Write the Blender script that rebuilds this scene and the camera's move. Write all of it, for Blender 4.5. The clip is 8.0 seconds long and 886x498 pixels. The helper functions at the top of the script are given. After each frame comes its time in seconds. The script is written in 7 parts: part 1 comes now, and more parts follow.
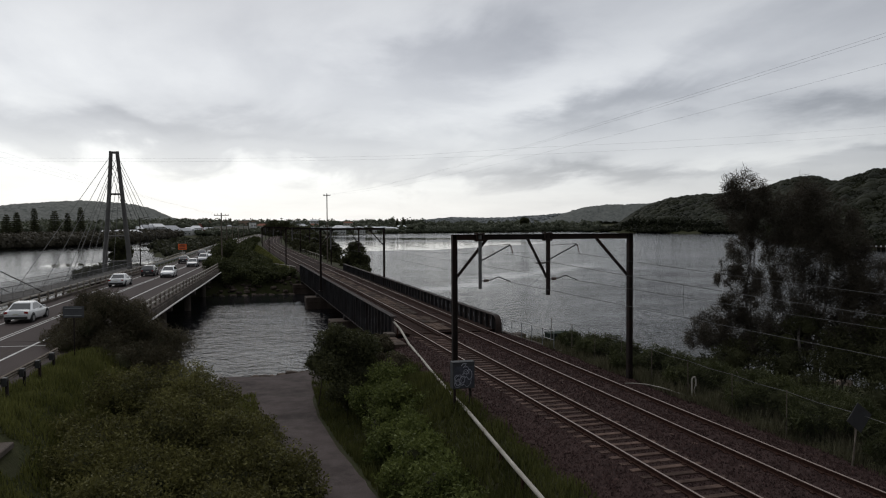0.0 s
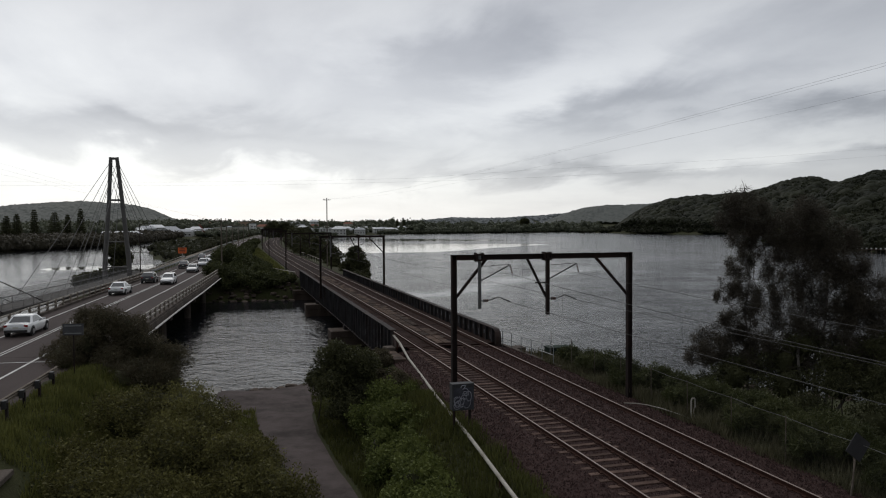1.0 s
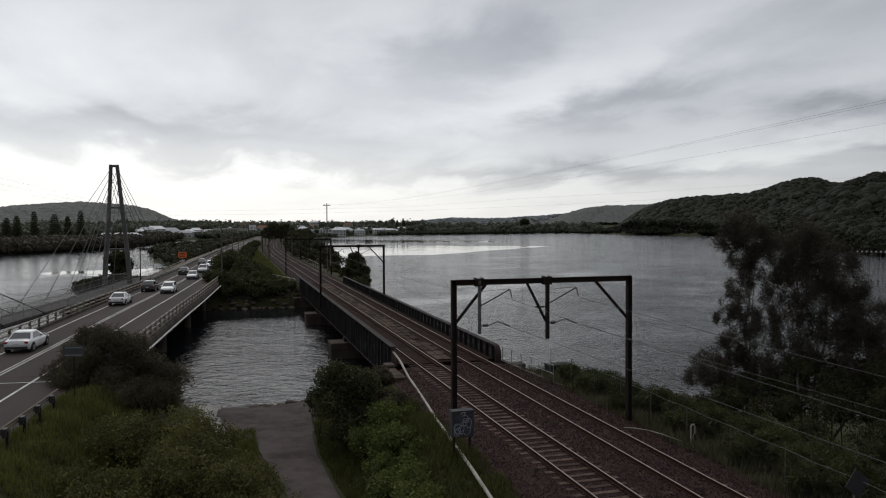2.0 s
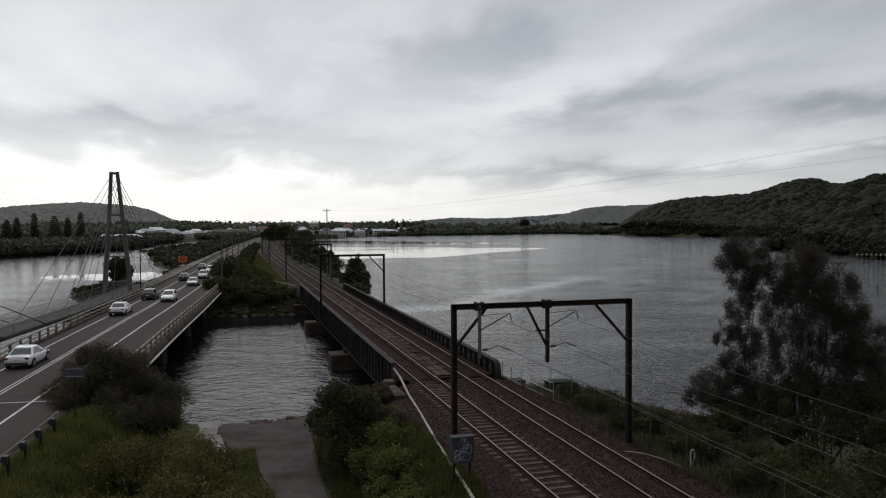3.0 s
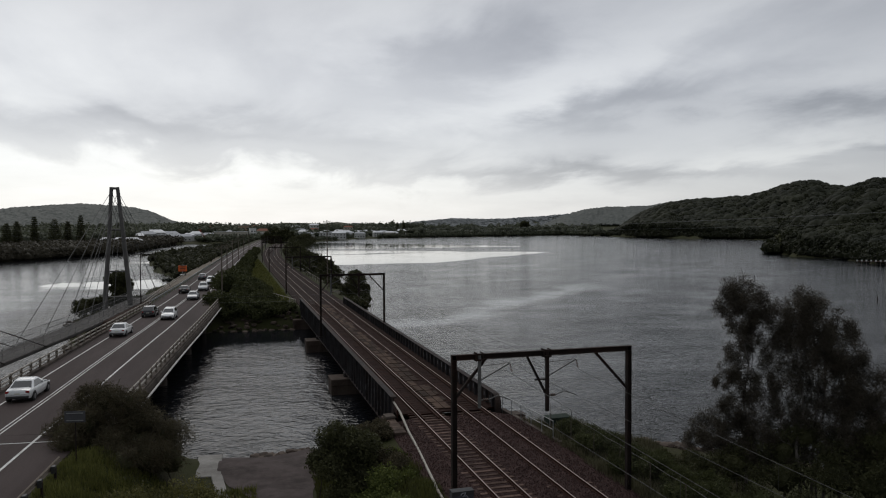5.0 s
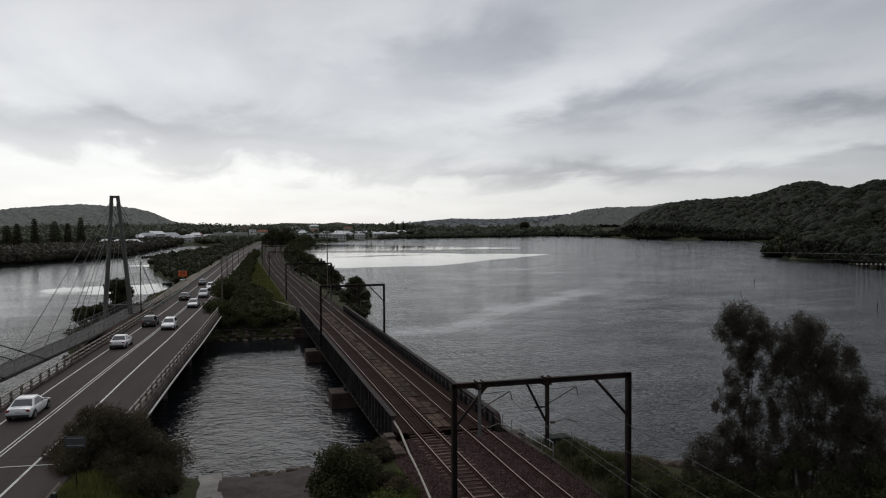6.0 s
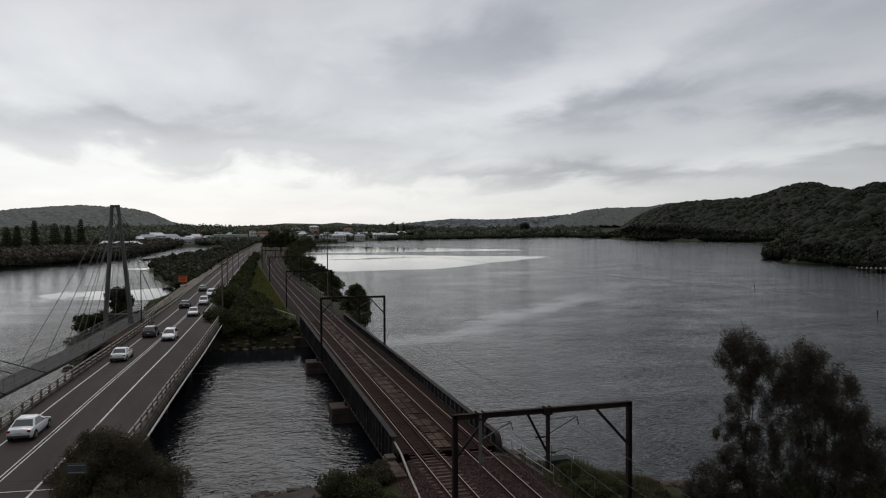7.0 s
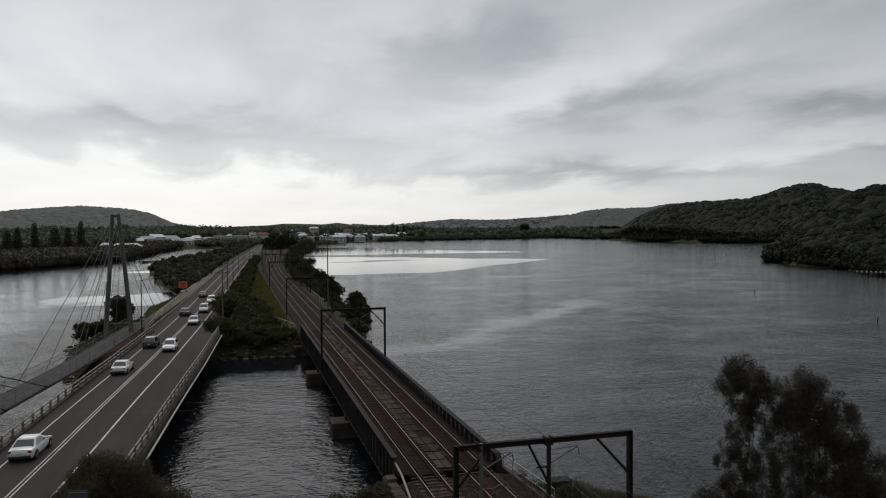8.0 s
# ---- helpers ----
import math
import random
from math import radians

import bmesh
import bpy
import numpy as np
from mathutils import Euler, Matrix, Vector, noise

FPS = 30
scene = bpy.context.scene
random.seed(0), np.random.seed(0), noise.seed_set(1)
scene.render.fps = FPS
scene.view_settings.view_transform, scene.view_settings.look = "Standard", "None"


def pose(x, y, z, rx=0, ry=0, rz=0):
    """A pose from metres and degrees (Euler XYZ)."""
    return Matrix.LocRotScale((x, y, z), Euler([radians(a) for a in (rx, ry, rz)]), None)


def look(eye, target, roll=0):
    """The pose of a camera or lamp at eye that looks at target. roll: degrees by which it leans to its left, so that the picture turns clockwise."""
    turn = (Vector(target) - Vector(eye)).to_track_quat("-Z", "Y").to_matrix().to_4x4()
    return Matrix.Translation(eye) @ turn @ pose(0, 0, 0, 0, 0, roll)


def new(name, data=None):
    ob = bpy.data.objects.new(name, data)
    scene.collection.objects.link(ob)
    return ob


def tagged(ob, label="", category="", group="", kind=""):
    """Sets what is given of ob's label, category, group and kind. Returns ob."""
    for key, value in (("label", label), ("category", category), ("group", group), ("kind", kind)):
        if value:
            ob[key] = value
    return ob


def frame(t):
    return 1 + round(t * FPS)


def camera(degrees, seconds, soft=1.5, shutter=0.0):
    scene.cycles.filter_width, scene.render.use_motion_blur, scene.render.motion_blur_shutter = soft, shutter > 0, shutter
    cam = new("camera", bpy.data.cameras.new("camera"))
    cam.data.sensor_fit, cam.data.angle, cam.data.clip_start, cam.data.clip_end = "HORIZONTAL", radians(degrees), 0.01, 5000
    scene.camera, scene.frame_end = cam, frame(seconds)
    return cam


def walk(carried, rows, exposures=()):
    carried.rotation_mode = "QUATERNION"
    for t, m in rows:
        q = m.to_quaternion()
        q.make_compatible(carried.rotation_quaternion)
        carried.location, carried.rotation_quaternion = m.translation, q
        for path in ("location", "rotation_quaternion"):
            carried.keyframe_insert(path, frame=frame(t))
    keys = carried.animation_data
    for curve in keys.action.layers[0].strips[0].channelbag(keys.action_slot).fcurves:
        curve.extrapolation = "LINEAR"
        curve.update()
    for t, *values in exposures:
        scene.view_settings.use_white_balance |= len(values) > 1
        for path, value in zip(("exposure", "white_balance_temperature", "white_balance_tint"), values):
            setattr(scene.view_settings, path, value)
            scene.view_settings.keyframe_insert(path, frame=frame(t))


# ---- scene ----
# The camera rises straight up beside the railway bridge.
cam = camera(62.1, 8.0, 1.1)
RISE = [
    (0, -12.22, 0.02, 7.429), (0.5, -12.205, 0.02, 7.862), (1, -12.19, 0.02, 8.385), (1.5, -12.18, 0.02, 8.983),
    (3, -12.19, 0.0, 10.73), (3.5, -12.19, -0.01, 11.321), (4, -12.19, -0.015, 11.919), (4.5, -12.18, -0.01, 12.525),
    (6, -12.18, -0.01, 14.508), (6.5, -12.197, 0.0, 15.269), (7, -12.207, 0.02, 15.99), (7.5, -12.23, 0.03, 16.737), (8, -12.243, 0.035, 17.482),
]
walk(cam, [(t, look((x, y, z), (x + 0.549, y + 1.922, z - 0.0645), -0.28)) for t, x, y, z in RISE], [(0, 0.07), (2, 0.06), (4, 0.03), (6, -0.02), (8, -0.06)])

# ---- world and light: overcast, brightest low in the sky ahead ----
world = bpy.data.worlds.new("overcast_sky")
scene.world = world
world.use_nodes = True


def build_sky(nt):
    N, L = nt.nodes, nt.links
    N.clear()

    def node(kind, **kw):
        n = N.new(kind)
        for k, v in kw.items():
            if k == "op":
                n.operation = v
            elif k == "vals":
                for i, x in v.items():
                    n.inputs[i].default_value = x
        return n

    def math_node(op, a, b=None, clamp=False):
        n = N.new("ShaderNodeMath")
        n.operation, n.use_clamp = op, clamp
        for i, v in enumerate((a, b)):
            if v is None:
                continue
            if isinstance(v, (int, float)):
                n.inputs[i].default_value = v
            else:
                L.new(v, n.inputs[i])
        return n.outputs[0]

    co = N.new("ShaderNodeTexCoord")
    sep = N.new("ShaderNodeSeparateXYZ")
    L.new(co.outputs["Generated"], sep.inputs[0])
    X, Y, Z = sep.outputs
    zc = math_node("MAXIMUM", Z, 0.0)
    den = math_node("ADD", zc, 0.2)
    px, py = math_node("DIVIDE", X, den), math_node("DIVIDE", Y, den)
    comb = N.new("ShaderNodeCombineXYZ")
    L.new(px, comb.inputs[0]), L.new(py, comb.inputs[1])

    def cloud(scale, rot, stretch, detail, rough, off, dist=0.0):
        mp = N.new("ShaderNodeMapping")
        mp.inputs["Rotation"].default_value = (0, 0, rot)
        mp.inputs["Scale"].default_value = stretch
        mp.inputs["Location"].default_value = off
        L.new(comb.outputs[0], mp.inputs[0])
        n = N.new("ShaderNodeTexNoise")
        n.inputs["Scale"].default_value, n.inputs["Detail"].default_value = scale, detail
        n.inputs["Roughness"].default_value, n.inputs["Distortion"].default_value = rough, dist
        L.new(mp.outputs[0], n.inputs["Vector"])
        return n.outputs["Fac"]

    big = cloud(0.85, 0.5, (1.0, 0.55, 1), 3, 0.5, (0.6, 2.2, 0), 0.4)
    fine = cloud(2.4, 0.45, (1.0, 0.6, 1), 7, 0.55, (1.2, 5.3, 0), 0.3)
    wisp = cloud(1.9, 0.2, (0.8, 1.0, 1), 6, 0.6, (4.2, 1.3, 0), 0.2)
    # bearing and height of the direction in degrees, stirred so that cloud edges are ragged
    deg = 180 / math.pi
    az = math_node("MULTIPLY", math_node("ARCTAN2", X, Y), deg)
    el = math_node("MULTIPLY", math_node("ARCSINE", Z), deg)
    stir_a = math_node("MULTIPLY", math_node("SUBTRACT", wisp, 0.5), 26.0)
    stir_e = math_node("MULTIPLY", math_node("SUBTRACT", fine, 0.5), 7.0)
    azw, elw = math_node("ADD", az, stir_a), math_node("ADD", el, stir_e)

    def bank(a0, e0, wa, we, tilt, amount):
        """A soft bank of thicker (amount below 0) or thinner cloud, tilted, about a bearing and a height."""
        da = math_node("SUBTRACT", azw, a0)
        u = math_node("DIVIDE", da, wa)
        v = math_node("DIVIDE", math_node("SUBTRACT", math_node("SUBTRACT", elw, e0), math_node("MULTIPLY", da, tilt)), we)
        q = math_node("ADD", math_node("MULTIPLY", u, u), math_node("MULTIPLY", v, v))
        return math_node("MULTIPLY", math_node("POWER", 2.718, math_node("MULTIPLY", q, -1.0)), amount)

    total = math_node("ADD", math_node("MULTIPLY", math_node("SUBTRACT", big, 0.5), 0.5), math_node("MULTIPLY", math_node("SUBTRACT", fine, 0.5), 0.5))
    for row in (
        (17, 13.5, 7, 2.6, 0.3, -0.3), (31, 9.0, 10, 1.5, 0.12, -0.36), (44, 7.8, 6, 1.0, 0.05, -0.42), (44, 13.5, 15, 3.2, 0.1, -0.22),
        (19, 8.0, 6, 2.6, 0.25, 0.2), (-6, 7.4, 16, 1.1, -0.03, -0.24), (30, 3.9, 11, 0.8, 0.0, -0.28), (-14, 14, 10, 4, 0.0, 0.12),
        (41, 5.4, 7, 0.9, 0.05, 0.16), (27, 12.0, 6, 2.0, 0.3, 0.12), (4, 11, 8, 2.2, 0.2, -0.05), (48, 5.2, 4, 0.7, 0.1, -0.3),
    ):
        total = math_node("ADD", total, bank(*row))
    deck = math_node("MULTIPLY", math_node("ADD", total, 1.0), 0.575)
    # ragged lower edge of the cloud deck, with clear brightness below it
    rim = N.new("ShaderNodeMapRange")
    for i, v in enumerate((-14, 24, 5.2, 2.4)):
        rim.inputs[i + 1].default_value = v
    L.new(az, rim.inputs[0])
    low = N.new("ShaderNodeMapRange")
    low.interpolation_type = "SMOOTHSTEP"
    for i, v in enumerate((-0.9, 1.1, 1.0, 0.0)):
        low.inputs[i + 1].default_value = v
    L.new(math_node("SUBTRACT", math_node("ADD", el, math_node("MULTIPLY", math_node("SUBTRACT", fine, 0.5), 9.0)), rim.outputs[0]), low.inputs[0])
    az2 = math.radians(-6)
    ahead = math_node("ADD", math_node("MULTIPLY", X, math.sin(az2)), math_node("MULTIPLY", Y, math.cos(az2)))
    near_sun = math_node("POWER", math_node("MAXIMUM", ahead, 0.0), 2.5)
    clear = math_node("ADD", math_node("MULTIPLY", math_node("SUBTRACT", wisp, 0.5), 0.24), math_node("ADD", math_node("MULTIPLY", near_sun, 0.36), 0.46))
    glow = math_node("MULTIPLY", low.outputs[0], math_node("MINIMUM", math_node("MULTIPLY", near_sun, 1.6), 1.0))
    lum = math_node("ADD", math_node("MULTIPLY", deck, math_node("SUBTRACT", 1.0, glow)), math_node("MULTIPLY", clear, glow))
    # the cloud is thinnest towards the hidden sun ahead, dims behind and lies thick overhead
    sa, se = math.radians(-6), math.radians(36)
    to_sun = math_node("ADD", math_node("ADD", math_node("MULTIPLY", X, math.sin(sa) * math.cos(se)), math_node("MULTIPLY", Y, math.cos(sa) * math.cos(se))), math_node("MULTIPLY", Z, math.sin(se)))
    fade = N.new("ShaderNodeMapRange")
    fade.interpolation_type = "SMOOTHSTEP"
    for i, v in enumerate((-0.1, 1.0, 0.5, 1.1)):
        fade.inputs[i + 1].default_value = v
    L.new(to_sun, fade.inputs[0])
    over = N.new("ShaderNodeMapRange")
    over.interpolation_type = "SMOOTHSTEP"
    for i, v in enumerate((0.17, 0.42, 1.0, 0.68)):
        over.inputs[i + 1].default_value = v
    L.new(zc, over.inputs[0])
    zenith = N.new("ShaderNodeMapRange")
    zenith.interpolation_type = "SMOOTHSTEP"
    for i, v in enumerate((0.5, 1.0, 1.0, 2.3)):
        zenith.inputs[i + 1].default_value = v
    L.new(zc, zenith.inputs[0])
    dim = math_node("MULTIPLY", fade.outputs[0], math_node("MULTIPLY", over.outputs[0], zenith.outputs[0]))
    tint = N.new("ShaderNodeValToRGB")
    cr = tint.color_ramp
    cr.elements[0].position, cr.elements[0].color = 0.3, (0.955, 0.984, 1.075, 1)
    cr.elements[1].position, cr.elements[1].color = 0.75, (0.985, 1.0, 1.008, 1)
    L.new(lum, tint.inputs[0])
    lit = N.new("ShaderNodeVectorMath")
    lit.operation = "SCALE"
    L.new(tint.outputs[0], lit.inputs[0]), L.new(math_node("MULTIPLY", math_node("MAXIMUM", lum, 0.1), dim), lit.inputs["Scale"])
    sky = N.new("ShaderNodeTexSky")
    sky.sky_type, sky.sun_disc = "NISHITA", False
    sky.sun_elevation, sky.sun_rotation = math.radians(38), math.radians(-6)
    thin = N.new("ShaderNodeMix")
    thin.data_type = "RGBA"
    thin.inputs["Factor"].default_value = 0.0105
    L.new(lit.outputs[0], thin.inputs["A"]), L.new(sky.outputs[0], thin.inputs["B"])
    bg, out = N.new("ShaderNodeBackground"), N.new("ShaderNodeOutputWorld")
    bg.inputs["Strength"].default_value = 1.0
    L.new(thin.outputs["Result"], bg.inputs[0]), L.new(bg.outputs[0], out.inputs[0])


build_sky(world.node_tree)
sun_data = bpy.data.lights.new("sun", "SUN")
sun_data.energy, sun_data.angle, sun_data.color = 0.4, radians(35), (1, 0.96, 0.9)
sun = new("sun", sun_data)
sun.matrix_world = look((0, 0, 60), (0 + 6.3, -60, 60 - 47))
scene.view_settings.exposure = 0.0

# ---- materials ----
def material(name, c1, c2, scale=4.0, rough=0.8, metal=0.0, bump=0.3, bump_scale=30.0, c3=None, stain=0.5, stretch=(1, 1, 1), per_piece=0.0, spec=0.5, island=False, dist=0.02):
    """Two-scale procedural surface: broad patches from c1 to c2, stains of c3, fine grain relief."""
    m = bpy.data.materials.new(name)
    m.use_nodes = True
    N, L = m.node_tree.nodes, m.node_tree.links
    b = N["Principled BSDF"]
    co = N.new("ShaderNodeTexCoord")
    mp = N.new("ShaderNodeMapping")
    mp.inputs["Scale"].default_value = stretch
    geo = N.new("ShaderNodeNewGeometry")
    L.new(geo.outputs["Position"], mp.inputs[0])

    def tex(s, detail, roughness=0.6):
        n = N.new("ShaderNodeTexNoise")
        n.inputs["Scale"].default_value, n.inputs["Detail"].default_value, n.inputs["Roughness"].default_value = s, detail, roughness
        L.new(mp.outputs[0], n.inputs["Vector"])
        return n

    def mix(fac, a, bb):
        n = N.new("ShaderNodeMix")
        n.data_type = "RGBA"
        for key, v in (("Factor", fac), ("A", a), ("B", bb)):
            if isinstance(v, tuple):
                n.inputs[key].default_value = (*v, 1)
            elif isinstance(v, float):
                n.inputs[key].default_value = v
            else:
                L.new(v, n.inputs[key])
        return n.outputs["Result"]

    def spread(fac, lo, hi):
        n = N.new("ShaderNodeMapRange")
        n.inputs[1].default_value, n.inputs[2].default_value = lo, hi
        L.new(fac, n.inputs[0])
        return n.outputs[0]

    broad, grain = tex(scale, 5), tex(bump_scale, 4, 0.7)
    col = mix(spread(broad.outputs["Fac"], 0.3, 0.7), c1, c2)
    if c3:
        st = tex(scale * 0.37, 6, 0.7)
        fac = N.new("ShaderNodeMath")
        fac.operation = "MULTIPLY"
        fac.inputs[1].default_value = stain
        L.new(spread(st.outputs["Fac"], 0.48, 0.68), fac.inputs[0])
        col = mix(fac.outputs[0], col, c3)
    dark = N.new("ShaderNodeMapRange")
    for i, v in enumerate((0.25, 0.75, 0.72, 1.28)):
        dark.inputs[i + 1].default_value = v
    L.new(grain.outputs["Fac"], dark.inputs[0])
    sc = N.new("ShaderNodeVectorMath")
    sc.operation = "SCALE"
    L.new(col, sc.inputs[0]), L.new(dark.outputs[0], sc.inputs["Scale"])
    last = sc.outputs[0]
    if per_piece:
        inf = N.new("ShaderNodeObjectInfo")
        rnd = geo.outputs["Random Per Island"] if island else inf.outputs["Random"]
        mr = N.new("ShaderNodeMapRange")
        mr.inputs[3].default_value, mr.inputs[4].default_value = 1 - per_piece, 1 + per_piece
        L.new(rnd, mr.inputs[0])
        s2 = N.new("ShaderNodeVectorMath")
        s2.operation = "SCALE"
        L.new(last, s2.inputs[0]), L.new(mr.outputs[0], s2.inputs["Scale"])
        last = s2.outputs[0]
    L.new(last, b.inputs["Base Color"])
    b.inputs["Roughness"].default_value, b.inputs["Metallic"].default_value = rough, metal
    b.inputs["Specular IOR Level"].default_value = 0.12 if rough > 0.79 and spec == 0.5 else spec
    if bump:
        bp = N.new("ShaderNodeBump")
        bp.inputs["Strength"].default_value, bp.inputs["Distance"].default_value = bump, dist
        L.new(grain.outputs["Fac"], bp.inputs["Height"]), L.new(bp.outputs[0], b.inputs["Normal"])
    return m


def leaf_material(name, c1, c2, spread_=0.45, patch=0.6):
    """Leaves: colour varies leaf by leaf and in patches, with a little light coming through."""
    m = bpy.data.materials.new(name)
    m.use_nodes = True
    N, L = m.node_tree.nodes, m.node_tree.links
    b = N["Principled BSDF"]
    geo = N.new("ShaderNodeNewGeometry")
    n = N.new("ShaderNodeTexNoise")
    n.inputs["Scale"].default_value, n.inputs["Detail"].default_value = patch, 4
    L.new(geo.outputs["Position"], n.inputs["Vector"])
    add = N.new("ShaderNodeMath")
    add.operation = "MULTIPLY_ADD"
    L.new(geo.outputs["Random Per Island"], add.inputs[0])
    add.inputs[1].default_value = spread_
    L.new(n.outputs["Fac"], add.inputs[2])
    mr = N.new("ShaderNodeMapRange")
    mr.inputs[1].default_value, mr.inputs[2].default_value = 0.35, 1.0
    L.new(add.outputs[0], mr.inputs[0])
    mx = N.new("ShaderNodeMix")
    mx.data_type = "RGBA"
    mx.inputs["A"].default_value, mx.inputs["B"].default_value = (*c1, 1), (*c2, 1)
    L.new(mr.outputs[0], mx.inputs["Factor"])
    L.new(mx.outputs["Result"], b.inputs["Base Color"])
    b.inputs["Roughness"].default_value = 0.6
    b.inputs["Specular IOR Level"].default_value = 0.12
    tr = N.new("ShaderNodeBsdfTranslucent")
    L.new(mx.outputs["Result"], tr.inputs[0])
    ms = N.new("ShaderNodeMixShader")
    ms.inputs[0].default_value = 0.3
    out = N["Material Output"]
    L.new(b.outputs[0], ms.inputs[1]), L.new(tr.outputs[0], ms.inputs[2]), L.new(ms.outputs[0], out.inputs[0])
    return m


def water_material():
    m = bpy.data.materials.new("lake_water")
    m.use_nodes = True
    N, L = m.node_tree.nodes, m.node_tree.links
    b = N["Principled BSDF"]
    b.inputs["Base Color"].default_value = (0.008, 0.0095, 0.012, 1)
    b.inputs["IOR"].default_value = 1.33
    b.inputs["Specular IOR Level"].default_value = 0.5
    geo = N.new("ShaderNodeNewGeometry")

    def tex(scale, detail, stretch, rough=0.55, rot=0.0):
        mp = N.new("ShaderNodeMapping")
        mp.inputs["Scale"].default_value = stretch
        mp.inputs["Rotation"].default_value = (0, 0, rot)
        L.new(geo.outputs["Position"], mp.inputs[0])
        n = N.new("ShaderNodeTexNoise")
        n.inputs["Scale"].default_value, n.inputs["Detail"].default_value, n.inputs["Roughness"].default_value = scale, detail, rough
        L.new(mp.outputs[0], n.inputs["Vector"])
        return n.outputs["Fac"]

    calm = N.new("ShaderNodeMapRange")
    calm.interpolation_type = "SMOOTHSTEP"
    for i, v in enumerate((0.55, 0.6, 1.0, 0.05)):
        calm.inputs[i + 1].default_value = v
    sep = N.new("ShaderNodeSeparateXYZ")
    L.new(geo.outputs["Position"], sep.inputs[0])
    # the narrow channel between the bridges is sheltered
    chan = N.new("ShaderNodeMapRange")
    chan.interpolation_type = "SMOOTHSTEP"
    for i, v in enumerate((13.0, 22.0, 0.8, 1.0)):
        chan.inputs[i + 1].default_value = v
    away = N.new("ShaderNodeMath")
    away.operation = "ADD"
    away.inputs[1].default_value = 9.0
    apart = N.new("ShaderNodeMath")
    apart.operation = "ABSOLUTE"
    L.new(sep.outputs[0], away.inputs[0]), L.new(away.outputs[0], apart.inputs[0]), L.new(apart.outputs[0], chan.inputs[0])
    def band(value, rows):
        n = N.new("ShaderNodeMapRange")
        n.interpolation_type = "SMOOTHSTEP"
        for i, v in enumerate(rows):
            n.inputs[i + 1].default_value = v
        L.new(value, n.inputs[0])
        return n.outputs[0]

    def join(op, a, c):
        n = N.new("ShaderNodeMath")
        n.operation = op
        for i, v in enumerate((a, c)):
            if isinstance(v, float):
                n.inputs[i].default_value = v
            else:
                L.new(v, n.inputs[i])
        return n.outputs[0]

    # a calm strip along the causeway in the western arm, wind over the rest of it
    xs, ys = sep.outputs[0], sep.outputs[1]
    strip = join("MULTIPLY", join("MULTIPLY", band(xs, (-72.0, -60.0, 0.0, 0.2)), band(xs, (-32.0, -26.0, 1.0, 0.0))), band(ys, (180.0, 215.0, 0.0, 1.0)))
    arm = join("ADD", strip, band(xs, (-60.0, -30.0, -0.08, 0.0)))
    # the eastern side of the lake lies open to the wind
    east = band(join("ADD", xs, join("MULTIPLY", ys, -0.45)), (-20.0, 60.0, 0.0, -0.16))
    # oily calm sheets under the far shore: a broad one, a thin one beyond it and a small one to the east
    rag = join("MULTIPLY", join("ADD", tex(0.03, 6, (0.5, 1.0, 1), 0.62), -0.5), 36.0)
    yr = join("ADD", ys, rag)
    near_edge = join("SUBTRACT", yr, join("MAXIMUM", join("ADD", xs, 240.0), 312.0))
    far_edge = join("SUBTRACT", join("ADD", join("MULTIPLY", xs, -0.7), 536.0), yr)
    sheet = join("MULTIPLY", band(near_edge, (-3.0, 5.0, 0.0, 0.3)), band(far_edge, (-8.0, 10.0, 0.0, 1.0)))
    thin = join("MULTIPLY", band(yr, (520.0, 532.0, 0.0, 0.3)), band(join("SUBTRACT", join("ADD", join("MULTIPLY", xs, -1.5), 840.0), yr), (-12.0, 12.0, 0.0, 1.0)))
    dx, dy = join("ADD", xs, -170.0), join("ADD", yr, -342.0)
    spot_r = join("SQRT", join("ADD", join("MULTIPLY", dx, dx), join("MULTIPLY", dy, dy)), 0.0)
    slick = join("MULTIPLY", join("MAXIMUM", join("MAXIMUM", sheet, thin), band(spot_r, (2.0, 34.0, 0.15, 0.0))), band(xs, (0.0, 10.0, 0.0, 1.0)))
    patchy = join("ADD", tex(0.012, 5, (0.4, 1.0, 1), 0.55, -0.25), -0.09)
    L.new(join("ADD", patchy, join("ADD", join("ADD", arm, slick), join("ADD", east, band(ys, (470.0, 600.0, 0.0, -0.06))))), calm.inputs[0])
    waves = N.new("ShaderNodeMath")
    waves.operation = "MULTIPLY_ADD"
    L.new(tex(2.3, 2, (1.0, 1.5, 1), 0.5, -0.4), waves.inputs[0])
    waves.inputs[1].default_value = 0.35
    L.new(tex(1.0, 3, (1.0, 1.5, 1), 0.55, -0.5), waves.inputs[2])
    swell = N.new("ShaderNodeMath")
    swell.operation = "MULTIPLY_ADD"
    L.new(tex(0.22, 3, (0.9, 1.3, 1), 0.5, 0.5), swell.inputs[0])
    swell.inputs[1].default_value = 0.7
    chop = N.new("ShaderNodeMath")
    chop.operation = "MULTIPLY_ADD"
    L.new(tex(0.42, 3, (1.0, 0.7, 1), 0.5, 0.2), chop.inputs[0])
    chop.inputs[1].default_value = 0.9
    L.new(waves.outputs[0], chop.inputs[2])
    L.new(chop.outputs[0], swell.inputs[2])
    # gusts: broad streaks of rougher and smoother water
    gust = N.new("ShaderNodeMapRange")
    for i, v in enumerate((0.32, 0.68, 0.4, 1.1)):
        gust.inputs[i + 1].default_value = v
    L.new(tex(0.1, 6, (0.6, 1.0, 1), 0.62, -0.35), gust.inputs[0])
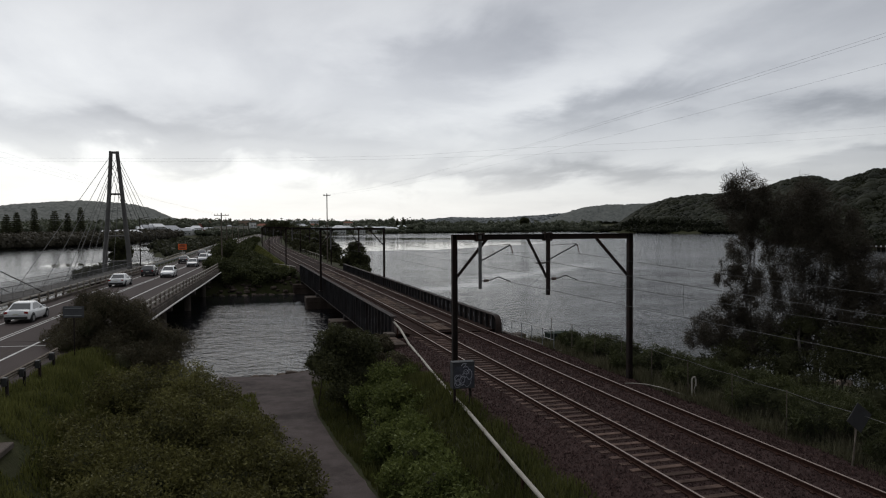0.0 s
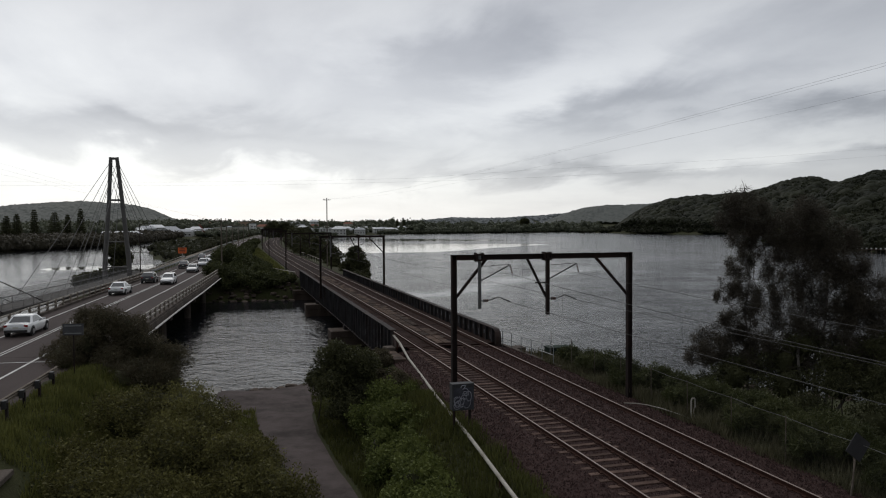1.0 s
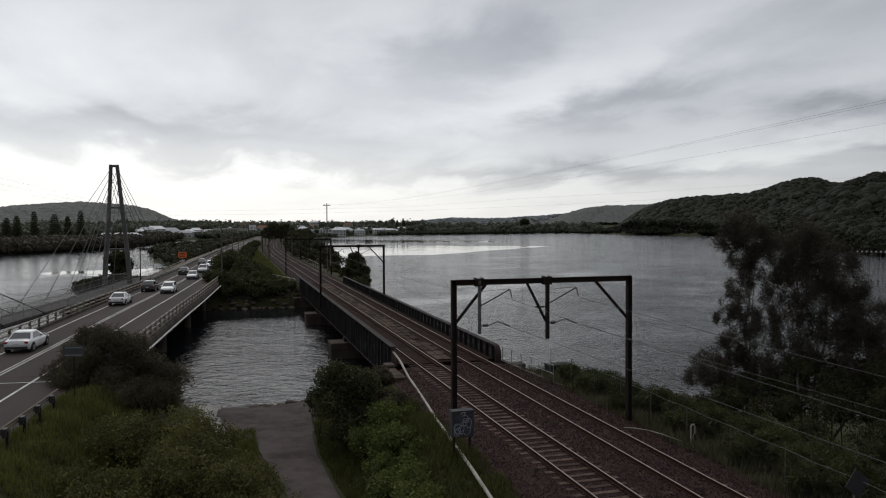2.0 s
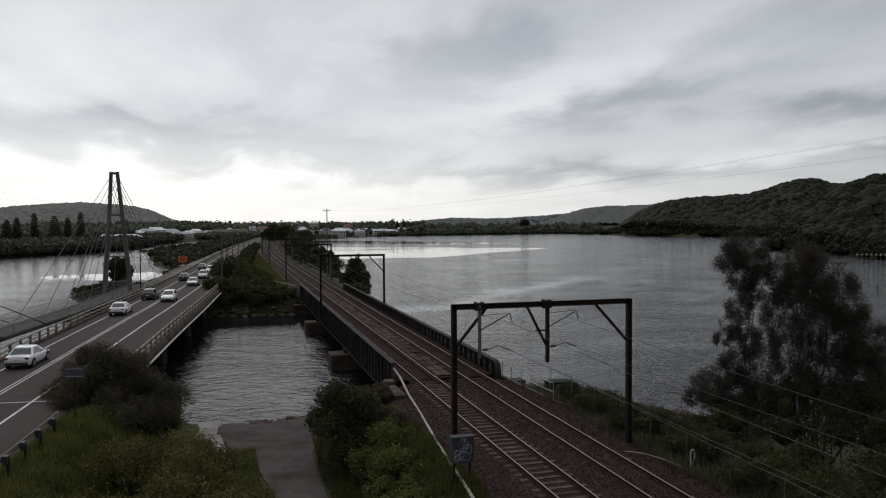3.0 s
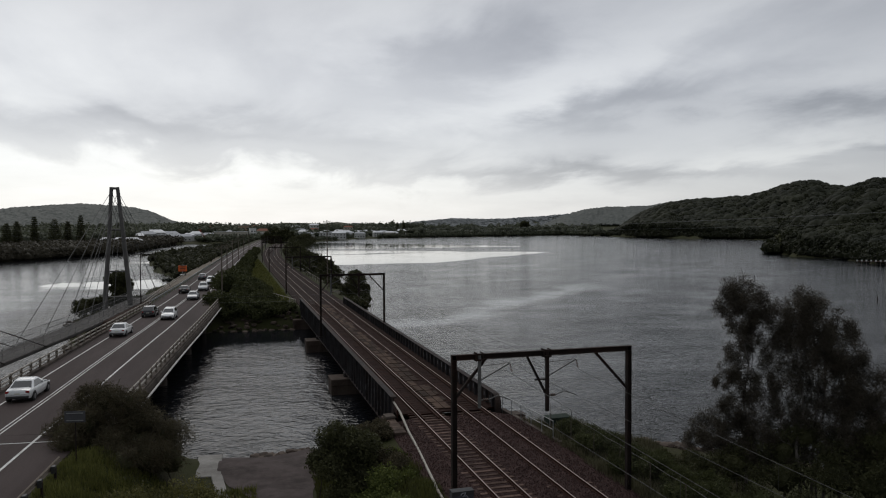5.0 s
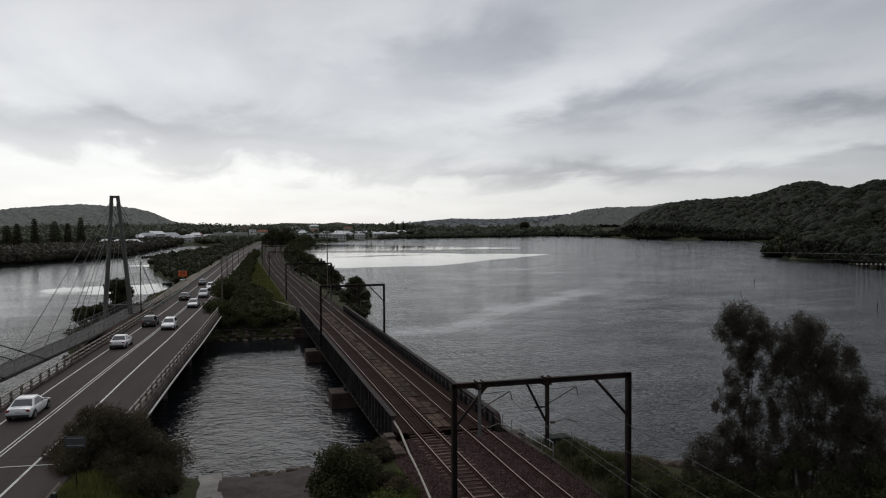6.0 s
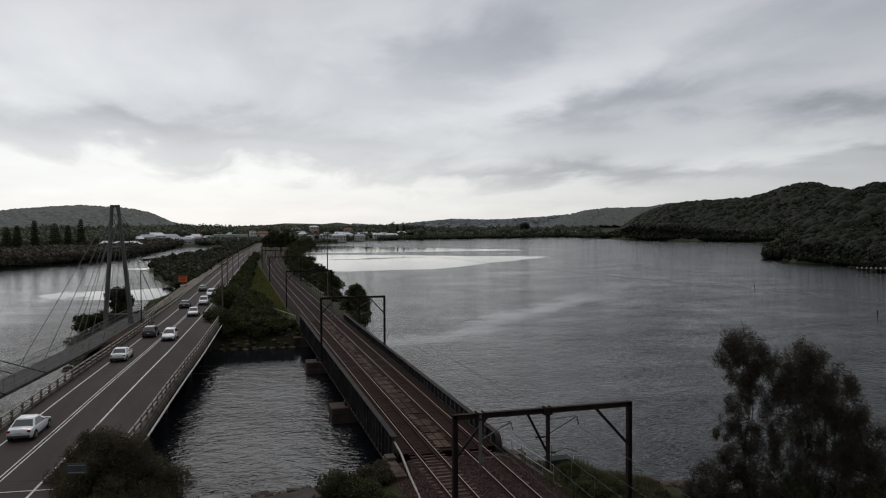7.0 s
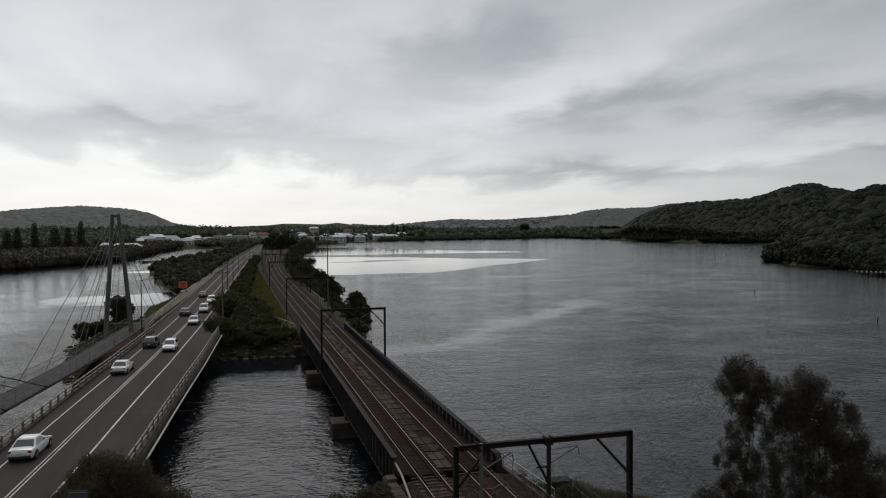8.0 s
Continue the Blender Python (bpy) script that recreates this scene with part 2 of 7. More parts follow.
    force = N.new("ShaderNodeMath")
    force.operation = "MULTIPLY"
    L.new(gust.outputs[0], force.inputs[0]), L.new(calm.outputs[0], force.inputs[1])
    shelter = N.new("ShaderNodeMath")
    shelter.operation = "MULTIPLY"
    L.new(force.outputs[0], shelter.inputs[0]), L.new(chan.outputs[0], shelter.inputs[1])
    # the open reach lies under a little less wind further out
    reach = N.new("ShaderNodeMapRange")
    for i, v in enumerate((50, 240, 1.8, 1.05)):
        reach.inputs[i + 1].default_value = v
    L.new(sep.outputs[1], reach.inputs[0])
    total = N.new("ShaderNodeMath")
    total.operation = "MULTIPLY"
    # smoother lane that bends out over the lake from the bridge, and the sheltered western arm
    off = join("ADD", join("ADD", join("MULTIPLY", xs, 0.687), join("MULTIPLY", ys, -0.727)), 76.0)
    ragged = join("ADD", off, join("MULTIPLY", join("ADD", tex(0.05, 5, (1.0, 1.0, 1), 0.6), -0.5), 34.0))
    lane = join("MULTIPLY", band(join("ABSOLUTE", ragged, 0.0), (1.5, 9.5, -0.72, 0.0)), join("MULTIPLY", band(xs, (8.0, 12.0, 0.0, 1.0)), band(xs, (60.0, 130.0, 1.0, 0.0))))
    winds = join("MULTIPLY", join("ADD", lane, 1.0), join("MULTIPLY", band(xs, (-62.0, -40.0, 0.3, 1.0)), band(join("ADD", xs, join("MULTIPLY", ys, -0.3)), (-20.0, 90.0, 1.0, 0.85))))
    # still water under the far bank of the channel
    still = join("MAXIMUM", band(ys, (101.0, 110.0, 1.0, 0.16)), band(apart.outputs[0], (11.0, 18.0, 0.0, 1.0)))
    L.new(shelter.outputs[0], total.inputs[0]), L.new(join("MULTIPLY", reach.outputs[0], join("MULTIPLY", winds, still)), total.inputs[1])
    bp = N.new("ShaderNodeBump")
    bp.inputs["Distance"].default_value = 0.2
    L.new(swell.outputs[0], bp.inputs["Height"]), L.new(total.outputs[0], bp.inputs["Strength"])
    L.new(bp.outputs[0], b.inputs["Normal"])
    rg = N.new("ShaderNodeMapRange")
    rg.inputs[3].default_value, rg.inputs[4].default_value = 0.02, 0.075
    L.new(calm.outputs[0], rg.inputs[0]), L.new(rg.outputs[0], b.inputs["Roughness"])
    return m


M_WATER = water_material()
M_GROUND = material("grassy_earth", (0.028, 0.034, 0.012), (0.045, 0.044, 0.02), 0.5, 0.95, 0, 0.6, 9, (0.045, 0.036, 0.026), 0.6, dist=0.08)
M_BALLAST = material("track_ballast", (0.038, 0.0225, 0.0205), (0.072, 0.044, 0.04), 2.5, 0.95, 0, 1.0, 22, (0.026, 0.015, 0.013), 0.6, dist=0.08)
M_OILBALLAST = material("oily_ballast", (0.018, 0.01, 0.008), (0.034, 0.02, 0.0165), 1.6, 0.95, 0, 1.0, 14, (0.012, 0.008, 0.007), 0.7, dist=0.08)
M_STONE = material("ballast_stone", (0.038, 0.0225, 0.0205), (0.09, 0.056, 0.0505), 3, 0.95, 0, 0.4, 40, per_piece=0.5, island=True)
M_RAIL = material("rusted_rail", (0.03, 0.013, 0.009), (0.052, 0.024, 0.017), 6, 0.85, 0.0, 0.2, 60)
M_RAILTOP = material("worn_rail_head", (0.21, 0.16, 0.138), (0.3, 0.235, 0.205), 3, 0.5, 0.3, 0.05, 60)
M_SLEEPER = material("weathered_sleeper", (0.062, 0.039, 0.031), (0.135, 0.089, 0.072), 3, 0.9, 0, 0.5, 24, (0.03, 0.018, 0.014), 0.7, per_piece=0.4)
M_OLDSLEEPER = material("oil_dark_sleeper", (0.03, 0.02, 0.016), (0.06, 0.041, 0.033), 3, 0.9, 0, 0.5, 24, per_piece=0.4, island=True)
M_TRANSOM = material("tarred_bridge_timber", (0.019, 0.0085, 0.006), (0.031, 0.014, 0.01), 3, 0.95, 0, 0.5, 24, per_piece=0.4)
M_STEEL = material("black_painted_steel", (0.017, 0.0125, 0.011), (0.03, 0.0225, 0.02), 1.5, 0.8, 0.0, 0.25, 30, (0.045, 0.022, 0.015), 0.65, spec=0.15)
M_GIRDER = material("old_girder_paint", (0.02, 0.016, 0.016), (0.038, 0.031, 0.03), 1.0, 0.8, 0.0, 0.3, 25, (0.046, 0.028, 0.02), 0.7, (1, 1, 0.35), spec=0.15)
M_GALV = material("galvanised_steel", (0.22, 0.23, 0.23), (0.34, 0.35, 0.35), 4, 0.5, 0.5, 0.1, 60)
M_PIPE = material("weathered_white_pipe", (0.28, 0.26, 0.22), (0.42, 0.39, 0.34), 2, 0.7, 0.1, 0.3, 30, (0.14, 0.1, 0.07), 0.6)
M_CONC = material("stained_concrete", (0.075, 0.06, 0.051), (0.125, 0.105, 0.09), 0.8, 0.9, 0, 0.4, 18, (0.035, 0.028, 0.024), 0.85, (1, 1, 0.4))
M_PALECONC = material("pale_concrete", (0.2, 0.19, 0.175), (0.29, 0.28, 0.26), 0.9, 0.85, 0, 0.3, 20, (0.11, 0.1, 0.09), 0.7)
M_ASPHALT = material("worn_asphalt", (0.05, 0.038, 0.0355), (0.074, 0.058, 0.0545), 0.35, 0.85, 0, 0.5, 40, (0.036, 0.025, 0.022), 0.6, (1, 0.15, 1))
M_TRACKWAY = material("dirty_bitumen", (0.055, 0.043, 0.04), (0.1, 0.081, 0.077), 0.9, 0.9, 0, 0.6, 25, (0.034, 0.028, 0.025), 0.9)
M_LINE = material("worn_road_paint", (0.5, 0.5, 0.48), (0.66, 0.66, 0.63), 2.5, 0.7, 0, 0.2, 40, (0.2, 0.19, 0.17), 0.6)
M_ROCK = material("dark_shore_rock", (0.042, 0.032, 0.026), (0.115, 0.091, 0.075), 1.5, 0.9, 0, 0.6, 12, per_piece=0.4, island=True)
M_PALEBARK = material("pale_sheoak_bark", (0.085, 0.076, 0.068), (0.18, 0.165, 0.15), 3, 0.95, 0, 0.6, 20, (0.05, 0.043, 0.037), 0.5, (1, 1, 0.3))
M_BARK = material("grey_bark", (0.045, 0.037, 0.03), (0.1, 0.085, 0.07), 3, 0.95, 0, 0.6, 20, stretch=(1, 1, 0.3))
M_WOODPOLE = material("weathered_pole_timber", (0.1, 0.08, 0.065), (0.17, 0.145, 0.12), 2, 0.9, 0, 0.4, 25, stretch=(1, 1, 0.15))
M_PLANK = material("walkway_planks", (0.045, 0.028, 0.02), (0.095, 0.062, 0.046), 2, 0.9, 0, 0.4, 22, (0.026, 0.018, 0.013), 0.8, per_piece=0.45)
M_LEAF_BUSH = leaf_material("bush_leaves", (0.03, 0.029, 0.013), (0.158, 0.148, 0.05))
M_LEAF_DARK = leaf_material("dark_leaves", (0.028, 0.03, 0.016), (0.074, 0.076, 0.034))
M_LEAF_BROWN = leaf_material("brownish_feathery_leaves", (0.038, 0.033, 0.021), (0.112, 0.096, 0.058))
M_LEAF_OAK = leaf_material("sheoak_needles", (0.034, 0.029, 0.023), (0.082, 0.07, 0.052))
M_GRASS_DULL = leaf_material("olive_grass", (0.042, 0.048, 0.015), (0.105, 0.108, 0.034))
M_GRASS = leaf_material("long_grass", (0.054, 0.06, 0.018), (0.158, 0.16, 0.048))
M_DEADGRASS = leaf_material("grey_weeds", (0.05, 0.05, 0.025), (0.14, 0.13, 0.08))
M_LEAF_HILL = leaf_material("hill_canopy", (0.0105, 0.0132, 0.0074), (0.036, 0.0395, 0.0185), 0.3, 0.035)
# haze is painted into the next two canopies as paler, greyer leaf colour
M_LEAF_DIST = leaf_material("haze_paled_canopy", (0.14, 0.15, 0.138), (0.185, 0.197, 0.178), 0.06, 0.02)
M_LEAF_HAZE = leaf_material("haze_paled_ridge", (0.22, 0.235, 0.24), (0.25, 0.265, 0.265), 0.3)
M_LEAF_MANG = leaf_material("mangrove_leaves", (0.046, 0.041, 0.03), (0.076, 0.068, 0.047), 0.14, 0.05)
M_LEAF_LOWMANG = leaf_material("green_mangrove_leaves", (0.026, 0.028, 0.016), (0.062, 0.064, 0.034), 0.35)
# town and far shore leaves, lightened so that distance haze sits in the colour
M_LEAF_TOWN = leaf_material("haze_lifted_town_leaves", (0.052, 0.059, 0.04), (0.11, 0.12, 0.078), 0.35)
M_LEAF_OLIVE = leaf_material("olive_scrub_leaves", (0.03, 0.036, 0.015), (0.085, 0.092, 0.036), 0.3)
M_LEAF_FRESH = leaf_material("fresh_green_leaves", (0.038, 0.052, 0.014), (0.15, 0.172, 0.05))
M_SKYWIRE = material("bright_aluminium_cable", (0.16, 0.16, 0.165), (0.2, 0.2, 0.205), 5, 0.6, 0.2, 0, 30)
M_WIRE = material("weathered_wire", (0.06, 0.058, 0.056), (0.09, 0.087, 0.084), 5, 0.7, 0.2, 0, 30)
# stiffeners carry a lighter tone than the girder web
M_STIFF = material("pale_girder_paint", (0.034, 0.032, 0.034), (0.075, 0.072, 0.075), 1.4, 0.8, 0.0, 0.3, 25, (0.03, 0.023, 0.02), 0.8, (1, 1, 0.35))
M_PIER = material("rust_streaked_concrete", (0.05, 0.037, 0.03), (0.09, 0.07, 0.058), 0.9, 0.9, 0, 0.5, 16, (0.03, 0.02, 0.015), 0.85, (1, 1, 0.35))
M_BRICKY = material("ruddy_stone", (0.06, 0.043, 0.035), (0.135, 0.098, 0.077), 1.3, 0.9, 0, 0.6, 14, (0.03, 0.024, 0.02), 0.8)


# ---- mesh helpers ----
def part(name, bm, mat, parent=None, label="", smooth=False):
    """Links a bmesh as one mesh object under a thing or a part."""
    me = bpy.data.meshes.new(name)
    bm.to_mesh(me)
    bm.free()
    me.materials.append(mat)
    if smooth:
        me.shade_smooth()
    ob = new(name, me)
    if parent is not None:
        ob.parent = parent
    if label:
        ob["label"] = label
    return ob


def shared(name, me, parent, m):
    ob = new(name, me)
    ob.parent = parent
    ob.matrix_basis = m
    return ob


def mesh_of(name, bm, mat):
    me = bpy.data.meshes.new(name)
    bm.to_mesh(me)
    bm.free()
    me.materials.append(mat)
    return me


def from_arrays(name, verts, faces, mat, smooth=False):
    me = bpy.data.meshes.new(name)
    me.from_pydata(verts.tolist() if hasattr(verts, "tolist") else verts, [], faces.tolist() if hasattr(faces, "tolist") else faces)
    me.materials.append(mat)
    if smooth:
        me.shade_smooth()
    return new(name, me)


def thing(name, at, label, category, group="", kind=""):
    ob = new(name)
    ob.empty_display_size = 0.2
    ob.location = at
    return tagged(ob, label, category, group, kind)


def box(bm, c, s, rot=None, bevel=0.0):
    """A box of size s about c."""
    m = Matrix.Translation(c) @ (rot.to_4x4() if rot is not None else Matrix.Identity(4)) @ Matrix.Diagonal((*s, 1))
    g = bmesh.ops.create_cube(bm, size=1, matrix=m)
    if bevel:
        edges = list({e for v in g["verts"] for e in v.link_edges})
        bmesh.ops.bevel(bm, geom=edges, offset=bevel, segments=1, affect="EDGES")


def bar(bm, p, q, w, h):
    """A square bar from p to q, w across and h high."""
    p, q = Vector(p), Vector(q)
    d = q - p
    box(bm, (p + q) / 2, (w, h, d.length), d.to_track_quat("Z", "Y").to_matrix())


def rod(bm, p, q, r, n=8, r2=None):
    p, q = Vector(p), Vector(q)
    d = q - p
    m = Matrix.Translation((p + q) / 2) @ d.to_track_quat("Z", "Y").to_matrix().to_4x4()
    bmesh.ops.create_cone(bm, cap_ends=True, segments=n, radius1=r, radius2=r if r2 is None else r2, depth=d.length, matrix=m)


def chain(bm, pts, r, n=6):
    for a, b in zip(pts, pts[1:]):
        rod(bm, a, b, r, n)


def sweep(bm, path, prof, close=True):
    """Sweeps a profile of (offset to the right, height) along a list of plan points (x, y, z)."""
    rings = []
    for i, p in enumerate(path):
        a, b = path[max(i - 1, 0)], path[min(i + 1, len(path) - 1)]
        d = Vector((b[0] - a[0], b[1] - a[1], 0)).normalized()
        r = Vector((d.y, -d.x, 0))
        rings.append([bm.verts.new(Vector(p) + r * o + Vector((0, 0, h))) for o, h in prof])
    k = len(prof)
    for u, v in zip(rings, rings[1:]):
        for j in range(k if close else k - 1):
            bm.faces.new((u[j], v[j], v[(j + 1) % k], u[(j + 1) % k]))
    if close:
        bm.faces.new(rings[0]), bm.faces.new(rings[-1][::-1])
    bmesh.ops.recalc_face_normals(bm, faces=bm.faces)


def lerp_rows(v, rows):
    """Straight between rows of (key, value)."""
    return float(np.interp(v, [r[0] for r in rows], [r[1] for r in rows]))


RNG = np.random.default_rng(7)


def leaf_cloud(name, centres, radii, count, size, mat, droop=0.0, shell=0.55, rng=None, aspect=0.45):
    """Many small leaves in uneven clumps: centres (n,3), radii (n,3)."""
    rng = rng or RNG
    centres, radii = np.asarray(centres, float), np.asarray(radii, float)
    vol = radii.prod(1) ** (2 / 3)
    which = rng.choice(len(centres), count, p=vol / vol.sum())
    d = rng.normal(size=(count, 3))
    d /= np.linalg.norm(d, axis=1, keepdims=True)
    r = shell + (1 - shell) * rng.random((count, 1)) ** 0.7
    r *= 1 + 0.16 * np.sin(d[:, :1] * 7 + which[:, None]) + 0.12 * np.sin(d[:, 2:] * 9 + 2.0 * which[:, None])
    pos = centres[which] + d * r * radii[which]
    ax = rng.normal(size=(count, 3)) + d * 0.8
    ax[:, 2] -= droop
    ax /= np.linalg.norm(ax, axis=1, keepdims=True)
    side = np.cross(ax, rng.normal(size=(count, 3)))
    side /= np.linalg.norm(side, axis=1, keepdims=True) + 1e-9
    ln = size * (0.6 + 0.8 * rng.random((count, 1)))
    a = pos - ax * ln / 2
    b = pos + side * ln * aspect / 2
    c = pos + ax * ln / 2
    e = pos - side * ln * aspect / 2
    v = np.stack([a, b, c, e], 1).reshape(-1, 3)
    f = np.arange(count * 4).reshape(-1, 4)
    me = bpy.data.meshes.new(name)
    me.vertices.add(len(v)), me.loops.add(len(f) * 4), me.polygons.add(len(f))
    me.vertices.foreach_set("co", v.ravel().astype(np.float32))
    me.loops.foreach_set("vertex_index", f.ravel().astype(np.int32))
    me.polygons.foreach_set("loop_start", (np.arange(len(f)) * 4).astype(np.int32))
    me.update(calc_edges=True)
    me.materials.append(mat)
    return new(name, me)


# ---- plan of the place: rail along +y, rail heads at z 0, water at -3.5 ----
WATER = -3.5
ROAD_X = [(-40, -33.5), (20, -28.6), (40, -26.95), (50, -26.2), (62, -25.25), (70, -24.7), (80, -23.95), (95, -22.75), (130, -20.5), (160, -18.9), (200, -17.0), (250, -14.6), (314, -11.4), (428, -4.8), (521, 2.5), (633, 10.8), (700, 16)]
ROAD_Z = [(-40, 0.2), (40, 0.4), (60, 0.5), (90, 0.6), (125, 0.45), (160, 0.3), (700, 0.2)]
NEAR_SHORE = [(-400, 40), (-45, 44), (-32, 50), (-20, 55), (-14, 54.5), (-7, 54.6), (-4, 51.5), (6.6, 51.5), (7.6, 49.6), (9.4, 49.0), (12, 50.4), (15.0, 50.8), (16.9, 48.8), (18.5, 47.4), (20.3, 46.4), (24, 42), (30, 35), (42, 22), (70, 0), (400, -200)]
CAUSEWAY_L = [(98, -31), (104, -33), (112, -34), (122, -37), (140, -39.5), (150, -38.5), (157, -34.5), (169, -33), (184, -32.4), (194, -33.6), (221, -30.3), (247, -29.7), (262, -33.5), (278, -38.6), (300, -42), (329, -45.5), (372, -51), (437, -49), (523, -35), (645, -20), (800, -15)]
CAUSEWAY_R = [(120, 8.5), (141, 12.5), (227, 18), (344, 24), (505, 30), (690, 42), (800, 50)]
FAR_SHORE = [(-90, 300), (-40, 320), (-25, 345), (-15.1, 408), (-13.3, 424), (-11.4, 443), (-9.5, 465), (-7.6, 494), (-6.2, 565), (-4.7, 672), (-4.0, 731), (-0.5, 726), (4.9, 698), (8.8, 908), (12.2, 987), (16.6, 1040), (21, 1107), (25, 1200), (27.6, 1100), (29.2, 1050), (31.6, 945), (35.6, 890), (40.5, 826), (40.85, 439), (41.9, 412), (44.7, 386), (47, 342), (60, 300), (90, 250)]


def rail_bend(y):
    return 0.00017 * np.maximum(np.asarray(y, float) - 230, 0) ** 2


def interp(v, rows):
    return np.interp(v, [r[0] for r in rows], [r[1] for r in rows])


def smooth01(v):
    v = np.clip(v, 0, 1)
    return v * v * (3 - 2 * v)


RIDGES = [
    # distance, depth of the ridge, rows of (bearing, height)
    (1580, 260, [(-24, 34), (-17, 43), (-15, 40), (-14.2, 43.5), (-12.1, 48), (-10, 51.5), (-8.1, 47), (-6.7, 41.5), (-5.6, 32.5), (-4.8, 21), (-4.3, 14), (-3, 4), (-2, 0)]),
    (3700, 420, [(-4, 0), (0, 10), (2.6, 16), (3.8, 24), (5.2, 22), (6.7, 19), (7.8, 27), (8.8, 18), (10.3, 9), (11.8, 8), (13.6, 20), (16.6, 42), (19, 38), (21, 40), (23.6, 50), (25.4, 60), (30, 70), (40, 70)]),
    (2050, 300, [(23.4, 0), (24.4, 16), (25.3, 29), (26.0, 38), (26.9, 46), (28.5, 52), (30, 52), (31.7, 54), (32.8, 62), (33.8, 63), (35, 50), (37, 0)]),
    (1130, 170, [(29.0, 0), (29.6, 6), (30.1, 14), (30.9, 24), (32, 32), (32.8, 38), (34.8, 42), (37.1, 44.5), (38.5, 46), (39.5, 52), (40.6, 58), (41.4, 62.5), (42.5, 64.5), (43.1, 62), (43.8, 57), (45.2, 52), (50, 56), (70, 50)]),
    (545, 105, [(39, 0), (39.8, 6), (40.6, 13), (41.7, 19), (42.4, 22), (43.3, 26), (44.6, 32), (45.9, 36), (46.8, 37), (55, 46), (75, 40)]),
]


def hills(x, y):
    """Height of the wooded hills round the lake: curved ridges of uneven crest."""
    ang, r = np.degrees(np.arctan2(x + 12.2, y)), np.hypot(x + 12.2, y)
    h = 0 * ang
    for R, w, rows in RIDGES:
        crest = np.interp(ang, [q[0] for q in rows], [q[1] for q in rows], left=rows[0][1] if rows[0][1] < 1 else 0, right=rows[-1][1])
        side = np.where(r < R, w, 2 * w)
        h = np.maximum(h, crest * np.exp(-(np.abs(r - R) / side) ** 2.2))
    return np.where(y > 30, h, 0)


def land_height(x, y):
    """Height of the ground sheet over the plan."""
    x, y = np.asarray(x, float), np.asarray(y, float)
    wob = 0.6 * np.sin(x * 0.9 + 1.3 * np.sin(y * 0.5)) + 0.5 * np.sin(y * 1.1 + x * 0.35)
    # how far inside each piece of land, in metres
    near = interp(x, NEAR_SHORE) - y + 0.5 * wob
    bend = np.where(y > 100, 1, 0)
    cause = np.minimum.reduce([x - interp(y, CAUSEWAY_L), interp(y, CAUSEWAY_R) - x, (y - 120.5) + np.where(x < -18, 1.6 * (-18 - x).clip(0, 13.5), 0)]) + 0.7 * wob
    cause = np.where(bend > 0, cause, -50)
    ang, r = np.degrees(np.arctan2(x + 12.2, y)), np.hypot(x + 12.2, y)
    ang = np.clip(ang, -90, 90)
    far = (r - interp(ang, FAR_SHORE)) + 3 * wob
    far = np.where(y < 60, np.minimum(far, -5 + 0 * far), far)
    inside = np.maximum.reduce([near, cause, far])
    # banks
    bank = np.where(near >= np.maximum(cause, far), 3.2, np.where(cause >= far, 4.0, 8.0))
    base = -5.2 + 2.0 * smooth01((inside + 1.2) / 2.4)
    # levels of the ground on top
    road_x, road_z = interp(y, ROAD_X), interp(y, ROAD_Z)
    rb = rail_bend(y)
    d_road = x - road_x
    road_side = road_z - 0.14 - 3.4 * smooth01((np.abs(d_road + 0.6) - 7.2) / 5.5)
    rail_side = -0.5 - 2.5 * smooth01(((rb - 2.6) - x) / 4.0) - 2.4 * smooth01((x - (rb + 8.6)) / 7.5)
    top_near = np.maximum(road_side, rail_side) + 0.06 * wob
    top_cause = np.maximum(np.maximum(road_side, rail_side), -2.2 + 0.3 * wob)
    mid = (x > road_x) & (x < rb)
    top_cause = np.where(mid, np.maximum(top_cause, -0.9 + 0.1 * wob), top_cause)
    top_far = -2.4 + hills(x, y) + np.minimum(far.clip(0, 400) * np.interp(ang, [-9, -4.5, 12, 17], [0.008, 0.028, 0.028, 0.008]), np.interp(ang, [-9, -4.5, 12, 17], [3, 8, 8, 3]))
    top = np.where(near >= np.maximum(cause, far), top_near, np.where(cause >= far, top_cause, top_far))
    return base + (top - base) * smooth01(inside / bank)


def graded(lo, hi, fine_lo, fine_hi, step, growth):
    v = list(np.arange(fine_lo, fine_hi + step / 2, step))
    s, p = step, v[-1]
    while p < hi:
        s *= growth
        p += s
        v.append(p)
    s, p = step, v[0]
    while p > lo:
        s *= growth
        p -= s
        v.insert(0, p)
    return np.array(v)


def build_ground():
    xs, ys = graded(-3200, 4600, -46, 30, 0.75, 1.045), graded(-900, 4800, 8, 132, 0.8, 1.042)
    X, Y = np.meshgrid(xs, ys)
    Z = land_height(X, Y)
    v = np.stack([X, Y, Z], -1).reshape(-1, 3)
    n = len(xs)
    i = np.arange((len(ys) - 1) * n).reshape(-1, n)[:, :-1].ravel()
    f = np.stack([i, i + 1, i + n + 1, i + n], 1)
    ob = from_arrays("ground", v, f, M_GROUND, True)
    return tagged(ob, "grassy banks and wooded hills round a lake", "ground", kind="structure")


ground = build_ground()
bm = bmesh.new()
bmesh.ops.create_grid(bm, x_segments=40, y_segments=40, size=4700, matrix=Matrix.Translation((400, 900, WATER)))
water = tagged(part("water", bm, M_WATER), "rippled grey lake water under cloud", "water", kind="structure")


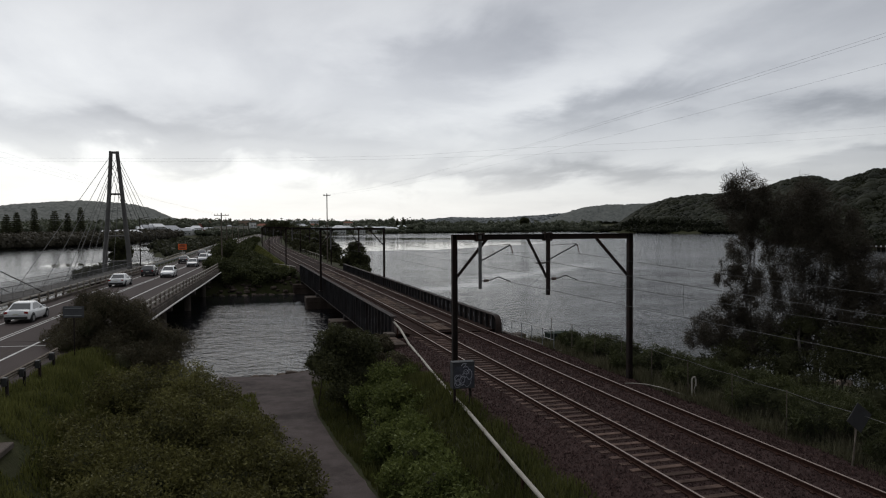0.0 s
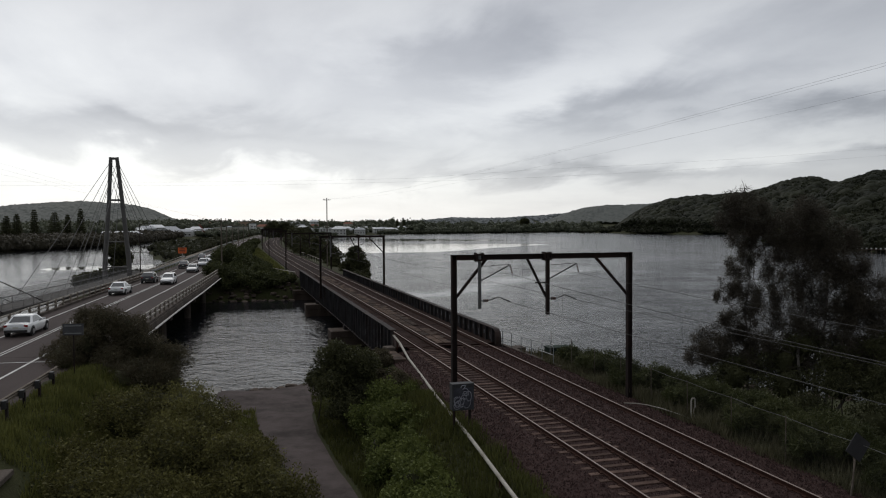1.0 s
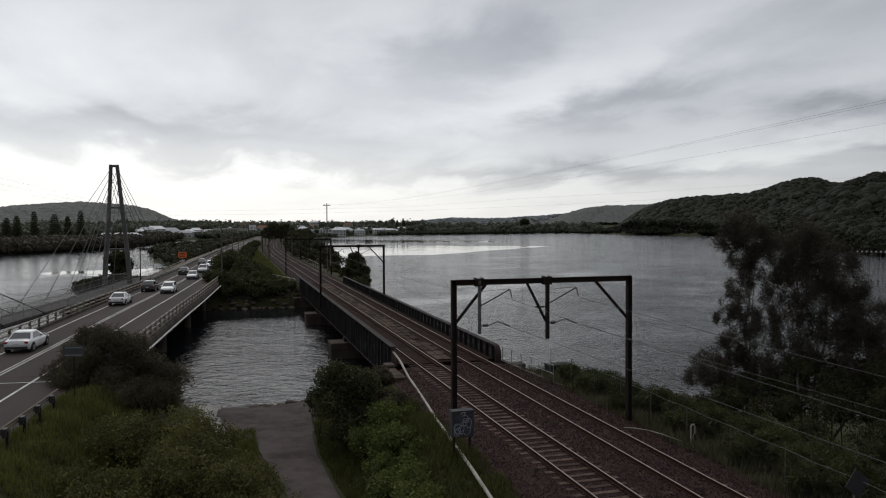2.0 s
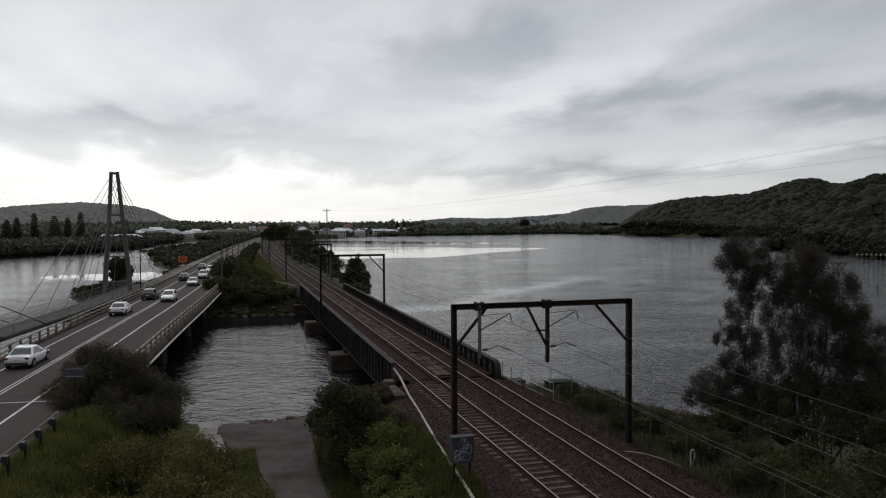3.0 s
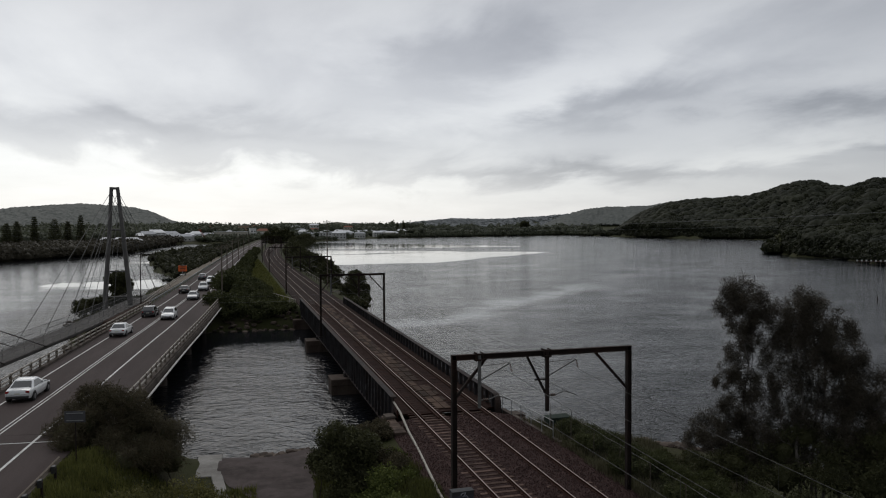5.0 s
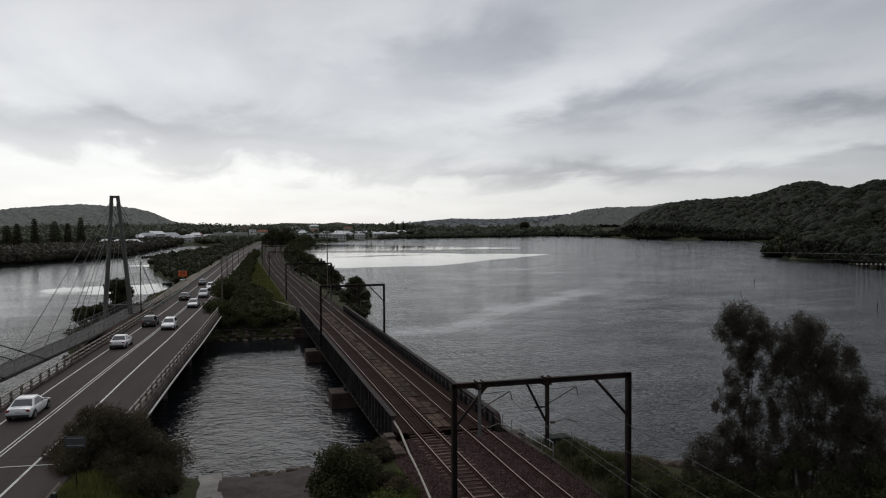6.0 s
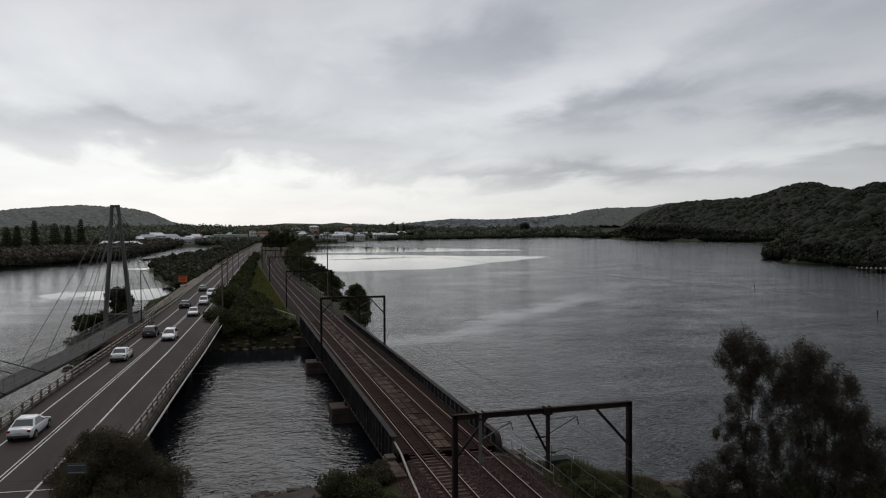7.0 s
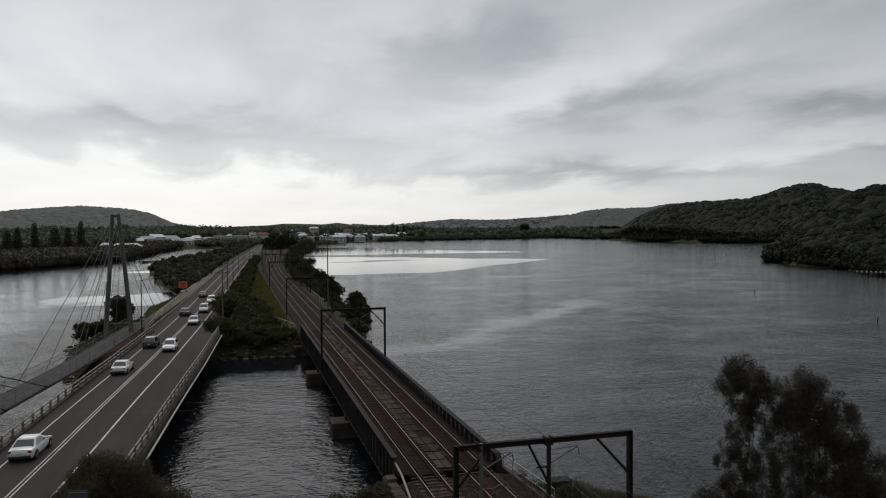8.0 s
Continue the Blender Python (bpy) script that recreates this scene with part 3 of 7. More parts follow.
# ---- far woods ----
def canopy(name, pts, size, mat, label, seed, leaves=26, tall=1.0, leaf=0.42, core=0.82):
    """Tree crowns over many points, joined as one wood: a lumpy rounded core under a shell of leafy sprays."""
    rng = np.random.default_rng(seed)
    bm0 = bmesh.new()
    bmesh.ops.create_icosphere(bm0, subdivisions=1, radius=1)
    bv = np.array([v.co[:] for v in bm0.verts])
    bf = np.array([[v.index for v in f.verts] for f in bm0.faces])
    bm0.free()
    p = np.array(pts)
    n, k = len(p), len(bv)
    rad = p[:, 3:4] * size * rng.uniform(0.75, 1.25, (n, 3)) * (1, 1, tall)
    mid = p[:, :3] + np.stack([0 * rad[:, 0], 0 * rad[:, 0], 0.3 * rad[:, 2]], 1)
    V = (bv[None] * rng.uniform(core - 0.12, core + 0.16, (n, k, 1)) * rad[:, None] + mid[:, None]).reshape(-1, 3)
    F = (bf[None] + k * np.arange(n)[:, None, None]).reshape(-1, 3).tolist()
    smooth = len(F)
    m = n * leaves
    if m:
        d = rng.normal(size=(n, leaves, 3))
        d[..., 2] = np.abs(d[..., 2]) * 0.9 - 0.25
        d /= np.linalg.norm(d, axis=2, keepdims=True)
        pos = (d * rad[:, None] * rng.uniform(0.75, 1.12, (n, leaves, 1)) + mid[:, None]).reshape(-1, 3)
        # sprays lie roughly along the crown's surface
        out = d.reshape(-1, 3) + 0.55 * rng.normal(size=(m, 3))
        out /= np.linalg.norm(out, axis=1, keepdims=True)
        ax = np.cross(out, rng.normal(size=(m, 3)))
        ax /= np.linalg.norm(ax, axis=1, keepdims=True)
        sd = np.cross(ax, out)
        ln = (rad.mean(1)[:, None] * leaf * rng.uniform(0.6, 1.4, (n, leaves))).reshape(-1, 1)
        Q = np.stack([pos - ax * ln, pos + sd * ln * 0.6, pos + ax * ln, pos - sd * ln * 0.6], 1).reshape(-1, 3)
        F += (np.arange(m * 4).reshape(-1, 4) + len(V)).tolist()
        V = np.concatenate([V, Q])
    ob = from_arrays(name, V, F, mat)
    ob.data.polygons.foreach_set("use_smooth", np.arange(len(F)) < smooth)
    return tagged(ob, label, "woods", kind="stuff")


def scatter(seed, n, ang, dist, keep, grow=1.0):
    """Points over land by bearing and distance, denser near."""
    rng = np.random.default_rng(seed)
    a, r = np.radians(rng.uniform(*ang, n)), dist[0] + (dist[1] - dist[0]) * rng.random(n) ** grow
    x, y = -12.2 + r * np.sin(a), r * np.cos(a)
    z = land_height(x, y)
    ok = (z > WATER + 0.5) & keep(x, y, z)
    return x[ok], y[ok], z[ok], rng


def from_shore(x, y):
    ang, r = np.degrees(np.arctan2(x + 12.2, y)), np.hypot(x + 12.2, y)
    return r - interp(np.clip(ang, -90, 90), FAR_SHORE)


def wood(name, seed, n, ang, dist, keep, size, mat, label, lift=1.0, leaves=26, tall=1.0, leaf=0.42, vary=0.7, core=0.82):
    x, y, z, rng = scatter(seed, n, ang, dist, keep)
    canopy(name, [(a, b, c + lift, 1 - vary / 2 + vary * rng.random()) for a, b, c in zip(x, y, z)], size, mat, label, seed + 1, leaves, tall, leaf, core)


def shore_wood(name, seed, n, ang, off, size, mat, label):
    """Trees in a narrow belt along the water's edge."""
    rng = np.random.default_rng(seed)
    b = rng.uniform(*ang, n)
    r = interp(b, FAR_SHORE) + rng.uniform(*off, n)
    x, y = -12.2 + r * np.sin(np.radians(b)), r * np.cos(np.radians(b))
    z = np.maximum(land_height(x, y), WATER + 0.2)
    canopy(name, [(p, q, c + 0.55 * size, 0.7 + 0.6 * rng.random()) for p, q, c in zip(x, y, z)], size, mat, label, seed + 1, 24)


def crown_field(name, ang, dist, mat, label, step, radius, seed, lift=1.5, rough=0.3):
    """The closed canopy of a wooded hill: one sheet of rounded, overlapping crowns of uneven size."""
    rng = np.random.default_rng(seed)
    mean = (dist[0] + dist[1]) / 2
    n, m = int(math.radians(ang[1] - ang[0]) * mean / step), int((dist[1] - dist[0]) / step)
    A, R = np.meshgrid(np.radians(np.linspace(*ang, n)), np.linspace(*dist, m))
    x, y = -12.2 + R * np.sin(A), R * np.cos(A)
    ground_z = land_height(x, y)
    top = np.zeros_like(x)
    for _ in range(int(n * m * step ** 2 / (0.9 * np.mean(radius) ** 2))):
        r = radius[0] + (radius[1] - radius[0]) * rng.random() ** 1.7
        h = r * rng.uniform(0.35, 1.0)
        cu, cv = rng.uniform(0, n), rng.uniform(0, m)
        k = int(r / step) + 1
        u0, u1, v0, v1 = max(int(cu) - k, 0), min(int(cu) + k + 2, n), max(int(cv) - k, 0), min(int(cv) + k + 2, m)
        U, W = np.meshgrid(np.arange(u0, u1), np.arange(v0, v1))
        d = ((U - cu) ** 2 + (W - cv) ** 2) * step ** 2 / r ** 2
        top[v0:v1, u0:u1] = np.maximum(top[v0:v1, u0:u1], h * np.sqrt(np.clip(1 - d, 0, None)))
    z = ground_z + lift + top + rng.uniform(-rough, rough, x.shape)
    z = np.where(ground_z > WATER + 1.2, z, WATER - 3)
    i = np.arange((m - 1) * n).reshape(-1, n)[:, :-1].ravel()
    ob = from_arrays(name, np.stack([x, y, z], -1).reshape(-1, 3), np.stack([i, i + 1, i + n + 1, i + n], 1), mat, True)
    return tagged(ob, label, "woods", kind="stuff")


def woods():
    crown_field("far_ridge_wood", (-17.5, 0), (1230, 1640), M_LEAF_DIST, "wooded ridge across the water, haze painted into its colour", 2.2, (2.4, 5.0), 61, 2.6, 0.4)
    crown_field("far_ridge_wood", (22, 36), (1650, 2120), M_LEAF_DIST, "wooded ridge beyond the lake, haze painted into its colour", 2.6, (3.0, 6.5), 62, 3.6, 0.5)
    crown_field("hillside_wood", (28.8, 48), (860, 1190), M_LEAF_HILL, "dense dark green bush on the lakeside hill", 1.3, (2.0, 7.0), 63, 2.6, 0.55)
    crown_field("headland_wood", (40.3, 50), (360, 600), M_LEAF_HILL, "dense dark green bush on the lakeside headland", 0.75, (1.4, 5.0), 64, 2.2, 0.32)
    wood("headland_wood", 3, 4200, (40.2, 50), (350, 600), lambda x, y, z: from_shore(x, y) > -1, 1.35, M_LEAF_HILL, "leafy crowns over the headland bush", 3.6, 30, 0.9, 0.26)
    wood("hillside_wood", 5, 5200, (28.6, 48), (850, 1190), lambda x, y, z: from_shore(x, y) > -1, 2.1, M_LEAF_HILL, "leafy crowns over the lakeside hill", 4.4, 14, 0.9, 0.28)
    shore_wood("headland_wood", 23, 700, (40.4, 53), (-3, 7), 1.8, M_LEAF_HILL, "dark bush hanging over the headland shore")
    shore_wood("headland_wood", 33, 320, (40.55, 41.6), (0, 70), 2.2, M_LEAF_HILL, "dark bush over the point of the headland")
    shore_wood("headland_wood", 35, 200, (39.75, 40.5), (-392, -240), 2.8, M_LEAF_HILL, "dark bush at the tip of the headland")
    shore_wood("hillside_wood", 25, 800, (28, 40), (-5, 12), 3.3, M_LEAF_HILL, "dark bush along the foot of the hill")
    shore_wood("mangrove_shore", 27, 700, (-17, -4), (0, 7), 1.6, M_LEAF_MANG, "mangroves standing at the channel edge")
    shore_wood("far_shore_wood", 29, 500, (11, 27.5), (-1, 10), 2.4, M_LEAF_TOWN, "low trees at the far lake edge")
    wood("mangrove_shore", 7, 5200, (-17, -3.6), (380, 900), lambda x, y, z: (from_shore(x, y) > -1) & (from_shore(x, y) < 130), 3.0, M_LEAF_MANG, "low dark mangrove trees along the channel", 1.6, 34, 0.85, 0.24)
    wood("far_bank_wood", 9, 1900, (-17, -1), (520, 1250), lambda x, y, z: from_shore(x, y) > 175, 5.0, M_LEAF_TOWN, "dark trees on flat land behind the mangroves", 3.0, 30, 1.0, 0.24)
    wood("far_shore_wood", 11, 5200, (9.5, 28), (850, 1700), lambda x, y, z: (from_shore(x, y) > np.where(x < 0.235 * y, 150, -2)) & (from_shore(x, y) < 330), 4.6, M_LEAF_TOWN, "far trees along the lake shore", 2.4, 20, 1.0, 0.28)
    wood("far_shore_wood", 41, 420, (9.5, 28), (870, 1500), lambda x, y, z: (from_shore(x, y) > np.where(x < 0.235 * y, 170, 6)) & (from_shore(x, y) < 260), 5.0, M_LEAF_TOWN, "taller trees standing over the far lake shore", 6.0, 34, 1.3, 0.26)
    wood("town_trees", 13, 900, (-4, 13), (760, 1500), lambda x, y, z: from_shore(x, y) > np.where(x < 0.02 * y, 120, 210), 4.4, M_LEAF_TOWN, "scattered trees between the houses of the town", 3.0, 26, 1.2, 0.28)
    wood("town_trees", 31, 260, (3, 13), (760, 1150), lambda x, y, z: (from_shore(x, y) > 30) & (from_shore(x, y) < 210), 3.4, M_LEAF_TOWN, "trees in the gardens of the lakeside houses", 2.2, 22, 1.1)
    wood("town_trees", 37, 120, (-2.6, 4.6), (738, 786), lambda x, y, z: from_shore(x, y) > 8, 2.7, M_LEAF_TOWN, "dark trees in front of the waterfront buildings", 2.0, 30, 1.1, 0.28)
    wood("shore_scrub", 14, 1500, (-2, 10), (690, 1010), lambda x, y, z: (from_shore(x, y) > 1) & (from_shore(x, y) < 60), 2.0, M_LEAF_TOWN, "low dark scrub along the town shore", 0.8, 18, 0.8)
    wood("far_ridge_wood", 19, 2600, (9, 28), (3000, 3750), lambda x, y, z: z > 3, 11.0, M_LEAF_HAZE, "distant ridge under the cloud, haze painted into its colour", 0.0, 0, 0.4, 0.2, 0.6, 0.95)
    wood("causeway_mangroves", 21, 3800, (-16, 5), (228, 700), lambda x, y, z: (x < interp(y, ROAD_X) - 8) & (x > interp(y, CAUSEWAY_L) + 0.5) & (from_shore(x, y) < 0) & (y > 232), 1.45, M_LEAF_LOWMANG, "dense low mangroves beside the causeway road", 0.5, 30)


woods()


# ---- railway ----
T1, T2, GAUGE = 0.735, 4.25, 1.505
BR0, BR1 = 50.2, 125.5  # the girder bridge along y


def rail_profile():
    return [(-0.07, -0.17), (0.07, -0.17), (0.07, -0.15), (0.015, -0.13), (0.015, -0.05), (0.036, -0.04), (0.036, -0.006), (-0.036, -0.006), (-0.036, -0.04), (-0.015, -0.05), (-0.015, -0.13), (-0.07, -0.15)]


def track_line(x0, y0, y1, z=0.0):
    ys = [y0] + [y for y in range(240, int(y1), 12) if y > y0] + [y1] if y1 > 240 else [y0, y1]
    return [(x0 + float(rail_bend(y)), y, z) for y in ys]


def rail_track(xc, label):
    t = thing("railway_track", (xc, 0, 0), label, "railway track", "tracks")
    for s in (-1, 1):
        bm = bmesh.new()
        sweep(bm, [(x - xc, y, z) for x, y, z in track_line(xc + s * GAUGE / 2, -12, 560)], rail_profile())
        r = part("rail", bm, M_RAIL, t)
        bm = bmesh.new()
        sweep(bm, [(x - xc, y, z) for x, y, z in track_line(xc + s * GAUGE / 2, -12, 560)], [(-0.034, -0.007), (0.034, -0.007), (0.026, 0.003), (-0.026, 0.003)])
        part("rail_head", bm, M_RAILTOP, r, "bright worn running surface")
    rng = random.Random(int(xc * 10))
    bm = bmesh.new()
    box(bm, (0, 0, 0), (2.5, 0.24, 0.14), None, 0.015)
    me = mesh_of("sleeper", bm, M_SLEEPER)
    bm = bmesh.new()
    box(bm, (0, 0, 0), (2.5, 0.26, 0.16), None, 0.015)
    dark = mesh_of("bridge_sleeper", bm, M_TRANSOM)
    y, far = 6.0, bmesh.new()
    while y < 420:
        on_bridge = BR0 - 0.3 < y < BR1
        m = pose(rng.uniform(-0.03, 0.03) + float(rail_bend(y)), y, (-0.235 if on_bridge else -0.238 if xc < 2 else -0.258) + rng.uniform(-0.012, 0.008), 0, 0, rng.uniform(-1.2, 1.2))
        if y < BR0 + 40:
            shared("bridge_sleeper" if on_bridge else "sleeper", dark if on_bridge else me, t, m)
        elif on_bridge:
            shared("bridge_sleeper", dark, t, m)
        else:
            box(far, m.translation - Vector((0, 0, 0.03)), (2.5, 0.24, 0.14))
        y += 0.64
    f = part("far_sleepers", far, M_OLDSLEEPER, t)
    f["kind"] = "stuff"
    # rail fastenings show as short dark chairs either side of the rail
    bm = bmesh.new()
    box(bm, (0, 0, 0), (0.3, 0.14, 0.03))
    chair = mesh_of("rail_chair", bm, M_RAIL)
    y = 6.0
    while y < 48:
        for s in (-1, 1):
            shared("rail_chair", chair, t, pose(s * GAUGE / 2, y, -0.155))
        y += 0.64
    return t


rail_track(T1, "straight railway track on weathered sleepers, rusty ballast")
rail_track(T2, "straight railway track on weathered sleepers beside the bank")


def ballast():
    for y0, y1 in ((-12, BR0 - 1.2), (BR1 + 0.6, 560)):
        bm = bmesh.new()
        n = 60 if y0 < 0 else 40
        path = [(2.44 + float(rail_bend(y)), y, 0) for y in np.linspace(y0, y1, n)]
        prof = [(-5.5, -1.3), (-4.8, -0.47), (-3.9, -0.32), (-3.1, -0.2), (-2.4, -0.205), (-1.0, -0.21), (-0.3, -0.2), (0.3, -0.2), (1.0, -0.175), (2.4, -0.175), (3.1, -0.2), (4.0, -0.36), (5.0, -0.47), (5.9, -1.2)]
        if y0 > 0:
            prof = [(-3.9, -1.2)] + prof[2:11] + [(4.0, -0.45), (5.2, -0.62), (5.8, -1.3)]
        sweep(bm, path, prof, False)
        ob = part("ballast_bed", bm, M_BALLAST if y0 < 0 else M_OILBALLAST)
        tagged(ob, "brown crushed stone ballast bed under the tracks", "ballast", kind="structure")
    # loose stones
    rng = np.random.default_rng(21)
    n = 34000
    x, y = rng.uniform(-4.7, 4.9, n) + 2.44, 6 + 43 * rng.random(n) ** 1.2
    u = x - 2.44
    z = np.interp(u, [-4.8, -3.9, -3.1, -2.4, -1.0, 0, 1.0, 2.4, 3.1, 4.0, 5.0], [-0.47, -0.32, -0.2, -0.205, -0.21, -0.2, -0.175, -0.175, -0.2, -0.36, -0.47])
    s = rng.uniform(0.025, 0.06, (n, 1)) * np.where(np.abs(x - T1) < 1.3, 0.6, 1.0)[:, None]
    tet = np.array([(1, 0, -0.5), (-0.5, 0.9, -0.5), (-0.5, -0.9, -0.5), (0.1, 0.1, 0.9)])
    v = (tet[None] * s[:, :, None] * rng.uniform(0.7, 1.3, (n, 4, 3))).reshape(n, 4, 3)
    a = rng.uniform(0, 6.28, n)
    c, sn = np.cos(a)[:, None], np.sin(a)[:, None]
    v = np.stack([v[..., 0] * c - v[..., 1] * sn, v[..., 0] * sn + v[..., 1] * c, v[..., 2]], -1) + np.stack([x, y, z + 0.02], 1)[:, None]
    f = (np.array([(0, 1, 3), (1, 2, 3), (2, 0, 3)])[None] + 4 * np.arange(n)[:, None, None]).reshape(-1, 3)
    ob = from_arrays("ballast_stones", v.reshape(-1, 3), f, M_STONE)
    tagged(ob, "loose brown ballast stones between the rails", "ballast", kind="stuff")


ballast()


# ---- the railway bridge ----
def railway_bridge():
    b = thing("railway_bridge", (2.4, BR0, 0), "dark steel plate girder railway bridge with faded graffiti", "bridge")

    def girder(xc, y0, y1, zb, zt, round_end, outer):
        bm = bmesh.new()
        yy = (y0 + y1) / 2 - BR0
        # web with a rounded nose at its near upper corner
        R = 0.75 if round_end else 0.06
        prof = [(y0, zb), (y0, zt - R)] + [(y0 + R - R * math.cos(a), zt - R + R * math.sin(a)) for a in np.linspace(0.25, math.pi / 2, 6)] + [(y1, zt), (y1, zb)]
        for s in (-0.014, 0.014):
            bm.faces.new([bm.verts.new((xc - 2.4 + s, y - BR0, z)) for y, z in prof])
        bmesh.ops.bridge_loops(bm, edges=[e for e in bm.edges])
        g = part("girder", bm, M_GIRDER, b)
        # flanges
        bm = bmesh.new()
        rim = [(y0, zb + 0.02)] + prof[1:-1] if round_end else prof[1:-1]
        for (ya, za), (yb, zb2) in zip(rim, rim[1:]):
            d = math.hypot(yb - ya, zb2 - za)
            box(bm, (xc - 2.4, (ya + yb) / 2 - BR0, (za + zb2) / 2), (0.42, d + 0.02, 0.05), Matrix.Rotation(math.atan2(zb2 - za, yb - ya), 3, "X"))
        part("top_flange", bm, M_GIRDER, g)
        bm = bmesh.new()
        box(bm, (xc - 2.4, yy, zb), (0.42, y1 - y0, 0.05))
        part("bottom_flange", bm, M_GIRDER, g)
        bm = bmesh.new()
        for s in (-1, 1):
            box(bm, (s * 0.105, 0, 0), (0.17, 0.025, zt - zb - 0.06))
            box(bm, (s * 0.19, 0, 0), (0.02, 0.11, zt - zb - 0.06))
        me = mesh_of("stiffener", bm, M_STIFF)
        y = y0 + 1.0
        while y < y1:
            shared("stiffener", me, g, pose(xc - 2.4, y - BR0, (zb + zt) / 2))
            y += 1.32
        return g

    gl = girder(-1.38, BR0 + 0.5, BR1, -1.55, 1.0, False, -1)
    gr = girder(6.1, BR0 - 0.6, BR1 + 1.0, -1.55, 0.87, True, 1)
    # graffiti tags on the web, as faded strokes
    rng = random.Random(5)
    for i in range(26):
        y = 2.0 + i * 0.52
        for k in range(3):
            bm = bmesh.new()
            z = rng.uniform(-1.1, 0.3)
            box(bm, (-1.402 - 2.4, y + rng.uniform(-0.2, 0.2), z), (0.004, rng.uniform(0.04, 0.1), rng.uniform(0.15, 0.7)), Matrix.Rotation(rng.uniform(-0.35, 0.35), 3, "X"))
            part("graffiti_stroke", bm, M_TAG, gl, "faded pale graffiti")
    for i in range(16):
        y = 1.2 + i * 1.32
        bm = bmesh.new()
        box(bm, (6.082 - 2.4, y, 0.3 + rng.uniform(-0.15, 0.1)), (0.004, rng.uniform(0.08, 0.2), rng.uniform(0.25, 0.6)), Matrix.Rotation(rng.uniform(-0.2, 0.2), 3, "X"))
        part("graffiti_stroke", bm, M_TAG, gr, "faded pale graffiti")
    # floor: cross girders and a steel trough under the tracks
    bm = bmesh.new()
    box(bm, (0, (BR1 - BR0) / 2, -0.232), (7.3, BR1 - BR0 - 0.4, 0.12))
    part("floor_plate", bm, M_TRANSOM, b)
    bm = bmesh.new()
    box(bm, (0, 0, 0), (7.2, 0.3, 0.5))
    me = mesh_of("cross_girder", bm, M_GIRDER)
    y = 1.5
    while y < BR1 - BR0:
        shared("cross_girder", me, b, pose(0, y, -0.95))
        y += 2.64
    for x in (T1 - GAUGE / 2, T1 + GAUGE / 2, T2 - GAUGE / 2, T2 + GAUGE / 2):
        bm = bmesh.new()
        box(bm, (x - 2.4, (BR1 - BR0) / 2, -0.43), (0.26, BR1 - BR0 - 0.4, 0.25))
        part("rail_bearer", bm, M_GIRDER, b)
    # walkway of plank pairs between the tracks, with open slots between the bays, and packing blocks beside the rail
    def board(name, size, mat=None):
        bm = bmesh.new()
        box(bm, (0, 0, 0), size, None, 0.008)
        return mesh_of(name, bm, mat or M_PLANK)

    wide, narrow, block = board("plank", (0.5, 1.78, 0.05)), board("short_plank", (0.3, 1.2, 0.05)), board("packing_block", (0.22, 0.2, 0.1), M_SLEEPER)
    rng = random.Random(8)
    y = 0.6
    while y < BR1 - BR0 - 1:
        z = -0.115
        shared("plank", wide, b, pose(-0.26 + rng.uniform(-0.02, 0.02), y + 1, z + rng.uniform(-0.01, 0.01), 0, 0, rng.uniform(-0.6, 0.6)))
        if rng.random() < 0.85:
            shared("plank", wide, b, pose(0.3 + rng.uniform(-0.02, 0.02), y + 1 + rng.uniform(-0.1, 0.1), z + rng.uniform(-0.01, 0.01), 0, 0, rng.uniform(-0.6, 0.6)))
        if rng.random() < 0.6:
            shared("short_plank", narrow, b, pose(0.73 + rng.uniform(-0.03, 0.03), y + 1 + rng.uniform(-0.2, 0.2), z + rng.uniform(-0.02, 0.0), 0, 0, rng.uniform(-2, 2)))
        y += 2.0
    y = 0.3
    while y < 45:
        shared("packing_block", block, b, pose(T1 + GAUGE / 2 + 0.25 - 2.4 + rng.uniform(-0.03, 0.03), y, -0.13, 0, 0, rng.uniform(-4, 4)))
        y += 0.64
    # guard rails inside the running rails
    for xc in (T1, T2):
        for s in (-1, 1):
            bm = bmesh.new()
            box(bm, (xc + s * 0.52 - 2.4, (BR1 - BR0) / 2, -0.09), (0.07, BR1 - BR0 + 4, 0.14))
            part("guard_rail", bm, M_RAIL, b)
    return b


M_TAG = material("faded_graffiti", (0.12, 0.12, 0.13), (0.2, 0.2, 0.21), 3, 0.8, 0, 0.1, 30, (0.05, 0.05, 0.055), 0.7)
railway_bridge()


def bridge_pier(y, half, ztop, xl, xr):
    p = thing("bridge_pier", (2.4, y, WATER), "stained concrete bridge pier standing in the water", "bridge pier", "piers of the railway bridge")
    bm = bmesh.new()
    box(bm, ((xl + xr) / 2 - 2.4, 0, -1.0), (xr - xl - 0.08, half * 2 - 0.08, 5.0), None, 0.12)
    part("shaft", bm, M_PIER, p)
    bm = bmesh.new()
    h = ztop - WATER
    box(bm, ((xl + xr) / 2 - 2.4, 0, h - 0.35), (xr - xl, half * 2, 0.7), None, 0.06)
    part("cap", bm, M_PIER, p)
    bm = bmesh.new()
    for x in (-1.38, 6.1):
        box(bm, (x - 2.4, 0, (h + (-1.57 - WATER)) / 2), (0.6, 0.8, -1.57 - ztop))
    part("bearing", bm, M_GIRDER, p)


bridge_pier(73.2, 1.3, -1.95, -3.1, 7.9)
bridge_pier(98.5, 1.3, -1.95, -3.1, 7.9)
bridge_pier(120.5, 0.9, -1.95, -3.0, 7.8)


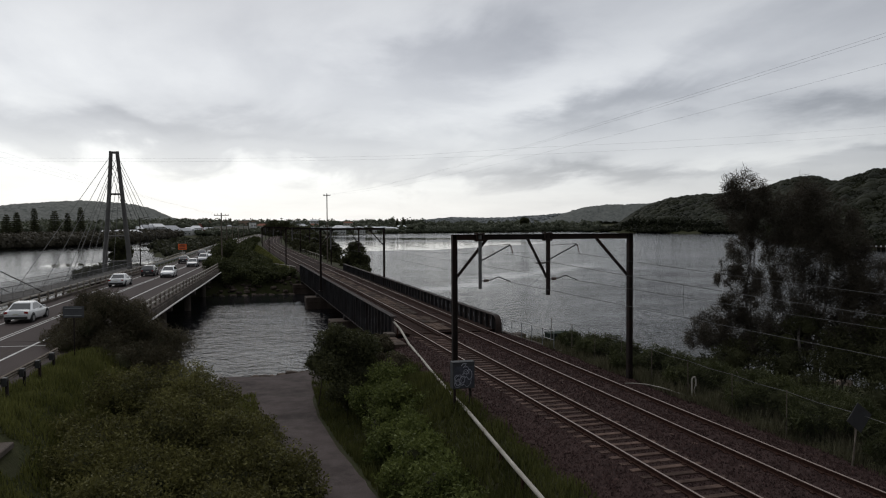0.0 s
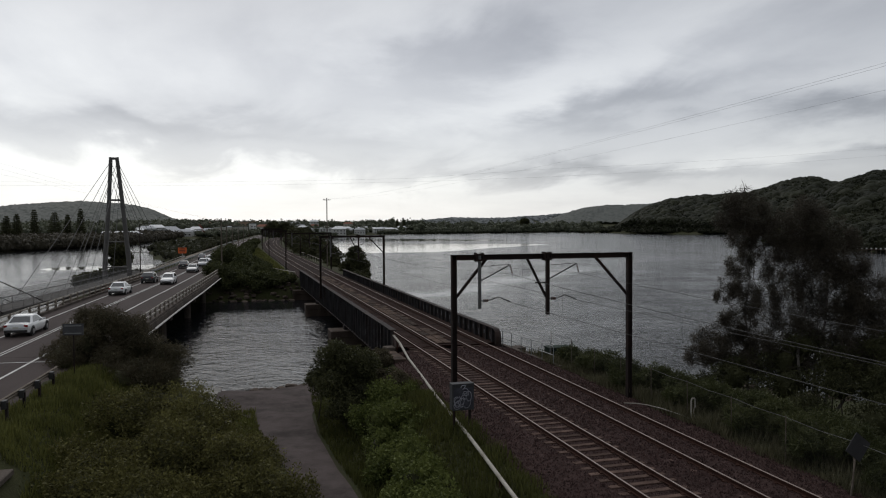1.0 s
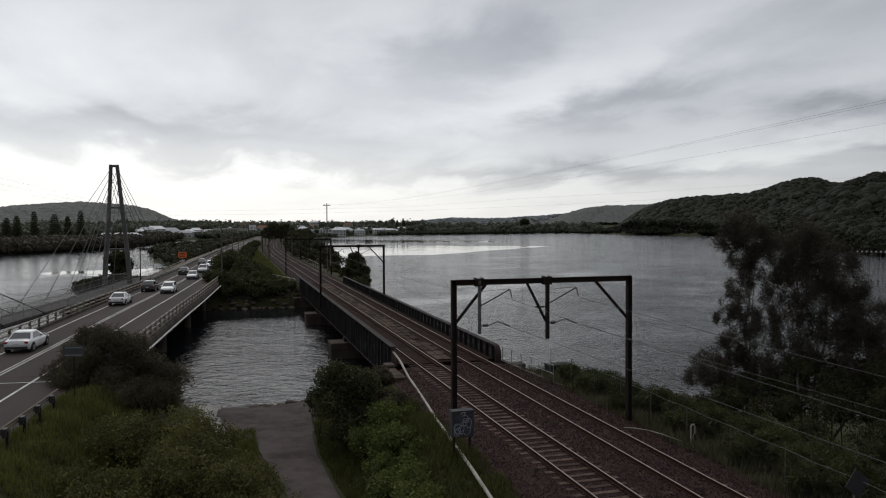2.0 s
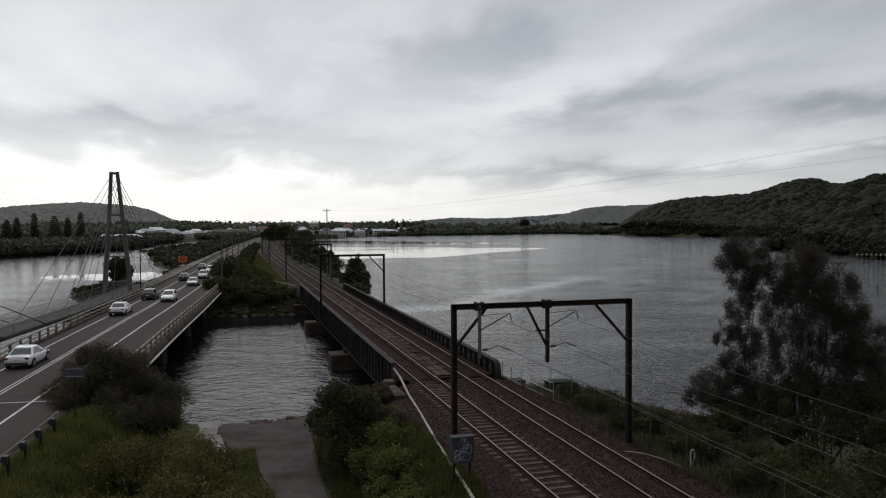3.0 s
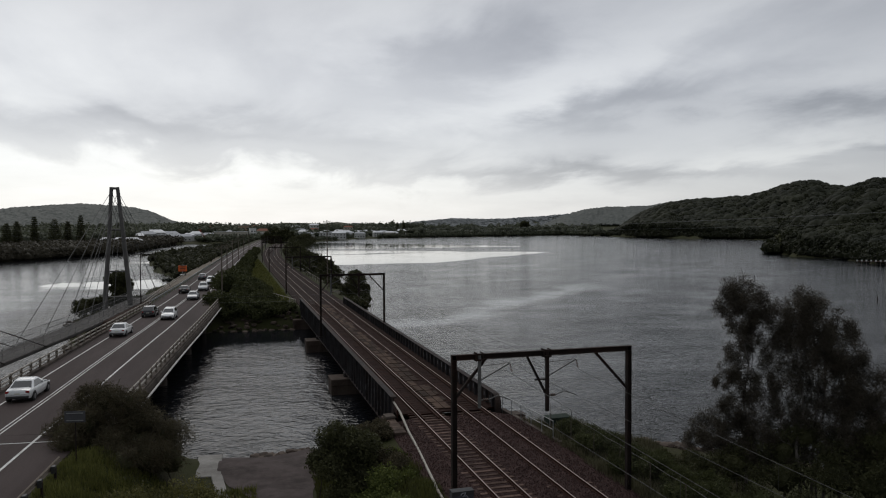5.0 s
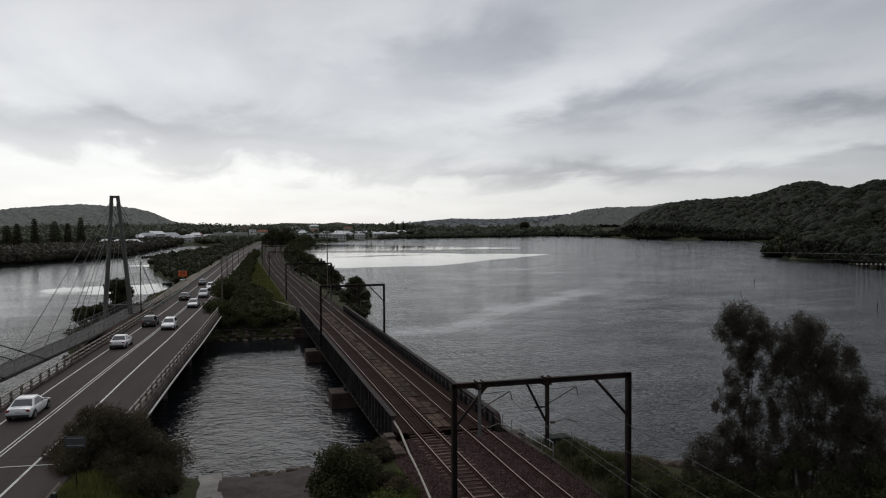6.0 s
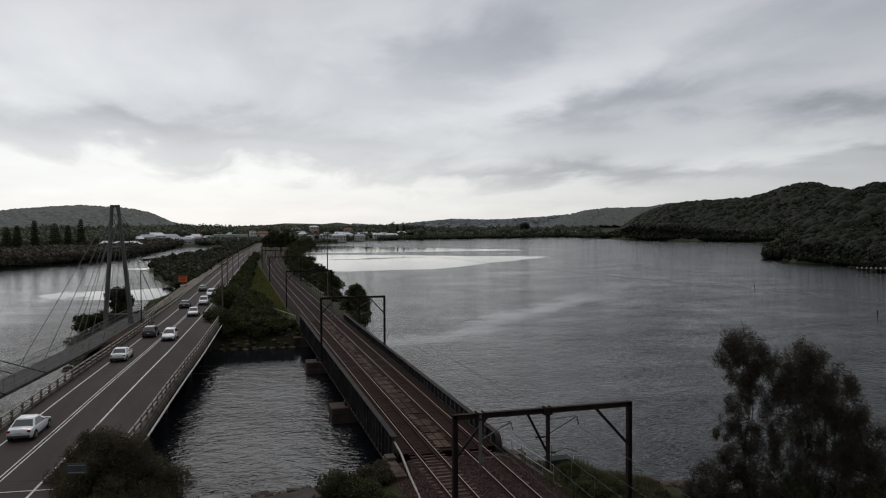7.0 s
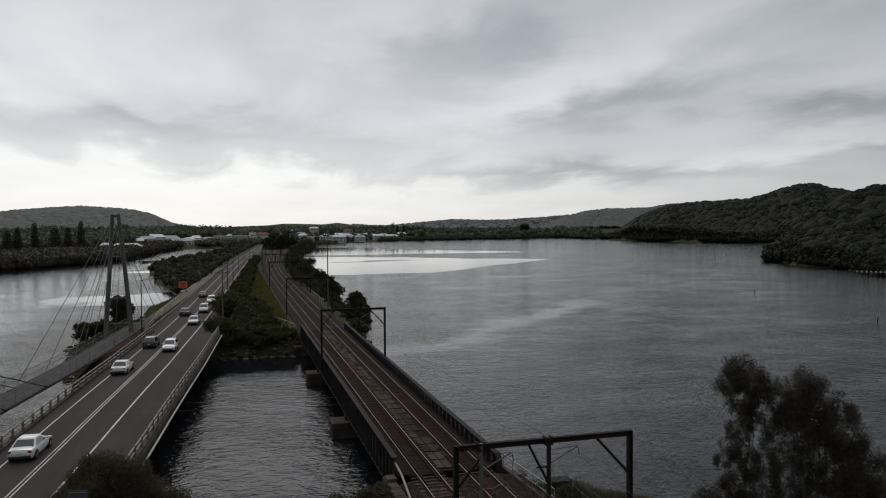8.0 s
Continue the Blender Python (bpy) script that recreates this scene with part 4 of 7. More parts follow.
def abutment(y, sgn, zseat):
    a = thing("bridge_abutment", (2.4, y, -4.5), "worn concrete and stone abutment carrying the railway girders", "abutment")
    bm = bmesh.new()
    box(bm, (0, 0, 1.4), (11.2, 2.2, 2.9 + (zseat + 1.5)), None, 0.06)
    part("wall", bm, M_CONC, a)
    for s in (-1, 1):
        bm = bmesh.new()
        box(bm, (s * 5.0, -sgn * 1.7, 2.0), (0.7, 3.0, 3.9), None, 0.06)
        box(bm, (s * 5.0, -sgn * 0.7, 4.05), (0.85, 1.0, 0.22), None, 0.04)
        part("wing_wall", bm, M_CONC, a)
    bm = bmesh.new()
    for x in (-1.38, 6.1):
        box(bm, (x - 2.4, sgn * 0.6, 2.87), (0.6, 0.8, 0.14))
    part("bearing", bm, M_GIRDER, a)
    return a


near_abutment = abutment(BR0 - 0.4, 1, -1.5)
rng = random.Random(19)
z = -2.77
for course in range(6):
    y1, y = 50.5, 44.6 + 0.3 * course - 0.12 * (course % 2)
    while y < y1 - 0.2:
        ln = min(rng.uniform(0.55, 0.95), y1 - y)
        bm = bmesh.new()
        box(bm, (-1.95 - 2.4 + rng.uniform(-0.04, 0.04), y + ln / 2 - (BR0 - 0.4), z + 0.21 + 4.5), (0.8 + rng.uniform(-0.06, 0.06), ln - 0.02, 0.42), Matrix.Rotation(rng.uniform(-0.03, 0.03), 3, "Z"), 0.035)
        part("stone_block", bm, M_BRICKY, near_abutment, "ruddy weathered stone")
        y += ln
    z += 0.43
bm = bmesh.new()
box(bm, (-1.9 - 2.4, 49.75 - (BR0 - 0.4), -0.08 + 4.5), (0.7, 0.9, 0.2), Matrix.Rotation(0.06, 3, "Z"), 0.04)
part("cap_stone", bm, M_CONC, near_abutment, "worn pale cap stone")
abutment(BR1 + 0.6, -1, -1.5)


# ---- overhead line portals ----
M_MAST = material("dull_zinc", (0.1, 0.098, 0.095), (0.16, 0.157, 0.152), 3, 0.65, 0.2, 0.1, 50)


def portal(y, xl, xr, ztop, detail=True, dx=0.0):
    """A steel portal frame over both tracks. xl, xr: outer faces of its posts."""
    p = thing("catenary_portal", (dx, y, -0.6), "black steel overhead line portal spanning both railway tracks", "catenary portal", "portals along the railway")
    w = 0.24
    H = ztop + 0.6
    for x in (xl + w / 2, xr - w / 2):
        bm = bmesh.new()
        for s in (-1, 1):
            box(bm, (x + s * (w / 2 - 0.012), 0, H / 2), (0.024, w, H))
        box(bm, (x, 0, H / 2), (w, 0.016, H))
        box(bm, (x, 0, 0.03), (0.5, 0.5, 0.06))
        part("post", bm, M_STEEL, p)
    bm = bmesh.new()
    for s in (-1, 1):
        box(bm, ((xl + xr) / 2, 0, H - 0.13 + s * 0.118), (xr - xl, w, 0.024))
    box(bm, ((xl + xr) / 2, 0, H - 0.13), (xr - xl, 0.016, 0.24))
    part("beam", bm, M_STEEL, p)
    z = lambda v: v + 0.6
    k = ztop - 6.98
    for a, b in (((xl + w, 0, z(4.98 + k)), (xl + 1.72, 0, z(6.74 + k))), ((xr - w, 0, z(4.85 + k)), (xr - 2.0, 0, z(6.74 + k)))):
        bm = bmesh.new()
        bar(bm, a, b, 0.12, 0.12)
        part("knee_brace", bm, M_STEEL, p)
    # two drop posts with their arms
    for i, (x, zb, zt) in enumerate(((xl + 1.35, 4.4, 7.04), (xl + 4.85, 4.0, 7.04))):
        bm = bmesh.new()
        if i == 0:
            rod(bm, (x, -0.16, z(zb + k)), (x, -0.16, z(zt + k)), 0.085, 12)
        else:
            box(bm, (x, -0.16, z((zb + zt) / 2 + k)), (0.17, 0.14, zt - zb))
        d = part("drop_post", bm, M_MAST if i == 0 else M_STEEL, p, "grey galvanised drop tube" if i == 0 else "")
        bm = bmesh.new()
        for s in (-1, 1):
            box(bm, (x + s * 0.16, -0.05, z(6.86 + k)), (0.05, 0.4, 0.42))
        box(bm, (x, -0.25, z(6.99 + k)), (0.4, 0.05, 0.08))
        box(bm, (x, -0.25, z(6.72 + k)), (0.4, 0.05, 0.08))
        part("clamp", bm, M_STEEL, d)
        if not detail:
            continue
        # inclined bracket tube, top tie, registration arm
        bm = bmesh.new()
        rod(bm, (x + 0.08, -0.18, z(5.75 + k)), (x + 1.52, -0.18, z(6.47 + k)), 0.035, 8)
        part("cantilever_tube", bm, M_MAST, p)
        bm = bmesh.new()
        rod(bm, (x + 0.08, -0.18, z(6.42 + k)), (x + 1.5, -0.18, z(6.5 + k)), 0.012, 6)
        part("top_tie", bm, M_STEEL, p)
        bm = bmesh.new()
        for q in range(5):
            rod(bm, (x + 1.55 + 0.02 * q, -0.18, z(6.42 - 0.075 * q + k)), (x + 1.555 + 0.02 * q, -0.18, z(6.395 - 0.075 * q + k)), 0.05, 8)
        rod(bm, (x + 1.55, -0.18, z(6.48 + k)), (x + 1.66, -0.18, z(6.03 + k)), 0.014, 6)
        part("insulator", bm, M_INSUL, p, "brown ribbed insulator")
        bm = bmesh.new()
        chain(bm, [(x + 0.08, -0.18, z(4.78 + k)), (x + 0.5, -0.18, z(4.8 + k)), (x + 0.92, -0.18, z(4.95 + k)), (x + 1.56, -0.18, z(4.7 + k))], 0.026, 6)
        part("registration_arm", bm, M_MAST, p)
        bm = bmesh.new()
        for q in range(3):
            rod(bm, (x + 0.18 + 0.09 * q, -0.18, z(4.785 + k)), (x + 0.22 + 0.09 * q, -0.18, z(4.785 + k)), 0.075, 8)
        part("insulator", bm, M_INSUL, p, "brown ribbed insulator")
    xb = xl + 4.85
    bm = bmesh.new()
    bar(bm, (xl + 3.8, -0.1, z(6.76 + k)), (xb - 0.05, -0.1, z(4.85 + k)), 0.12, 0.1)
    bar(bm, (xb - 0.62, -0.1, z(5.57 + k)), (xb, -0.1, z(5.57 + k)), 0.07, 0.07)
    part("drop_brace", bm, M_STEEL, p)
    return p


M_INSUL = material("brown_porcelain", (0.06, 0.03, 0.02), (0.09, 0.05, 0.035), 8, 0.25, 0, 0.0, 30)
PORTALS = [(33.26, -2.29, 7.24, 6.98), (91.4, -1.95, 6.25, 7.15), (150.8, -2.1, 7.2, 7.0), (222, -2.1, 7.2, 7.0), (285, -2.1, 7.2, 7.0), (345, -2.1, 7.2, 7.0), (400, -2.1, 7.2, 7.0), (455, -2.1, 7.2, 7.0), (-26, -2.3, 7.2, 7.0)]
for i, (y, xl, xr, zt) in enumerate(PORTALS):
    portal(y, xl, xr, zt, i < 3, float(rail_bend(y)))


def overhead_wires():
    ys = sorted(PORTALS)
    for xc in (T1, T2):
        off = -0.1
        w = thing("overhead_line", (xc, 33, 5), "thin dark overhead wires above the railway track", "overhead line", "overhead lines")
        for name, z0, sag, r in (("messenger_wire", 6.02, 0.55, 0.0065), ("contact_wire", 4.66, 0.0, 0.0065)):
            pts = []
            for (ya, *_), (yb, *_2) in zip(ys, ys[1:]):
                for i in range(10):
                    f = i / 10
                    y = ya + (yb - ya) * f
                    pts.append((off + float(rail_bend(y)), y - 33, z0 - 5 - sag * 4 * f * (1 - f)))
            bm = bmesh.new()
            sweep(bm, pts, [(-r, -r), (r, -r), (r, r), (-r, r)])
            part(name, bm, M_WIRE, w)
        for (ya, *_), (yb, *_2) in list(zip(ys, ys[1:]))[:3]:
            for f in (0.12, 0.28, 0.44, 0.6, 0.76, 0.9):
                y = ya + (yb - ya) * f
                bm = bmesh.new()
                rod(bm, (off + float(rail_bend(y)), y - 33, 4.66 - 5), (off + float(rail_bend(y)), y - 33, 6.02 - 5 - 0.55 * 4 * f * (1 - f)), 0.005, 4)
                part("dropper", bm, M_WIRE, w)


overhead_wires()


# ---- road and road bridge ----
def road_at(y, off=0.0, dz=0.0):
    """A plan point on the road, off metres to the right of its centre line."""
    x, x2 = lerp_rows(y, ROAD_X), lerp_rows(y + 1, ROAD_X)
    d = Vector((x2 - x, 1, 0)).normalized()
    return (x + d.y * off, y - d.x * off, lerp_rows(y, ROAD_Z) + dz)


def road_path(y0, y1, off=0.0, dz=0.0, step=6.0):
    n = max(2, int((y1 - y0) / step) + 1)
    return [road_at(y, off, dz) for y in np.linspace(y0, y1, n)]


RB0, RB1 = 50.0, 127.0
L_EDGE, R_EDGE = -4.35, 6.4
for a, b in ((-40, RB0), (RB1, 690)):
    bm = bmesh.new()
    right = 4.4
    sweep(bm, road_path(a, b, 0, 0, 4), [(-4.9, -0.12), (-4.3, -0.02), (0, 0.05), (right, -0.02), (right + 0.8, -0.14)], False)
    tagged(part("road", bm, M_ASPHALT), "worn grey two-lane asphalt road along the causeway", "road", kind="structure")


def road_bridge():
    b = thing("road_bridge", (0, 0, 0), "concrete road bridge with white painted railings", "bridge")
    bm = bmesh.new()
    sweep(bm, road_path(RB0, RB1, 0, 0, 4), [(L_EDGE, -0.5), (R_EDGE, -0.5), (R_EDGE, -0.02), (0, 0.05), (L_EDGE, -0.02)])
    part("deck", bm, M_ASPHALT, b)
    # pale kerb and edge fascia
    for off, s in ((R_EDGE, 1), (L_EDGE, -1)):
        bm = bmesh.new()
        sweep(bm, road_path(RB0, RB1, off, 0, 4), [(-0.32 if s > 0 else -0.06, -0.04), (0.06 if s > 0 else 0.32, -0.04), (0.06 if s > 0 else 0.32, 0.2), (-0.32 if s > 0 else -0.06, 0.2)])
        part("kerb", bm, M_CONC, b)
        bm = bmesh.new()
        sweep(bm, road_path(RB0, RB1, off + s * 0.1, 0, 4), [(-0.06, -0.52), (0.06, -0.52), (0.06, 0.02), (-0.06, 0.02)])
        part("fascia", bm, M_CONC, b, "stained concrete deck edge")
    bm = bmesh.new()
    sweep(bm, road_path(RB0 + 0.4, RB1 + 3, R_EDGE + 0.42, -0.4, 5), [(0.085 * math.cos(a), 0.085 * math.sin(a)) for a in np.arange(10) * math.pi / 5])
    part("service_pipe", bm, M_WHITEPIPE, b, "white pipe carried along the deck edge")
    bm = bmesh.new()
    box(bm, (0, 0, 0), (0.5, 0.08, 0.08))
    me = mesh_of("pipe_bracket", bm, M_STEEL)
    for y in np.arange(RB0 + 2, RB1, 4.7):
        shared("pipe_bracket", me, b, pose(*road_at(y, R_EDGE + 0.3, -0.5)))
    for off in (-3.6, -1.0, 1.7, 4.4):
        bm = bmesh.new()
        sweep(bm, road_path(RB0, RB1, off, 0, 6), [(-0.3, -1.45), (0.3, -1.45), (0.3, -0.5), (-0.3, -0.5)])
        part("beam", bm, M_CONC, b)
    for y in (63, 82, 101, 120):
        p = part("pier_cap", _cap(y), M_CONC, b)
        for off in (-3.4, 0.4, 4.4):
            bm = bmesh.new()
            x, yy, z = road_at(y, off)
            rod(bm, (x, yy, -6), (x, yy, z - 1.9), 0.42, 14)
            part("column", bm, M_CONC, p)
    bm = bmesh.new()
    for y in (RB0 - 0.5, RB1 + 0.5):
        x, yy, z = road_at(y, 0.6)
        box(bm, (x, yy, -2.4), (10.8, 1.2, 4.6))
    part("abutment_wall", bm, M_CONC, b)
    # railings: posts with two rails
    for off, name in ((R_EDGE - 0.12, "right"), (L_EDGE + 0.12, "left")):
        rail = None
        for z, h, r in ((0.95, 0.13, M_PIPE), (0.55, 0.13, M_PIPE)):
            bm = bmesh.new()
            sweep(bm, road_path(RB0 + 0.5, RB1, off, z, 4), [(-0.04, -h / 2), (0.04, -h / 2), (0.04, h / 2), (-0.04, h / 2)])
            ob = part("railing", bm, r, b, "weathered pale painted railing")
            rail = rail or ob
        bm = bmesh.new()
        box(bm, (0, 0, 0.5), (0.16, 0.24, 1.05), None, 0.02)
        me = mesh_of("railing_post", bm, M_RAILPOST)
        y = RB0 + 0.8
        while y < RB1:
            x, yy, z = road_at(y, off)
            shared("railing_post", me, rail, pose(x, yy, z + 0.02, 0, 0, -math.degrees(math.atan2(lerp_rows(y + 1, ROAD_X) - lerp_rows(y, ROAD_X), 1))))
            y += 2.35
    return b


def _cap(y):
    bm = bmesh.new()
    pts = [road_at(y, o) for o in (-4.3, 5.4)]
    a, c = Vector(pts[0]), Vector(pts[1])
    mid = (a + c) / 2
    box(bm, (mid.x, mid.y, mid.z - 1.72), ((c - a).length, 1.0, 0.55), Matrix.Rotation(math.atan2(c.y - a.y, c.x - a.x), 3, "Z"), 0.05)
    return bm


M_WHITEPIPE = material("white_painted_pipe", (0.48, 0.47, 0.45), (0.6, 0.59, 0.56), 1.5, 0.6, 0, 0.1, 30, (0.25, 0.22, 0.18), 0.5)
M_RAILPOST = material("stained_rail_post", (0.12, 0.1, 0.08), (0.2, 0.17, 0.14), 3, 0.85, 0, 0.3, 25)
road_bridge()


def road_line(y0, y1, off, w, dash=None, far=0.0):
    bm = bmesh.new()
    def lift(o):
        return 0.05 - 0.07 * abs(o) / 4.6 + 0.016
    if dash:
        y = y0
        while y < y1:
            sweep(bm, road_path(y, min(y + dash[0], y1), off, lift(off), 2), [(-w / 2, 0), (w / 2, 0)], False)
            y += dash[0] + dash[1]
    else:
        sweep(bm, road_path(y0, y1, off, lift(off), 3), [(-w / 2, 0), (w / 2, 0)], False)
    ob = part("road_marking", bm, M_LINE)
    return tagged(ob, "worn white painted road line on asphalt", "road marking", kind="structure")


road_line(-20, 680, 2.65, 0.16)
road_line(-20, 680, -2.75, 0.14)
for o in (-0.14, 0.14):
    road_line(-20, 200, o, 0.1)
road_line(200, 680, 0, 0.14)
bm = bmesh.new()
p0, p1 = road_at(48.1, -2.6, 0.03), road_at(48.1, 4.4, 0.03)
sweep(bm, [p0, road_at(48.1, 0, 0.07), p1], [(-0.06, 0), (0.06, 0)], False)
tagged(part("road_marking", bm, M_LINE), "worn white line across the road", "road marking", kind="structure")


# ---- cable-stayed footbridge ----
FB = [(40, -43.0), (55, -38.7), (75, -34.7), (84.5, -33.4), (95, -32.0), (104, -30.9), (124, -29.3), (146, -27.6), (180, -25.8)]


def fb_at(y, off=0.0, dz=0.0):
    ys, xs = [r[0] for r in FB], [r[1] for r in FB]
    x, x2 = float(np.interp(y, ys, xs)), float(np.interp(y + 1, ys, xs))
    d = Vector((x2 - x, 1, 0)).normalized()
    return (x + d.y * off, y - d.x * off, 0.5 + dz)


def footbridge():
    b = thing("cable_stayed_footbridge", (0, 0, 0), "grey cable-stayed footbridge with a tall A-frame pylon", "footbridge")
    ys = np.linspace(40, 146, 54)
    bm = bmesh.new()
    sweep(bm, [fb_at(y) for y in ys], [(-1.6, -0.28), (-1.2, -0.5), (1.2, -0.5), (1.6, -0.28), (1.6, 0), (-1.6, 0)])
    part("deck", bm, M_FBDECK, b)
    for s in (-1, 1):
        top = None
        for z in (1.3, 0.7, 0.1):
            bm = bmesh.new()
            sweep(bm, [fb_at(y, s * 1.5, z) for y in ys], [(-0.018, -0.018), (0.018, -0.018), (0.018, 0.018), (-0.018, 0.018)])
            ob = part("handrail", bm, M_PYLON, b)
            top = top or ob
        bm = bmesh.new()
        box(bm, (0, 0, 0.65), (0.025, 0.025, 1.3))
        me = mesh_of("baluster", bm, M_PYLON)
        for y in np.arange(41, 146, 2.4):
            shared("baluster", me, top, pose(*fb_at(y, s * 1.5)))
        bm = bmesh.new()
        sweep(bm, [fb_at(y, s * 1.46, 0) for y in ys], [(-0.01, 0.1), (0.01, 0.1), (0.01, 1.25), (-0.01, 1.25)])
        part("mesh_panel", bm, M_MESH, b, "fine grey wire mesh infill")
    # pylon: two leaning legs with cross bars
    py = 128.0
    def leg_x(s, z):
        return np.interp(z, [0, 12.67, 19.42], [(-32.1, -31.13, -30.75), (-28.1, -29.2, -29.85)][s > 0])
    for s in (-1, 1):
        bm = bmesh.new()
        zs = [-3.6, 3, 8, 12.67, 16, 19.5]
        pts = [(leg_x(s, z), py, z) for z in zs]
        for a, c in zip(pts, pts[1:]):
            rod(bm, a, c, 0.42 - 0.006 * (a[2] + 3.6), 14, 0.42 - 0.006 * (c[2] + 3.6))
        part("pylon_leg", bm, M_PYLON, b)
    for z, r in ((19.3, 0.2), (12.67, 0.16), (6.0, 0.1), (1.9, 0.12)):
        bm = bmesh.new()
        rod(bm, (leg_x(-1, z), py, z), (leg_x(1, z), py, z), r, 10)
        part("cross_bar", bm, M_PYLON, b)
    # the second pylon, at the near end
    for s in (-1, 1):
        bm = bmesh.new()
        rod(bm, (-43.6 + s * 2.0, 38.5, -3.6), (-43.6 + s * 0.5, 38.5, 19.5), 0.42, 14, 0.28)
        part("pylon_leg", bm, M_PYLON, b)
    # stays
    for s in (-1, 1):
        for i, y in enumerate((87, 95, 102, 109) if s < 0 else (93, 100, 106.5, 112.5)):
            bm = bmesh.new()
            rod(bm, (leg_x(s, 18.8 - 1.1 * i), py, 18.8 - 1.1 * i), fb_at(y, s * 1.65, -0.1), 0.035, 6)
            part("stay_cable", bm, M_WIRE, b)
        for i, y in enumerate((66, 77, 87)):
            bm = bmesh.new()
            rod(bm, (-43.6 + s * 0.6, 38.5, 18.8 - 0.9 * i), fb_at(y, s * 1.65, -0.1), 0.05, 6)
            part("stay_cable", bm, M_STEEL, b)
        for i, y in enumerate((168, 160, 150)):
            bm = bmesh.new()
            q = fb_at(y, s * 1.65, -0.6)
            rod(bm, (leg_x(s, 18.8 - 0.9 * i), py, 18.8 - 0.9 * i), (q[0], q[1], -0.6), 0.035, 6)
            part("stay_cable", bm, M_WIRE, b)
    return b


def mesh_material():
    m = bpy.data.materials.new("wire_mesh")
    m.use_nodes = True
    N, L = m.node_tree.nodes, m.node_tree.links
    b = N["Principled BSDF"]
    b.inputs["Base Color"].default_value = (0.2, 0.2, 0.2, 1)
    b.inputs["Roughness"].default_value, b.inputs["Metallic"].default_value = 0.6, 0.4
    b.inputs["Alpha"].default_value = 0.12
    return m


M_MESH = mesh_material()
M_FBDECK = material("footbridge_concrete", (0.075, 0.069, 0.064), (0.115, 0.108, 0.101), 1, 0.85, 0, 0.2, 20, (0.04, 0.036, 0.033), 0.5)
M_PYLON = material("pylon_grey_paint", (0.08, 0.076, 0.072), (0.125, 0.119, 0.112), 1, 0.6, 0.1, 0.15, 20)
footbridge()

# the path that carries on from the footbridge along the causeway
M_SANDPATH = material("sandy_path", (0.15, 0.125, 0.1), (0.22, 0.19, 0.155), 0.6, 0.95, 0, 0.4, 14, (0.09, 0.08, 0.06), 0.6)
bm = bmesh.new()
rows = []
for y in np.arange(139, 322, 3.0):
    x = float(np.interp(y, [146, 180, 200, 250, 314, 330], [-27.6, -25.4, -24.2, -21.8, -18.6, -17.6]))
    rows.append([bm.verts.new((x + o, y, float(land_height(x + o, y)) + 0.1)) for o in (-1.5, -0.5, 0.5, 1.5)])
for a, b in zip(rows, rows[1:]):
    for i in range(3):
        bm.faces.new((a[i], a[i + 1], b[i + 1], b[i]))
tagged(part("footpath", bm, M_SANDPATH, smooth=True), "pale sandy footpath beside the causeway road", "footpath", kind="structure")

# bare reddish bank between the road bridge and the footbridge
M_REDMUD = material("ruddy_mud", (0.034, 0.02, 0.015), (0.062, 0.038, 0.029), 0.7, 0.95, 0, 0.8, 9, (0.02, 0.014, 0.011), 0.6, dist=0.1)
bm = bmesh.new()
rows = []
for y in np.arange(86, 139, 1.0):
    l, r = fb_at(y, 0.4)[0], road_at(y, -5.4)[0]
    row = []
    for i in range(9):
        f = i / 8
        x = l + (r - l) * f
        rise = float(smooth01((y - 90 - 9 * f * (1 - f) - 2.0 * noise.noise((x * 0.4, y * 0.25, 3.1))) / 16))
        low = -4.1 + 3.7 * rise + 0.22 * noise.noise((x * 0.8, y * 0.8, 0)) * (1 if y < 128 else 0.3)
        row.append(bm.verts.new((x, y, max(low, float(land_height(x, y)) + 0.1))))
    rows.append(row)
for a, b in zip(rows, rows[1:]):
    for i in range(8):
        bm.faces.new((a[i], a[i + 1], b[i + 1], b[i]))
tagged(part("mud_bank", bm, M_REDMUD, smooth=True), "bare reddish earth bank beside the road bridge", "bank", kind="structure")


# ---- bushes, trees and grass ----
def core_blobs(bm, clumps, k, seed):
    rng = random.Random(seed)
    for x, y, z, r in clumps:
        g = bmesh.ops.create_icosphere(bm, subdivisions=2, radius=1)
        for v in g["verts"]:
            v.co = Vector((x, y, z)) + v.co * r * k * rng.uniform(0.75, 1.1)


